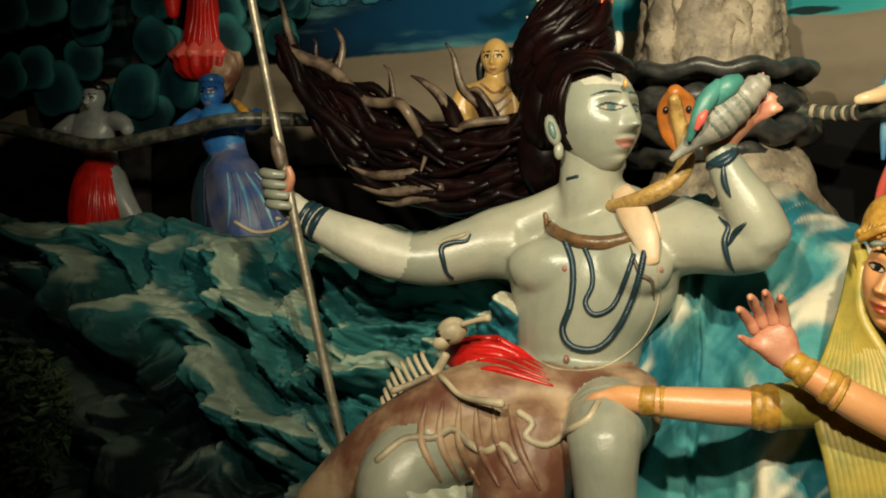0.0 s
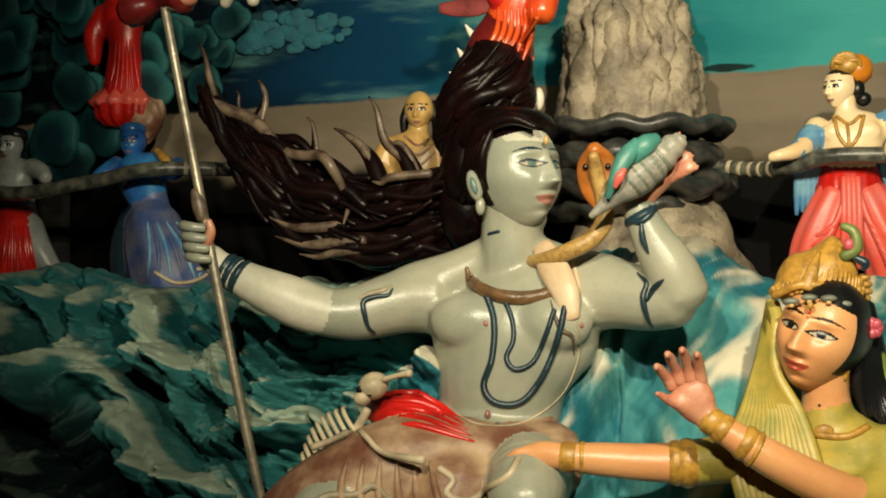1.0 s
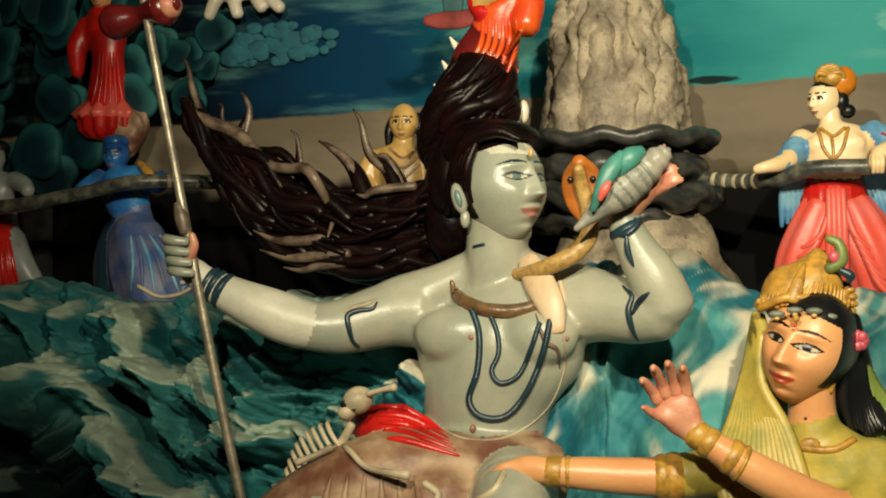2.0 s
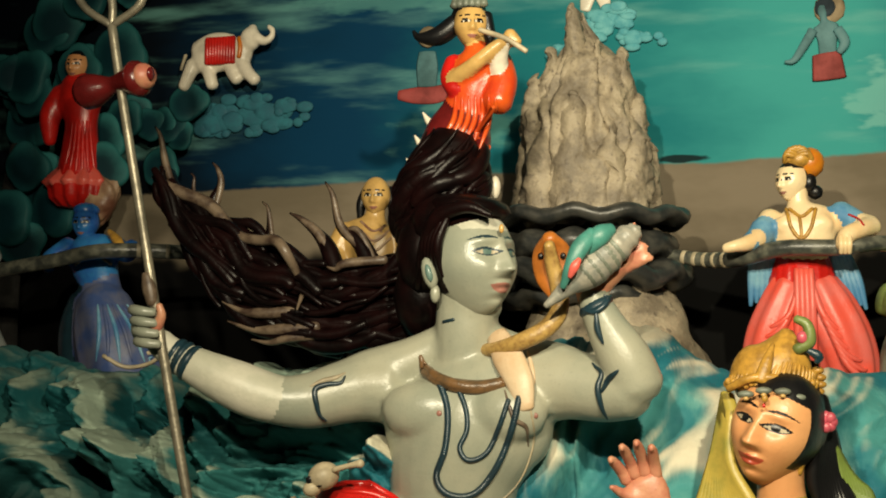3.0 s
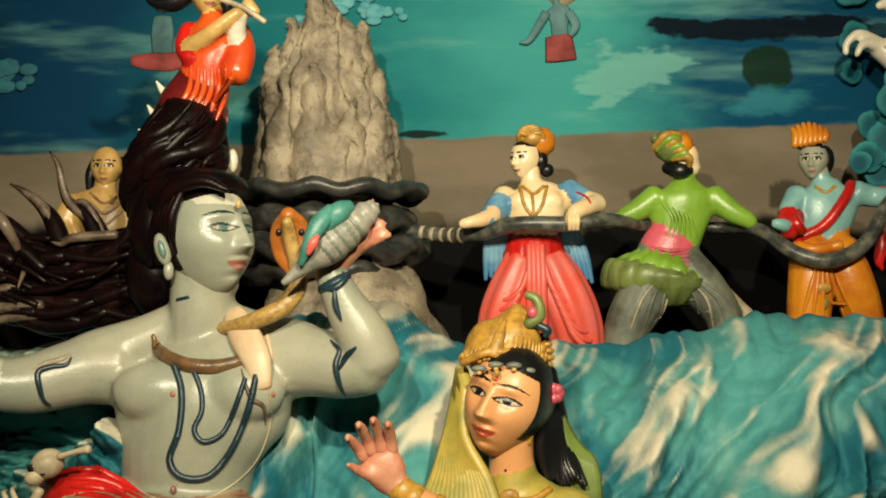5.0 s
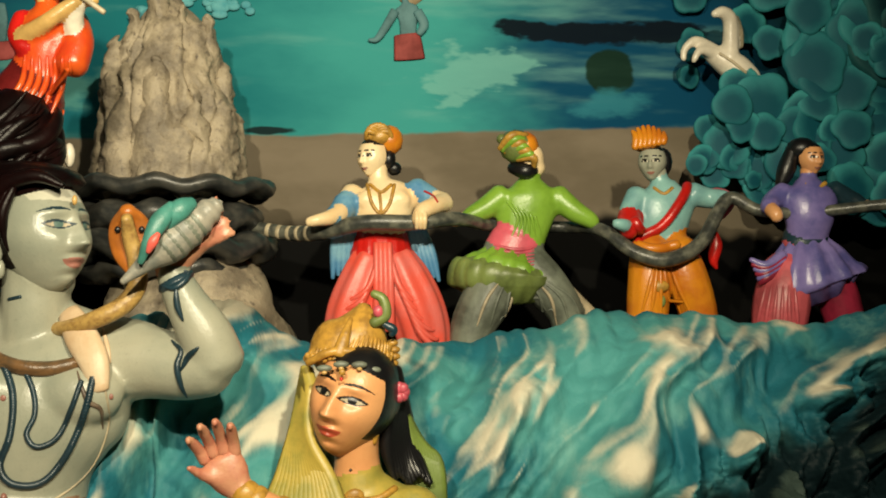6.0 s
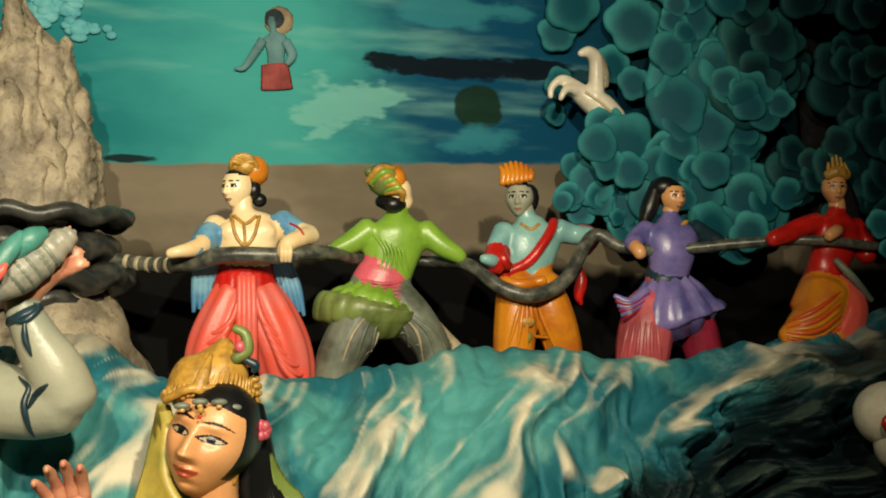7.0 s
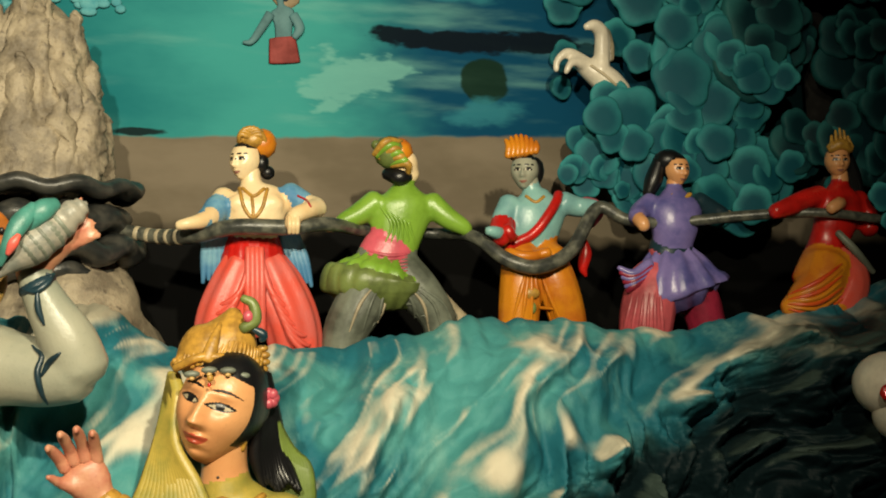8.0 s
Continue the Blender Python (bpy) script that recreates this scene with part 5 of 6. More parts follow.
def gold_man():
    st = Statue(3.9, 0.0075, 3)
    S = SKIN_CREAM
    head(st, S, 0.195, 2.095, -0.75, 0.056)
    st.limb(S, (0.21, 2.07, 0, 0.032), (0.21, 1.99, 0, 0.034))
    st.limb(S, (0.21, 2.0, 0, 0.05, 0.04), (0.225, 1.955, 0.01, 0.105, 0.06), (0.225, 1.9, 0.02, 0.095, 0.06), (0.22, 1.83, 0.01, 0.075, 0.055), (0.22, 1.79, 0, 0.08, 0.055), seg=20)
    st.lump(S, 0.18, 1.945, 0.055, 0.045, 0.02, 0.035).lump(S, 0.27, 1.945, 0.055, 0.045, 0.02, 0.035)
    st.limb(S, (0.13, 1.97, 0.0, 0.042), (0.095, 1.92, 0.04, 0.037), (0.075, 1.895, 0.09, 0.032))
    st.limb(S, (0.075, 1.895, 0.09, 0.03), (0.045, 1.88, 0.12, 0.025), (0.01, 1.872, 0.14, 0.02), (-0.02, 1.865, 0.14, 0.016))
    st.limb(PALE_BLUE, (0.105, 1.935, 0.03, 0.044), (0.085, 1.905, 0.06, 0.04), (0.06, 1.885, 0.1, 0.032))
    st.limb(S, (0.325, 1.97, 0.0, 0.044), (0.385, 1.95, 0.03, 0.037), (0.425, 1.935, 0.07, 0.034))
    st.limb(S, (0.425, 1.935, 0.07, 0.033), (0.385, 1.92, 0.13, 0.029), (0.345, 1.9, 0.16, 0.027), (0.33, 1.865, 0.17, 0.024))
    st.limb(PALE_BLUE, (0.33, 1.985, 0.0, 0.044), (0.36, 1.965, 0.015, 0.043), (0.385, 1.95, 0.03, 0.04))
    st.fuse()
    arm_b = [(0.325 + 0.012 * k, 1.875, 0.18) for k in range(3)]
    for x, z, f in arm_b:
        st.add(S, (x, z + 0.02, f, 0.009), (x, z - 0.005, f + 0.012, 0.009), (x, z - 0.03, f, 0.007), seg=7)
    # turban, bun, jewels
    st.bead(GOLD, 0.218, 2.16, -0.008, 0.053, 0.056, 0.04, (0, -22, 0)).bead(AMBER, 0.25, 2.15, -0.01, 0.046, 0.045, 0.052)
    for k in range(8):
        a = -1.3 + 0.37 * k
        st.add(GOLD, (0.168, 2.15, 0.02, 0.006), (0.21 + 0.03 * math.sin(a), 2.165 + 0.03 * math.cos(a), 0.04, 0.009), (0.262, 2.13, 0.01, 0.007), seg=7)
    st.bead(BLACK, 0.265, 2.055, -0.01, 0.025, 0.025, 0.024).bead(BLACK, 0.245, 2.085, 0.0, 0.025, 0.03, 0.035)
    for pts in (((0.175, 2.0), (0.19, 1.94), (0.22, 1.905), (0.25, 1.94), (0.265, 2.0)), ((0.185, 2.0), (0.22, 1.975), (0.255, 2.0))):
        st.line(GOLD, 0.006, *pts, lift=0.002)
    st.line(GOLD, 0.0055, (0.215, 1.975), (0.22, 1.93), (0.22, 1.86)).line(RED, 0.004, (0.365, 1.98), (0.395, 1.965), (0.41, 1.945))
    # skirt trousers with swagged folds, blue shawl ends
    dress(st, RED, [(0.22, 1.84, 0.0, 0.082, 0.06), (0.22, 1.79, 0.01, 0.098, 0.07), (0.22, 1.73, 0.02, 0.105, 0.07)], 18, 0.03)
    dress(st, CORAL, [(0.19, 1.75, 0.02, 0.07, 0.065), (0.165, 1.68, 0.03, 0.082, 0.07), (0.13, 1.58, 0.03, 0.088, 0.075), (0.11, 1.47, 0.02, 0.08, 0.07), (0.105, 1.36, 0.02, 0.06, 0.06)], 9, 0.05)
    dress(st, CORAL, [(0.26, 1.75, 0.02, 0.07, 0.065), (0.29, 1.68, 0.03, 0.088, 0.07), (0.335, 1.58, 0.03, 0.092, 0.075), (0.36, 1.48, 0.02, 0.085, 0.07), (0.36, 1.36, 0.02, 0.06, 0.06)], 9, 0.05)
    for k in range(6):
        st.add(CORAL, (0.205 - 0.004 * k, 1.76 - 0.01 * k, 0.085, 0.007), (0.175 - 0.012 * k, 1.66 - 0.028 * k, 0.105, 0.012), (0.12 - 0.012 * k, 1.62 - 0.03 * k, 0.095, 0.008), (0.08 - 0.004 * k, 1.63 - 0.03 * k, 0.06, 0.004), seg=7)
        st.add(CORAL, (0.245 + 0.004 * k, 1.76 - 0.01 * k, 0.085, 0.007), (0.275 + 0.012 * k, 1.66 - 0.028 * k, 0.105, 0.012), (0.33 + 0.014 * k, 1.61 - 0.03 * k, 0.095, 0.008), (0.385 + 0.006 * k, 1.62 - 0.03 * k, 0.06, 0.004), seg=7)
    for k in range(4):
        st.add(CORAL, (0.2 + 0.014 * k, 1.8, 0.08, 0.01), (0.2 + 0.015 * k, 1.68, 0.1, 0.013), (0.2 + 0.016 * k, 1.52, 0.09, 0.012), seg=7)
    for k in range(5):
        st.add(PALE_BLUE, (0.07 + 0.014 * k, 1.88, 0.03, 0.012), (0.065 + 0.016 * k, 1.78, 0.0, 0.016), (0.06 + 0.018 * k, 1.69 + 0.01 * (k % 2), -0.01, 0.007), seg=7)
        st.add(PALE_BLUE, (0.31 + 0.012 * k, 1.86, -0.02, 0.012), (0.335 + 0.014 * k, 1.77, -0.02, 0.016), (0.35 + 0.016 * k, 1.68 + 0.012 * (k % 2), -0.02, 0.007), seg=7)
    st.done("pulling_figure", "cream figure statue in coral trousers and gilt turban pulling the serpent", "statue", "figures pulling the serpent")


def green_man():
    st = Statue(3.9, 0.0075, 3)
    S = SKIN_CREAM
    st.lump(S, 0.725, 2.09, 0.0, 0.045, 0.05, 0.055).lump(S, 0.745, 2.06, 0.0, 0.03, 0.035, 0.03).limb(S, (0.72, 2.05, 0, 0.034), (0.72, 1.985, 0, 0.036))
    st.limb(LEAF, (0.72, 2.0, 0, 0.06, 0.045), (0.72, 1.96, 0.0, 0.105, 0.06), (0.705, 1.9, 0.0, 0.098, 0.06), (0.69, 1.83, 0, 0.085, 0.055), (0.68, 1.79, 0, 0.085, 0.055), seg=20)
    st.limb(LEAF, (0.63, 1.965, 0.0, 0.045), (0.575, 1.925, 0.0, 0.04), (0.515, 1.895, 0.01, 0.03))
    st.limb(S, (0.515, 1.895, 0.01, 0.022), (0.48, 1.882, 0.02, 0.022), (0.455, 1.875, 0.03, 0.018))
    st.limb(LEAF, (0.81, 1.965, 0.0, 0.044), (0.865, 1.915, 0.02, 0.038), (0.915, 1.885, 0.03, 0.03), (0.935, 1.87, 0.03, 0.024))
    st.limb(PINK, (0.68, 1.825, 0, 0.09, 0.06), (0.665, 1.78, 0.0, 0.1, 0.065), (0.65, 1.735, 0.0, 0.105, 0.07), seg=20)
    st.limb(GREY, (0.62, 1.73, 0.0, 0.08), (0.57, 1.62, 0.03, 0.085), (0.52, 1.52, 0.03, 0.075), (0.5, 1.36, 0.03, 0.06))
    st.limb(GREY, (0.71, 1.73, 0.0, 0.08), (0.78, 1.65, 0.02, 0.075), (0.84, 1.56, 0.02, 0.06), (0.87, 1.38, 0.0, 0.05))
    st.limb(BONE, (0.83, 1.66, -0.02, 0.03), (0.885, 1.6, -0.02, 0.032), (0.95, 1.54, -0.02, 0.028), (1.0, 1.47, -0.02, 0.026))
    st.limb(BONE, (0.52, 1.58, 0.05, 0.03), (0.49, 1.52, 0.05, 0.035), (0.53, 1.45, 0.05, 0.04))
    st.fuse()
    for k in range(6):
        st.line(LEAF, 0.006, (0.64 + 0.02 * k, 1.95 - 0.01 * k), (0.68 + 0.012 * k, 1.89), (0.66 + 0.02 * k, 1.83), taper=True)
        st.line(PINK, 0.007, (0.6, 1.8 - 0.012 * k), (0.67, 1.785 - 0.012 * k), (0.735, 1.79 - 0.011 * k), taper=True)
    for k in range(9):
        st.line(BONE if k % 3 == 0 else GREY, 0.006, (0.62 + 0.02 * k, 1.68), (0.575 + 0.036 * k, 1.62), (0.54 + 0.045 * k, 1.53), taper=True)
    # flared peplum
    rows = [(0.655, 1.75, 0.0, 0.11, 0.075), (0.65, 1.725, 0.0, 0.16, 0.1), (0.645, 1.7, 0.0, 0.195, 0.12), (0.645, 1.665, 0.0, 0.19, 0.11), (0.645, 1.65, 0.0, 0.16, 0.1)]
    dress(st, OLIVE, rows, 19, 0.06)
    dress(st, LEAF, [(0.655, 1.752, 0.005, 0.112, 0.078), (0.65, 1.73, 0.005, 0.15, 0.1), (0.648, 1.71, 0.0, 0.17, 0.11)], 15, 0.07)
    # wound turban
    st.bead(OLIVE, 0.675, 2.13, 0.01, 0.062, 0.06, 0.058, (0, 20, 0)).bead(AMBER, 0.705, 2.13, 0.0, 0.048, 0.062, 0.055).bead(OLIVE, 0.625, 2.155, 0.01, 0.018, 0.018, 0.018)
    for k in range(7):
        a = 0.35 * k
        st.add(LEAF if k % 2 else GOLD, (0.615 + 0.01 * k, 2.12 - 0.006 * k, 0.03, 0.01), (0.65 + 0.012 * k, 2.16 - 0.012 * k, 0.062, 0.014), (0.705 + 0.004 * k, 2.165 - 0.018 * k, 0.04, 0.009), seg=8)
    st.add(BLACK, (0.66, 2.06, 0.0, 0.02), (0.7, 2.045, 0.035, 0.028), (0.735, 2.05, 0.02, 0.018), seg=9)
    st.done("pulling_figure", "figure statue seen from behind in green tunic with pink sash", "statue", "figures pulling the serpent")


def blue_man():
    st = Statue(3.9, 0.0075, 3)
    head(st, SKIN_BLUE, 1.145, 2.085, -0.4, 0.054)
    st.limb(SKIN_BLUE, (1.16, 2.06, 0, 0.03), (1.175, 1.99, 0, 0.034))
    st.limb(TEALSKIN, (1.185, 2.0, 0, 0.055, 0.045), (1.185, 1.955, 0.0, 0.105, 0.06), (1.175, 1.89, 0.01, 0.095, 0.06), (1.165, 1.82, 0, 0.085, 0.055), (1.165, 1.76, 0, 0.085, 0.055), seg=20)
    st.limb(TEALSKIN, (1.095, 1.97, 0.0, 0.042), (1.06, 1.91, 0.02, 0.038), (1.045, 1.87, 0.05, 0.034))
    st.limb(RED, (1.055, 1.89, 0.03, 0.042), (1.045, 1.86, 0.06, 0.04), (1.035, 1.84, 0.1, 0.03))
    st.limb(TEALSKIN, (1.04, 1.85, 0.08, 0.025), (1.01, 1.86, 0.12, 0.022), (0.98, 1.865, 0.13, 0.016))
    st.limb(TEALSKIN, (1.28, 1.975, 0.0, 0.042), (1.34, 1.96, 0.0, 0.036), (1.385, 1.955, 0.04, 0.03))
    st.limb(PINK, (1.36, 1.965, -0.01, 0.036), (1.4, 1.95, 0.0, 0.035), (1.38, 1.9, 0.0, 0.02))
    st.limb(AMBER, (1.13, 1.79, 0.02, 0.07), (1.12, 1.68, 0.04, 0.075), (1.11, 1.55, 0.04, 0.07), (1.11, 1.36, 0.04, 0.06))
    st.limb(AMBER, (1.21, 1.79, 0.02, 0.07), (1.25, 1.68, 0.04, 0.072), (1.29, 1.56, 0.03, 0.065), (1.32, 1.36, 0.02, 0.055))
    st.fuse()
    st.line(RED, 0.018, (1.27, 2.0), (1.235, 1.94), (1.18, 1.87), (1.1, 1.82), lift=0.004, seg=8).line(RED, 0.02, (1.08, 1.88), (1.1, 1.84), (1.09, 1.79), lift=0.004)
    st.line(AMBER, 0.018, (1.09, 1.80), (1.15, 1.785), (1.23, 1.80), lift=0.006, seg=8)
    for k in range(6):
        st.line(AMBER, 0.008, (1.15 + 0.01 * k, 1.74), (1.13 + 0.02 * k, 1.66), (1.1 + 0.035 * k, 1.56), taper=True)
    st.line(GOLD, 0.006, (1.15, 1.995), (1.185, 1.975), (1.215, 1.995)).dot(GOLD, 1.17, 1.66, 0.03, 0.02, 0.008).dot(OLIVE, 1.175, 1.61, 0.012, 0.02, 0.006)
    for k in range(7):
        st.add(AMBER, (1.075 + 0.016 * k, 2.125 + 0.003 * k, 0.04, 0.013), (1.08 + 0.016 * k, 2.16, 0.035, 0.014), (1.072 + 0.018 * k, 2.185 + 0.018 * math.sin(k * 0.55), 0.02, 0.007), seg=7)
    st.bead(AMBER, 1.125, 2.145, 0.0, 0.052, 0.05, 0.032).bead(BLACK, 1.19, 2.085, -0.02, 0.03, 0.04, 0.05)
    st.add(RED, (1.36, 1.85, 0.0, 0.008), (1.365, 1.8, 0.0, 0.022), (1.355, 1.75, 0.0, 0.018), (1.365, 1.72, 0.0, 0.006), seg=10)
    st.done("pulling_figure", "pale blue figure statue with red sash and amber trousers", "statue", "figures pulling the serpent")


def lilac_woman():
    st = Statue(3.8, 0.0075, 3)
    head(st, SKIN_TAN, 1.66, 2.09, 0.25, 0.048)
    st.limb(SKIN_TAN, (1.655, 2.05, 0, 0.028), (1.65, 1.99, 0, 0.03))
    st.limb(LILAC, (1.65, 2.0, 0, 0.05, 0.045), (1.65, 1.955, 0.01, 0.095, 0.06), (1.645, 1.89, 0.02, 0.085, 0.065), (1.64, 1.82, 0.01, 0.068, 0.055), seg=20)
    st.limb(LILAC, (1.57, 1.97, 0.0, 0.04), (1.52, 1.94, 0.02, 0.034), (1.49, 1.915, 0.06, 0.03))
    st.limb(SKIN_TAN, (1.49, 1.915, 0.06, 0.024), (1.495, 1.895, 0.1, 0.024), (1.5, 1.875, 0.11, 0.02))
    st.limb(NAVY, (1.735, 1.975, 0.0, 0.042), (1.79, 1.95, 0.0, 0.036), (1.825, 1.935, 0.01, 0.03))
    st.limb(SKIN_TAN, (1.825, 1.935, 0.01, 0.02), (1.85, 1.925, 0.03, 0.02))
    st.limb(NAVY, (1.64, 1.84, 0.0, 0.075, 0.06), (1.64, 1.79, 0.0, 0.082, 0.065), seg=18)
    st.limb(CORALPINK, (1.58, 1.72, 0.0, 0.085), (1.545, 1.6, 0.02, 0.095), (1.53, 1.48, 0.02, 0.085), (1.52, 1.36, 0.02, 0.07))
    st.limb(PINKDEEP, (1.7, 1.72, 0.0, 0.08), (1.755, 1.6, 0.0, 0.07), (1.78, 1.48, 0.0, 0.06), (1.78, 1.36, 0.0, 0.05))
    st.fuse()
    for k in range(6):
        st.line(CORALPINK, 0.008, (1.5 + 0.02 * k, 1.66), (1.48 + 0.025 * k, 1.58), (1.46 + 0.03 * k, 1.5), taper=True)
    dress(st, LILAC, [(1.64, 1.8, 0.0, 0.085, 0.065), (1.645, 1.76, 0.0, 0.125, 0.09), (1.65, 1.71, 0.0, 0.165, 0.11), (1.66, 1.665, 0.0, 0.185, 0.12), (1.665, 1.65, 0.0, 0.16, 0.1)], 12, 0.08)
    for k in range(6):
        st.add(PINKDEEP if k % 2 else LILAC, (1.54, 1.76 - 0.008 * k, 0.05, 0.02), (1.48, 1.725 - 0.008 * k, 0.06, 0.016), (1.43 + 0.006 * k, 1.745 - 0.016 * k, 0.05, 0.008), seg=8)
    st.bead(BLACK, 1.64, 2.12, -0.02, 0.055, 0.05, 0.042).add(BLACK, (1.61, 2.12, -0.02, 0.026), (1.585, 2.05, -0.02, 0.032), (1.565, 2.0, -0.02, 0.02), seg=10).add(GOLD, (1.625, 1.995, 0.04, 0.008), (1.66, 1.98, 0.05, 0.01), (1.695, 2.0, 0.04, 0.008), seg=8)
    st.done("pulling_figure", "figure statue in lilac tunic and pink trousers with dark hair", "statue", "figures pulling the serpent")


def red_woman():
    st = Statue(3.6, 0.0075, 3)
    head(st, SKIN_TAN, 2.155, 2.11, -0.2, 0.046)
    st.limb(SKIN_TAN, (2.165, 2.07, 0, 0.027), (2.165, 2.01, 0, 0.032))
    st.limb(RED, (2.16, 2.01, 0, 0.045, 0.04), (2.155, 1.965, 0.01, 0.085, 0.055), (2.14, 1.9, 0.01, 0.075, 0.055), (2.125, 1.84, 0.0, 0.068, 0.055), (2.11, 1.77, 0.0, 0.085, 0.07), (2.07, 1.68, 0.02, 0.1, 0.07), seg=20)
    st.limb(RED, (2.09, 1.985, 0.0, 0.04), (2.02, 1.97, 0.03, 0.035), (1.95, 1.945, 0.05, 0.032), (1.89, 1.925, 0.06, 0.026))
    st.limb(SKIN_TAN, (2.14, 1.96, 0.05, 0.02), (2.1, 1.95, 0.09, 0.022), (2.07, 1.935, 0.1, 0.02))
    st.limb(RED, (2.22, 1.98, 0.0, 0.04), (2.26, 1.92, 0.02, 0.035), (2.24, 1.87, 0.05, 0.03))
    st.limb(AMBER, (2.1, 1.75, 0.02, 0.085), (2.05, 1.68, 0.05, 0.075), (1.98, 1.63, 0.06, 0.055), (1.93, 1.61, 0.06, 0.03))
    st.limb(CORAL, (2.14, 1.76, 0.0, 0.085), (2.17, 1.7, 0.02, 0.08), (2.13, 1.62, 0.02, 0.08), (2.05, 1.6, 0.02, 0.05))
    st.limb(AMBER, (2.17, 1.65, 0.03, 0.06), (2.1, 1.6, 0.05, 0.05), (2.0, 1.58, 0.05, 0.03))
    st.fuse()
    for k in range(7):
        st.line(AMBER if k % 2 else ORANGE, 0.008, (2.17, 1.76 - 0.02 * k), (2.08, 1.7 - 0.018 * k), (1.97, 1.655 - 0.008 * k), taper=True)
    st.add(GOLD, (2.12, 2.145, 0.02, 0.018), (2.155, 2.16, 0.03, 0.02), (2.19, 2.145, 0.02, 0.018), seg=9)
    for k in range(5):
        st.add(GOLD, (2.12 + 0.018 * k, 2.15, 0.03, 0.01), (2.125 + 0.015 * k, 2.19 + 0.025 * math.sin(math.pi * k / 4), 0.02, 0.004), seg=7)
    for k in range(6):
        st.add(BLACK, (2.17 + 0.006 * k, 2.14, -0.02, 0.02), (2.2 + 0.008 * k, 2.06, -0.03, 0.022), (2.21 + 0.012 * k, 1.96, -0.03, 0.012), seg=7)
    st.add(GREY, (2.12, 1.86, 0.06, 0.012), (2.17, 1.8, 0.08, 0.014), (2.24, 1.73, 0.07, 0.01), seg=8)
    st.done("pulling_figure", "figure statue in red bodice and amber skirt with small crown", "statue", "figures pulling the serpent")


TEALSKIN = paint("pale_teal_enamel", (0.22, 0.42, 0.4), 0.28, 0.25, (0.14, 0.3, 0.32))
CORALPINK = paint("salmon_pink_enamel", (0.55, 0.1, 0.12), 0.3, 0.3)
PINKDEEP = paint("deep_pink_enamel", (0.3, 0.02, 0.05), 0.3, 0.3)
gold_man()
green_man()
blue_man()
lilac_woman()
red_woman()


def flute_woman():
    st = Statue(3.34, 0.0075, 3)
    S = SKIN_GOLD
    head(st, S, -0.745, 2.515, 0.3, 0.058)
    st.limb(S, (-0.735, 2.48, 0, 0.03), (-0.725, 2.41, 0.01, 0.036))
    st.limb(ORANGE, (-0.725, 2.42, 0, 0.05, 0.045), (-0.725, 2.37, 0.01, 0.082, 0.055), (-0.735, 2.31, 0.01, 0.072, 0.055), (-0.755, 2.25, 0.0, 0.08, 0.06), (-0.775, 2.2, 0.0, 0.095, 0.08), seg=20)
    st.limb(MAROON, (-0.775, 2.2, 0.0, 0.098, 0.085), (-0.8, 2.12, 0.0, 0.11, 0.09), (-0.82, 2.06, 0.0, 0.12, 0.09), seg=20)
    st.limb(RED, (-0.79, 2.4, 0.0, 0.036), (-0.8, 2.35, 0.02, 0.034), (-0.78, 2.31, 0.04, 0.03))
    st.limb(S, (-0.785, 2.34, 0.04, 0.028), (-0.72, 2.37, 0.08, 0.024), (-0.665, 2.41, 0.09, 0.02), (-0.635, 2.43, 0.09, 0.018))
    st.limb(ORANGE, (-0.66, 2.4, 0.0, 0.04), (-0.64, 2.33, 0.03, 0.042), (-0.655, 2.26, 0.05, 0.045))
    st.limb(WHITE, (-0.65, 2.36, 0.05, 0.026), (-0.64, 2.41, 0.07, 0.024), (-0.62, 2.44, 0.08, 0.018))
    st.limb(S, (-0.615, 2.46, 0.08, 0.02), (-0.59, 2.43, 0.08, 0.018))
    st.fuse()
    for k in range(7):
        st.line(ORANGE, 0.009, (-0.79 + 0.02 * k, 2.3), (-0.8 + 0.022 * k, 2.22), (-0.87 + 0.03 * k, 2.13), taper=True)
    st.bead(BLACK, -0.755, 2.545, -0.02, 0.056, 0.055, 0.052).add(BLACK, (-0.79, 2.53, -0.02, 0.03), (-0.85, 2.49, -0.02, 0.03), (-0.91, 2.49, -0.02, 0.014), (-0.93, 2.51, -0.02, 0.005), seg=9).add(BLACK, (-0.7, 2.54, 0, 0.02), (-0.69, 2.48, 0, 0.02), (-0.685, 2.44, 0, 0.008), seg=8)
    for k in range(6):
        st.add(GREY, (-0.79 + 0.018 * k, 2.565, 0.03, 0.014), (-0.788 + 0.017 * k, 2.6 + 0.03 * math.sin(math.pi * k / 5), 0.02, 0.007), seg=7)
    st.add(BONE, (-0.70, 2.475, 0.08, 0.008), (-0.62, 2.44, 0.1, 0.008), (-0.56, 2.40, 0.1, 0.008), seg=7)
    for k in range(4):
        st.add(WHITE, (-0.86 - 0.02 * k, 2.21 - 0.07 * k, -0.02, 0.008), (-0.88 - 0.025 * k, 2.23 - 0.07 * k, -0.03, 0.012), (-0.9 - 0.025 * k, 2.26 - 0.07 * k, -0.03, 0.003), seg=7)
    st.bead(WHITE, -0.665, 2.02, 0.02, 0.016, 0.015, 0.035)
    st.done("flute_statue", "small orange-robed flute player statue rising from dark hair")


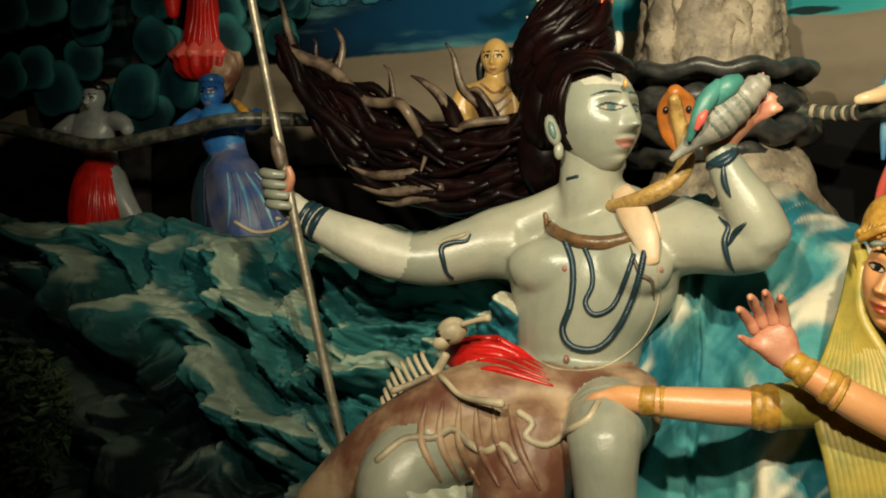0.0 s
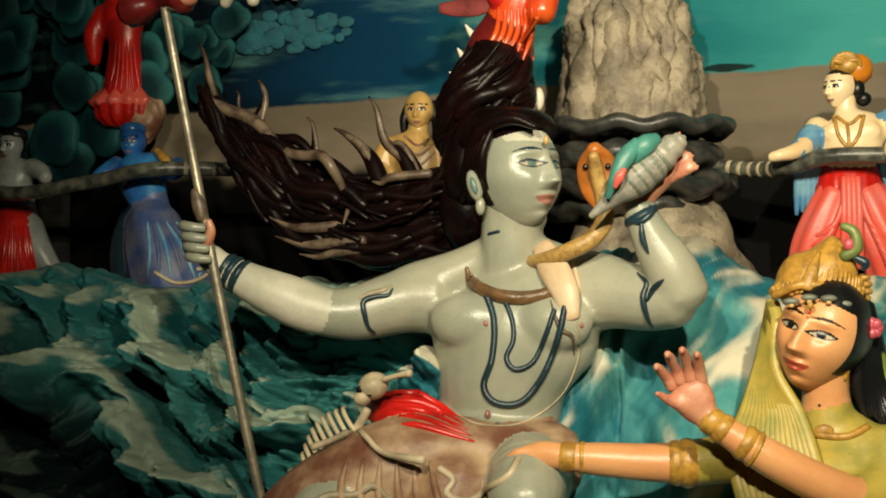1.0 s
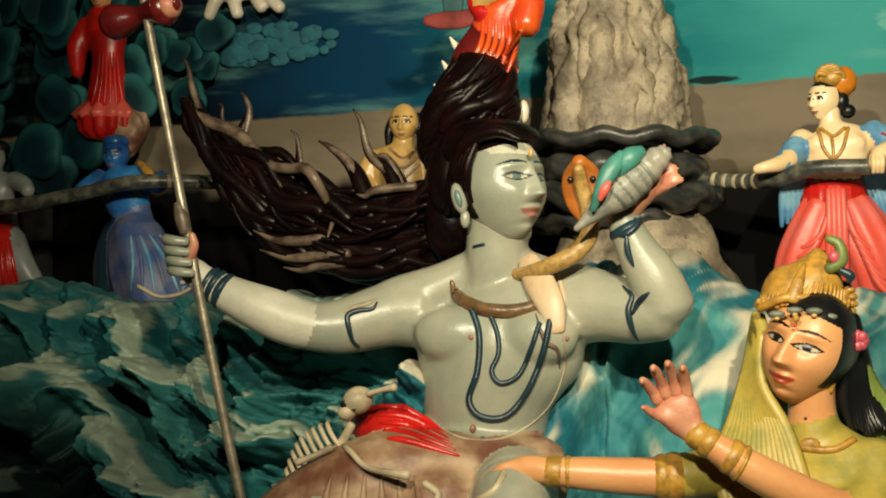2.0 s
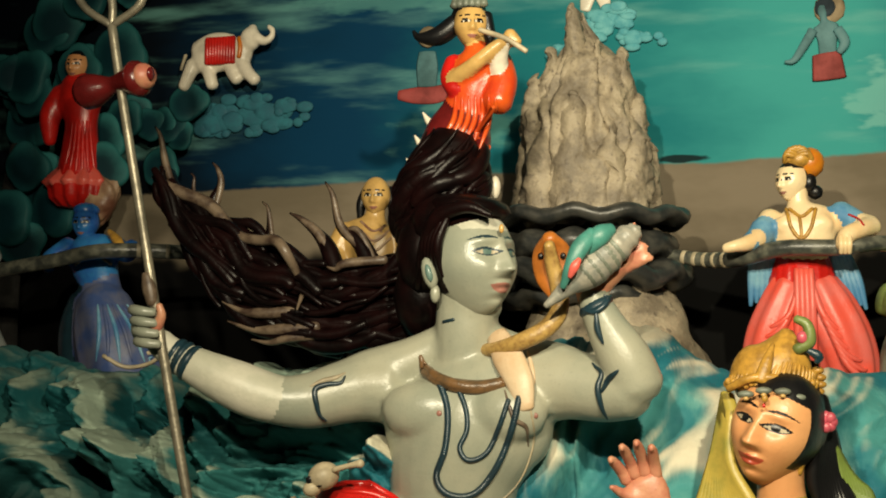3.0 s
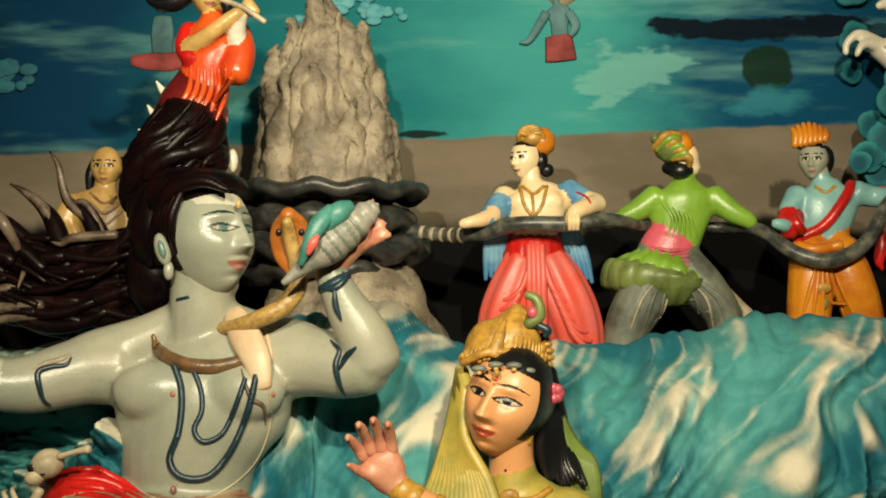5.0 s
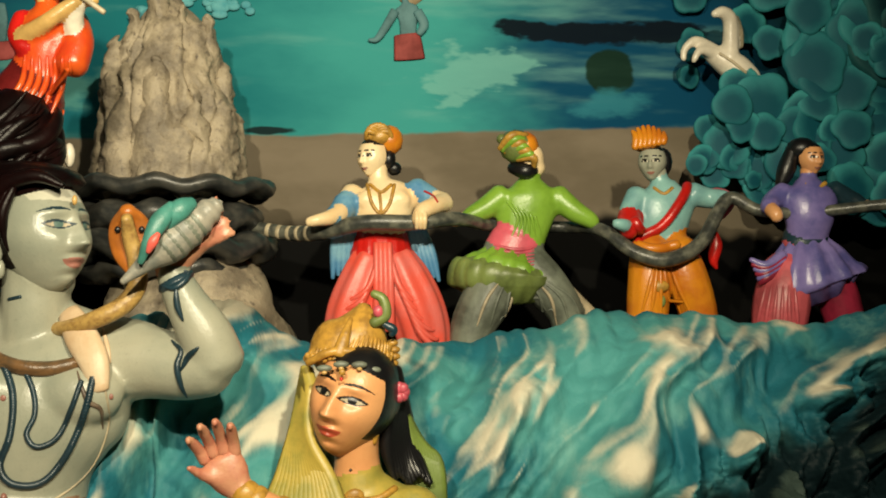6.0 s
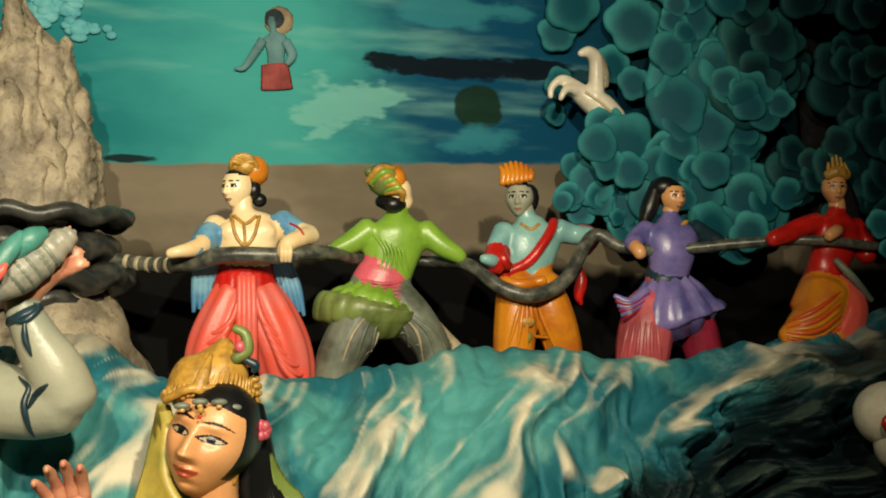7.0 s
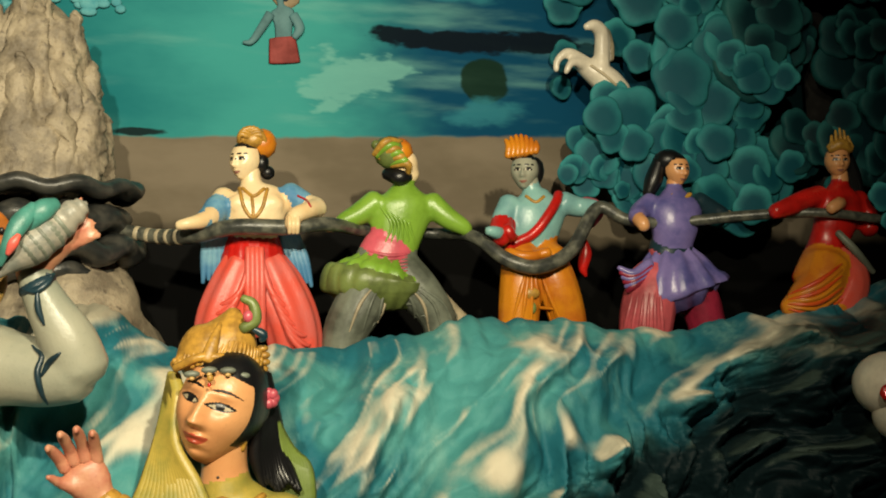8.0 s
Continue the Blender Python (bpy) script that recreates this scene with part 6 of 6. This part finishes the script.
def gold_bust():
    st = Statue(3.9, 0.0075, 3)
    S = SKIN_GOLD
    head(st, S, -1.215, 2.075, 0.1, 0.058, 0.0, S)
    st.limb(S, (-1.215, 2.03, 0, 0.034), (-1.22, 1.98, 0, 0.036))
    st.limb(S, (-1.22, 1.985, 0, 0.05, 0.045), (-1.23, 1.94, 0, 0.115, 0.06), (-1.22, 1.86, 0.01, 0.1, 0.06), (-1.22, 1.78, 0, 0.09, 0.06), (-1.22, 1.37, 0, 0.1, 0.07), seg=20)
    st.limb(S, (-1.32, 1.955, 0, 0.044), (-1.35, 1.88, 0.02, 0.04), (-1.33, 1.82, 0.05, 0.034))
    st.limb(S, (-1.12, 1.955, 0, 0.042), (-1.09, 1.88, 0.02, 0.038), (-1.1, 1.82, 0.05, 0.032))
    st.fuse()
    st.line(BLACK, 0.006, (-1.25, 2.045), (-1.23, 2.055), (-1.21, 2.05), (-1.19, 2.055), (-1.17, 2.045), taper=True)
    st.add(BLACK, (-1.26, 2.1, -0.03, 0.018), (-1.275, 2.05, -0.02, 0.02), (-1.28, 2.0, -0.02, 0.012), seg=8).add(BLACK, (-1.17, 2.1, -0.03, 0.018), (-1.16, 2.05, -0.02, 0.02), (-1.16, 2.0, -0.02, 0.012), seg=8)
    for k in range(3):
        st.line(HIDE, 0.005, (-1.27, 1.985 - 0.03 * k), (-1.22, 1.95 - 0.035 * k), (-1.16, 1.985 - 0.03 * k))
    st.done("ochre_figure", "ochre bald figure statue with moustache behind the hair")


def shaded_blue():
    st = Statue(3.9, 0.009, 3)
    head(st, BLUE, -2.36, 2.0, 0.1, 0.055)
    st.limb(BLUE, (-2.36, 1.96, 0, 0.032), (-2.34, 1.9, 0, 0.04))
    st.limb(BLUE, (-2.33, 1.92, 0, 0.09, 0.055), (-2.32, 1.86, 0.01, 0.1, 0.06), (-2.3, 1.78, 0, 0.08, 0.06), (-2.28, 1.7, 0, 0.085, 0.06), seg=20)
    st.limb(BLUE, (-2.42, 1.91, 0, 0.042), (-2.48, 1.86, 0.04, 0.034), (-2.45, 1.83, 0.1, 0.028))
    st.limb(BLUE, (-2.24, 1.91, 0, 0.042), (-2.17, 1.88, 0.03, 0.036), (-2.12, 1.9, 0.08, 0.03))
    st.limb(NAVY_CLOTH, (-2.27, 1.7, 0.02, 0.1), (-2.23, 1.6, 0.04, 0.13), (-2.18, 1.48, 0.03, 0.16), (-2.16, 1.36, 0.0, 0.15))
    st.limb(NAVY, (-2.33, 1.7, 0.0, 0.08), (-2.36, 1.58, 0.02, 0.08), (-2.37, 1.4, 0.0, 0.07))
    st.fuse()
    for k in range(7):
        st.line(NAVY_CLOTH if k % 2 else PALE_BLUE, 0.009, (-2.3 + 0.02 * k, 1.69), (-2.29 + 0.035 * k, 1.59), (-2.3 + 0.05 * k, 1.48), taper=True)
    st.line(BONE, 0.008, (-2.27, 1.50), (-2.18, 1.46), (-2.08, 1.475), (-2.02, 1.52)).line(BONE, 0.006, (-2.4, 1.84), (-2.33, 1.88), (-2.25, 1.84))
    st.bead(BLUE, -2.36, 2.045, 0.0, 0.05, 0.05, 0.03).add(GOLD, (-2.25, 1.96, 0.02, 0.012), (-2.19, 1.92, 0.06, 0.02), (-2.15, 1.88, 0.08, 0.01), seg=8)
    st.done("pulling_figure", "bright blue figure statue with lilac skirt in shade", "statue", "figures pulling the serpent")


def shaded_white():
    st = Statue(3.9, 0.009, 3)
    S = GREYSKIN
    head(st, S, -2.9, 2.0, -0.1, 0.052)
    st.limb(S, (-2.9, 1.96, 0, 0.03), (-2.9, 1.9, 0, 0.036))
    st.limb(S, (-2.9, 1.92, 0, 0.1, 0.055), (-2.9, 1.85, 0.01, 0.095, 0.06), (-2.88, 1.77, 0, 0.075, 0.055), (-2.87, 1.7, 0, 0.08, 0.06), seg=20)
    st.limb(S, (-2.99, 1.91, 0, 0.04), (-3.05, 1.86, 0.04, 0.034), (-3.0, 1.84, 0.1, 0.026))
    st.limb(S, (-2.81, 1.91, 0, 0.04), (-2.74, 1.89, 0.04, 0.034), (-2.69, 1.86, 0.08, 0.026))
    st.limb(S, (-2.83, 1.68, 0, 0.06), (-2.76, 1.58, 0.02, 0.05), (-2.69, 1.46, 0.0, 0.04))
    st.limb(RED, (-2.88, 1.7, 0.02, 0.085), (-2.88, 1.6, 0.03, 0.11), (-2.88, 1.5, 0.02, 0.12), (-2.88, 1.38, 0.0, 0.1))
    st.fuse()
    for k in range(6):
        st.line(RED, 0.009, (-2.93 + 0.02 * k, 1.68), (-2.94 + 0.025 * k, 1.58), (-2.96 + 0.035 * k, 1.48), taper=True)
    st.bead(BLACK, -2.9, 2.04, -0.02, 0.05, 0.05, 0.035)
    st.done("pulling_figure", "pale grey figure statue with red skirt in deep shade", "statue", "figures pulling the serpent")


def red_statue():
    st = Statue(4.2, 0.009, 3)
    head(st, SKIN_TAN, -2.6, 2.68, 0.0, 0.055)
    st.limb(RED, (-2.6, 2.62, 0, 0.07, 0.05), (-2.59, 2.53, 0.0, 0.1, 0.06), (-2.58, 2.45, 0.0, 0.07, 0.055), (-2.58, 2.36, 0.0, 0.075, 0.06), (-2.58, 2.22, 0.0, 0.1, 0.08), seg=20)
    st.limb(RED, (-2.67, 2.57, 0, 0.045), (-2.71, 2.47, 0.02, 0.045), (-2.71, 2.36, 0.02, 0.025))
    st.fuse()
    for k in range(6):
        st.line(RED, 0.01, (-2.62 + 0.016 * k, 2.45), (-2.63 + 0.02 * k, 2.34), (-2.66 + 0.03 * k, 2.23), taper=True)
    dress(st, CORAL, [(-2.58, 2.225, 0, 0.12, 0.08), (-2.58, 2.195, 0, 0.15, 0.1)], 12, 0.12)
    dress(st, RED, [(-2.58, 2.19, 0, 0.13, 0.09), (-2.58, 2.13, 0, 0.12, 0.08)], 12, 0.1)
    dress(st, HIDE, [(-2.53, 2.14, 0, 0.13, 0.05), (-2.45, 2.1, 0.0, 0.1, 0.05)], 8, 0.1)
    st.done("red_statue", "glossy red robed statue on a scalloped red base")


GREYSKIN = paint("pale_grey_enamel", (0.3, 0.33, 0.32), 0.28, 0.25)
flute_woman()
gold_bust()
shaded_blue()
shaded_white()
red_statue()


# ---- animals and clouds of the painted sky ----
def elephant():
    st = Statue(4.36, 0.008, 3)
    st.limb(WHITE, (-2.14, 2.72, 0, 0.075, 0.04), (-2.06, 2.745, 0, 0.085, 0.045), (-1.97, 2.74, 0, 0.072, 0.04), (-1.93, 2.76, 0, 0.05, 0.035))
    st.lump(WHITE, -1.905, 2.79, 0.01, 0.045, 0.035, 0.05).limb(WHITE, (-1.875, 2.79, 0.02, 0.025), (-1.84, 2.775, 0.02, 0.018), (-1.81, 2.79, 0.02, 0.014), (-1.805, 2.82, 0.02, 0.012), (-1.825, 2.835, 0.02, 0.01))
    st.lump(WHITE, -1.9, 2.835, 0.0, 0.02, 0.02, 0.02)
    for x0, x1, z1 in ((-2.16, -2.2, 2.6), (-2.1, -2.07, 2.6), (-2.0, -1.96, 2.62), (-1.95, -1.88, 2.615)):
        st.limb(WHITE, (x0, 2.7, 0.0, 0.034), ((x0 + x1) / 2, 2.65, 0.01, 0.028), (x1, z1, 0.01, 0.026))
    st.fuse()
    for k in range(10):
        st.line(RED, 0.012, (-2.1 + 0.0125 * k, 2.8), (-2.1 + 0.0125 * k, 2.75), (-2.1 + 0.0125 * k, 2.7), lift=0.003, seg=8)
    st.line(AMBER, 0.01, (-1.96, 2.8), (-1.955, 2.76), (-1.96, 2.72), seg=8)
    st.add(BONE, (-2.2, 2.74, 0.0, 0.008), (-2.22, 2.68, 0.0, 0.006), seg=6)
    st.done("elephant_model", "small white elephant relief with a red saddle cloth", "elephant")


def horse():
    st = Statue(4.22, 0.008, 3)
    st.limb(WHITE, (1.62, 2.43, 0, 0.045), (1.56, 2.475, 0.0, 0.055), (1.5, 2.51, 0.0, 0.042), (1.45, 2.55, 0, 0.03))
    st.limb(WHITE, (1.46, 2.55, 0.0, 0.026), (1.4, 2.57, 0.02, 0.02), (1.36, 2.54, 0.02, 0.014), (1.355, 2.5, 0.02, 0.012))
    st.limb(WHITE, (1.46, 2.53, 0.02, 0.022), (1.41, 2.53, 0.04, 0.016), (1.385, 2.49, 0.04, 0.012))
    st.limb(WHITE, (1.53, 2.5, 0.02, 0.034), (1.535, 2.58, 0.02, 0.03), (1.53, 2.65, 0.03, 0.028), (1.5, 2.675, 0.04, 0.024), (1.46, 2.665, 0.05, 0.014))
    st.limb(WHITE, (1.62, 2.44, 0.0, 0.032), (1.66, 2.42, 0.0, 0.02), (1.68, 2.38, 0.0, 0.013))
    st.limb(BONE, (1.55, 2.66, 0.01, 0.024), (1.57, 2.6, 0.01, 0.02), (1.58, 2.55, 0.01, 0.01))
    st.fuse()
    st.line(BONE, 0.006, (1.6, 2.46), (1.55, 2.5), (1.5, 2.53))
    st.done("horse_model", "small white leaping horse relief on the cloud foliage", "horse")


elephant()
horse()


def cloud_bank(name, parent, cx, cz, y, wide, high, count, mat, seed, size):
    """A flat bank of overlapping rounded puffs, in low relief on the wall."""
    rnd = random.Random(seed)
    bm = bmesh.new()
    for k in range(count):
        a, d = rnd.uniform(0, 6.28), math.sqrt(rnd.random())
        r = rnd.uniform(0.55, 1.1) * size * (1.1 - 0.5 * d)
        ball(bm, (cx + math.cos(a) * d * wide, y - rnd.uniform(0, 0.012), cz + math.sin(a) * d * high), (r * rnd.uniform(0.9, 1.6), 0.008, r * 0.85), 0, (0, 0, 0), 2)
    return part(name, bm, mat, parent)


sky_cloud = tagged(new("cloud_relief"), "pale turquoise painted clouds in low relief on the wall", "cloud")
sky_cloud.location = (0, 4.44, 2.6)


def hung(ob, root):
    ob.matrix_parent_inverse = root.matrix_basis.inverted()
    return ob


for n, (cx, cz, wide, high, count, mat, size) in enumerate(((-0.46, 2.8, 0.09, 0.07, 26, CLOUD, 0.04), (-0.33, 2.72, 0.1, 0.03, 16, CLOUD, 0.03), (-0.63, 2.69, 0.07, 0.025, 12, CLOUD, 0.03), (-2.0, 2.49, 0.32, 0.08, 70, CLOUD_DARK, 0.05), (-2.16, 3.08, 0.14, 0.05, 24, CLOUD_DARK, 0.05))):
    hung(cloud_bank("cloud_puff", sky_cloud, cx, cz, 4.445, wide, high, count, mat, n + 3, size), sky_cloud)


def wall_motif(name, label, pieces, where):
    """A flat painted shape on the wall: rounded patches a few millimetres thick."""
    root = tagged(new(name), label, "wall painting")
    root.location = where
    for n, (title, mat, rows) in enumerate(pieces):
        y = 4.449 - 0.004 * n
        bm = bmesh.new()
        if len(rows) == 1:
            ball(bm, (rows[0][0], y, rows[0][1]), (rows[0][2], 0.008, rows[0][2]))
        else:
            loft(bm, [(x, y, z, r, 0.006) for x, z, r in rows], 0, 12, 5)
        hung(part(title, bm, mat, root), root)
    return root


MUTED = paint("muted_blue_mural_paint", (0.08, 0.2, 0.22), 0.6, 0.3)
MUTED_NAVY = paint("muted_navy_mural_paint", (0.02, 0.035, 0.05), 0.7, 0.3)
MUTED_RED = paint("muted_red_mural_paint", (0.32, 0.045, 0.04), 0.6, 0.3)
MUTED_CREAM = paint("muted_cream_mural_paint", (0.32, 0.24, 0.14), 0.6, 0.3)
wall_motif("painted_emblem", "painted pale figure shape with red cloth on the sky wall", (("halo", MUTED_CREAM, ((0.36, 2.8, 0.058),)), ("patch", MUTED_NAVY, ((0.345, 2.805, 0.04),)), ("patch", MUTED, ((0.333, 2.81, 0.012), (0.333, 2.79, 0.016), (0.34, 2.755, 0.014), (0.345, 2.73, 0.045), (0.35, 2.68, 0.034), (0.35, 2.61, 0.03))),
           ("patch", MUTED_RED, ((0.345, 2.63, 0.05), (0.35, 2.59, 0.055), (0.355, 2.535, 0.06))), ("patch", MUTED, ((0.3, 2.72, 0.018), (0.265, 2.66, 0.016), (0.23, 2.61, 0.012), (0.2, 2.605, 0.006))), ("patch", MUTED, ((0.385, 2.72, 0.018), (0.41, 2.67, 0.018), (0.39, 2.63, 0.012)))), (0.35, 4.44, 2.65))
wall_motif("painted_emblem", "painted white and orange shape above the pale cloud", (("patch", WHITE, ((-0.545, 2.85, 0.02), (-0.535, 2.9, 0.03), (-0.52, 2.95, 0.04))), ("patch", WHITE, ((-0.465, 2.86, 0.02), (-0.475, 2.9, 0.03), (-0.49, 2.95, 0.04))), ("patch", AMBER, ((-0.505, 2.94, 0.065), (-0.505, 2.98, 0.07), (-0.505, 3.05, 0.06))), ("patch", NAVY, ((-0.44, 2.9, 0.012), (-0.435, 2.96, 0.016), (-0.45, 3.0, 0.012)))), (-0.5, 4.44, 2.9))
wall_motif("painted_emblem", "painted orange boat shape with faint rider on the sky wall", (("patch", MUTED_RED, ((-1.3, 2.55, 0.02), (-1.22, 2.545, 0.035), (-1.12, 2.55, 0.035), (-1.03, 2.6, 0.015))), ("patch", MUTED, ((-1.18, 2.58, 0.04), (-1.18, 2.66, 0.045), (-1.18, 2.72, 0.035))), ("patch", MUTED_CREAM, ((-1.175, 2.78, 0.045),)), ("patch", MUTED_RED, ((-1.08, 2.6, 0.04), (-1.07, 2.64, 0.03)))), (-1.18, 4.44, 2.6))
def clump_mesh(name, seed, mat):
    """One scalloped, flattened foliage clump about one unit in radius."""
    rnd = random.Random(seed)
    bm = bmesh.new()
    lobes, phase = rnd.randint(3, 5), rnd.uniform(0, 6)
    seg, rings = 40, []
    top = bm.verts.new((0, -0.3, 0))
    for i in range(1, 9):
        b = i / 8
        ring = []
        for j in range(seg):
            a = 2 * math.pi * j / seg
            s = 0.88 + 0.15 * abs(math.sin(lobes * a / 2 + phase)) + 0.05 * math.sin(3 * a + phase)
            r = min(1.0, b * 1.2) if i < 8 else 0.93
            ring.append(bm.verts.new((math.cos(a) * s * r, -0.3 * math.sqrt(max(0.0, 1 - (b * 0.96) ** 3)) if i < 8 else 0.1, math.sin(a) * s * r)))
        rings.append(ring)
    for j in range(seg):
        bm.faces.new((top, rings[0][j], rings[0][(j + 1) % seg])).smooth = True
    for a, b in zip(rings, rings[1:]):
        for j in range(seg):
            bm.faces.new((a[j], b[j], b[(j + 1) % seg], a[(j + 1) % seg])).smooth = True
    bmesh.ops.recalc_face_normals(bm, faces=bm.faces)
    me = bpy.data.meshes.new(name)
    bm.to_mesh(me)
    bm.free()
    me.materials.append(mat)
    return me


def cloud_tree(label, spots, mats, seed, trunk):
    root = tagged(new("cloud_tree"), label, "tree")
    root.location = (*trunk[0][:3],)
    rnd = random.Random(seed)
    bm = bmesh.new()
    loft(bm, trunk, 0, 12, 6)
    hung(part("trunk", bm, EARTH, root), root)
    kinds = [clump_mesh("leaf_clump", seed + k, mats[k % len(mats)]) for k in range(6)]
    # far right clumps: the spotlight's fall-off put into a darker clump colour
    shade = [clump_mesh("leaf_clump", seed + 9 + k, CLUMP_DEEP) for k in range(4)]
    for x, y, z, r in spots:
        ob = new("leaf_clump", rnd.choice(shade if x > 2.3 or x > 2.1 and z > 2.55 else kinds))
        ob.parent = root
        ob.matrix_parent_inverse = root.matrix_basis.inverted()
        ob.matrix_basis = Matrix.LocRotScale((x, y, z), Euler((rnd.uniform(-0.2, 0.2), rnd.uniform(-0.8, 0.8), rnd.uniform(-0.25, 0.25))), Vector((r, r, r)))
    return root


rnd = random.Random(12)
spots = []
for k in range(46):
    # billowing heads: one broad clump ringed by smaller ones
    x, z = rnd.uniform(1.72, 2.75), rnd.uniform(2.04, 3.1)
    if x > 2.15 and z > 2.45 and k % 3:
        x, z = x - 0.6, z - 0.35
    if x < 1.9 and 2.36 < z < 2.84:
        x += 0.28
    y, r = 4.3 - 0.16 * max(0, x - 1.9) - 0.12 * rnd.random(), rnd.uniform(0.1, 0.165)
    spots.append((x, y, z, r))
    turn = rnd.uniform(0, 6.28)
    for j in range(rnd.randint(3, 5)):
        a = turn + j * 0.85
        spots.append((x + math.cos(a) * r * 0.8, y - 0.01 - 0.03 * rnd.random(), z + math.sin(a) * r * 0.75, r * rnd.uniform(0.45, 0.75)))
for k in range(40):
    a, d = rnd.uniform(0, 6.28), math.sqrt(rnd.random())
    spots.append((1.6 + 0.23 * d * math.cos(a), 4.28 - 0.06 * rnd.random(), 2.2 + 0.17 * d * math.sin(a), rnd.uniform(0.03, 0.065)))
spots += [(1.75, 4.2, 2.12, 0.09), (1.75, 4.36, 2.84, 0.12), (1.5, 4.4, 2.92, 0.12), (1.45, 4.42, 2.8, 0.08), (1.66, 4.38, 2.68, 0.08), (1.74, 4.34, 2.6, 0.07), (1.95, 4.14, 2.02, 0.1), (2.1, 4.1, 2.0, 0.08), (2.3, 3.85, 2.03, 0.06), (2.26, 3.5, 1.98, 0.05), (2.27, 3.42, 1.74, 0.05), (2.29, 3.5, 1.9, 0.04), (1.46, 4.42, 2.6, 0.07), (1.44, 4.42, 2.48, 0.05)]
cloud_tree("teal airbrushed plaster tree with rounded cloud-like foliage", spots, (CLUMP,), 30, [(2.6, 4.3, 1.36, 0.08, 0.06), (2.55, 4.3, 1.9, 0.07, 0.05), (2.5, 4.36, 2.8, 0.05, 0.04)])
spots = []
for k in range(48):
    spots.append((rnd.uniform(-3.7, -2.42), 4.34 - 0.16 * rnd.random(), rnd.uniform(1.95, 3.1), rnd.uniform(0.07, 0.13)))
for k in range(8):
    spots.append((rnd.uniform(-2.45, -2.15), 4.36, rnd.uniform(2.2, 2.75), rnd.uniform(0.06, 0.1)))
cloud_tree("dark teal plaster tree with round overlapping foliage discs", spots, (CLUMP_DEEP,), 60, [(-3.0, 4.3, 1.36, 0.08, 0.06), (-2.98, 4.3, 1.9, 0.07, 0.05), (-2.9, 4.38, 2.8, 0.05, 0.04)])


def glowing_skull():
    root = tagged(new("skull_ornament"), "white skull ornament with a glowing red eye on the rocks", "skull")
    root.location = (1.95, 2.98, 1.25)
    inv = root.matrix_basis.inverted()
    bm = bmesh.new()
    ball(bm, (1.93, 2.97, 1.40), (0.098, 0.1, 0.092), 0, (0, 0, 0), 3)
    ball(bm, (1.93, 2.94, 1.32), (0.06, 0.07, 0.07), 0, (0, 10, 0), 3)
    hung(part("cranium", bm, WHITE, root), root)
    bm = bmesh.new()
    loft(bm, [(1.89, 2.9, 1.27, 0.02, 0.02), (1.92, 2.86, 1.25, 0.024, 0.022), (1.97, 2.9, 1.265, 0.02, 0.02)], 0, 10, 5)
    hung(part("jaw", bm, WHITE, root), root)
    for x in (1.868, 1.945):
        bm = bmesh.new()
        ball(bm, (x, 2.88, 1.385), (0.024, 0.012, 0.024))
        socket = hung(part("eye_socket", bm, RED, root), root)
        bm = bmesh.new()
        ball(bm, (x, 2.868, 1.385), (0.012, 0.008, 0.012))
        hung(part("bulb", bm, glow, root, "glowing white bulb"), root)
    bm = bmesh.new()
    ball(bm, (1.935, 2.87, 1.34), (0.01, 0.008, 0.014))
    hung(part("nose_hole", bm, BLACK, root), root)


glowing_skull()


def shrub(x, y, z, r, count, seed):
    rnd = random.Random(seed)
    root = tagged(new("shrub"), "small dark green leafy shrub in front of the rocks", "shrub")
    root.location = (x, y, 0.0)
    bm = bmesh.new()
    loft(bm, [(x, y, 0.0, 0.02, 0.02), (x + 0.02, y, z * 0.5, 0.014, 0.014), (x, y, z, 0.006, 0.006)], 0, 8, 5)
    for k in range(14):
        a, h = rnd.uniform(0, 6.28), rnd.uniform(0.5, 1.0) * z
        loft(bm, [(x, y, h, 0.007, 0.007), (x + math.cos(a) * r * 0.5, y + math.sin(a) * r * 0.5, h + 0.06, 0.005, 0.005), (x + math.cos(a) * r, y + math.sin(a) * r, h + 0.1, 0.002, 0.002)], 0, 5, 3)
    hung(part("stem", bm, EARTH, root), root)
    bm = bmesh.new()
    for k in range(count):
        d = Vector((rnd.gauss(0, 1), rnd.gauss(0, 1), rnd.gauss(0, 1))).normalized() * rnd.random() ** 0.45
        c = Vector((x, y, z)) + Vector((d.x * r, d.y * r * 0.8, d.z * r))
        m = Matrix.Translation(c) @ Euler((rnd.uniform(0, 6), rnd.uniform(0, 6), rnd.uniform(0, 6))).to_matrix().to_4x4()
        w, h = rnd.uniform(0.006, 0.011), rnd.uniform(0.016, 0.03)
        vs = [bm.verts.new(m @ Vector(q)) for q in ((0, -h, 0), (w, 0, 0.003), (0, h, 0), (-w, 0, 0.003))]
        bm.faces.new(vs)
    tagged(hung(part("foliage", bm, SHRUB, root), root), "", "", "", "stuff")


shrub(-2.18, 2.45, 1.0, 0.24, 1800, 5)
shrub(-3.05, 3.2, 1.5, 0.12, 400, 6)
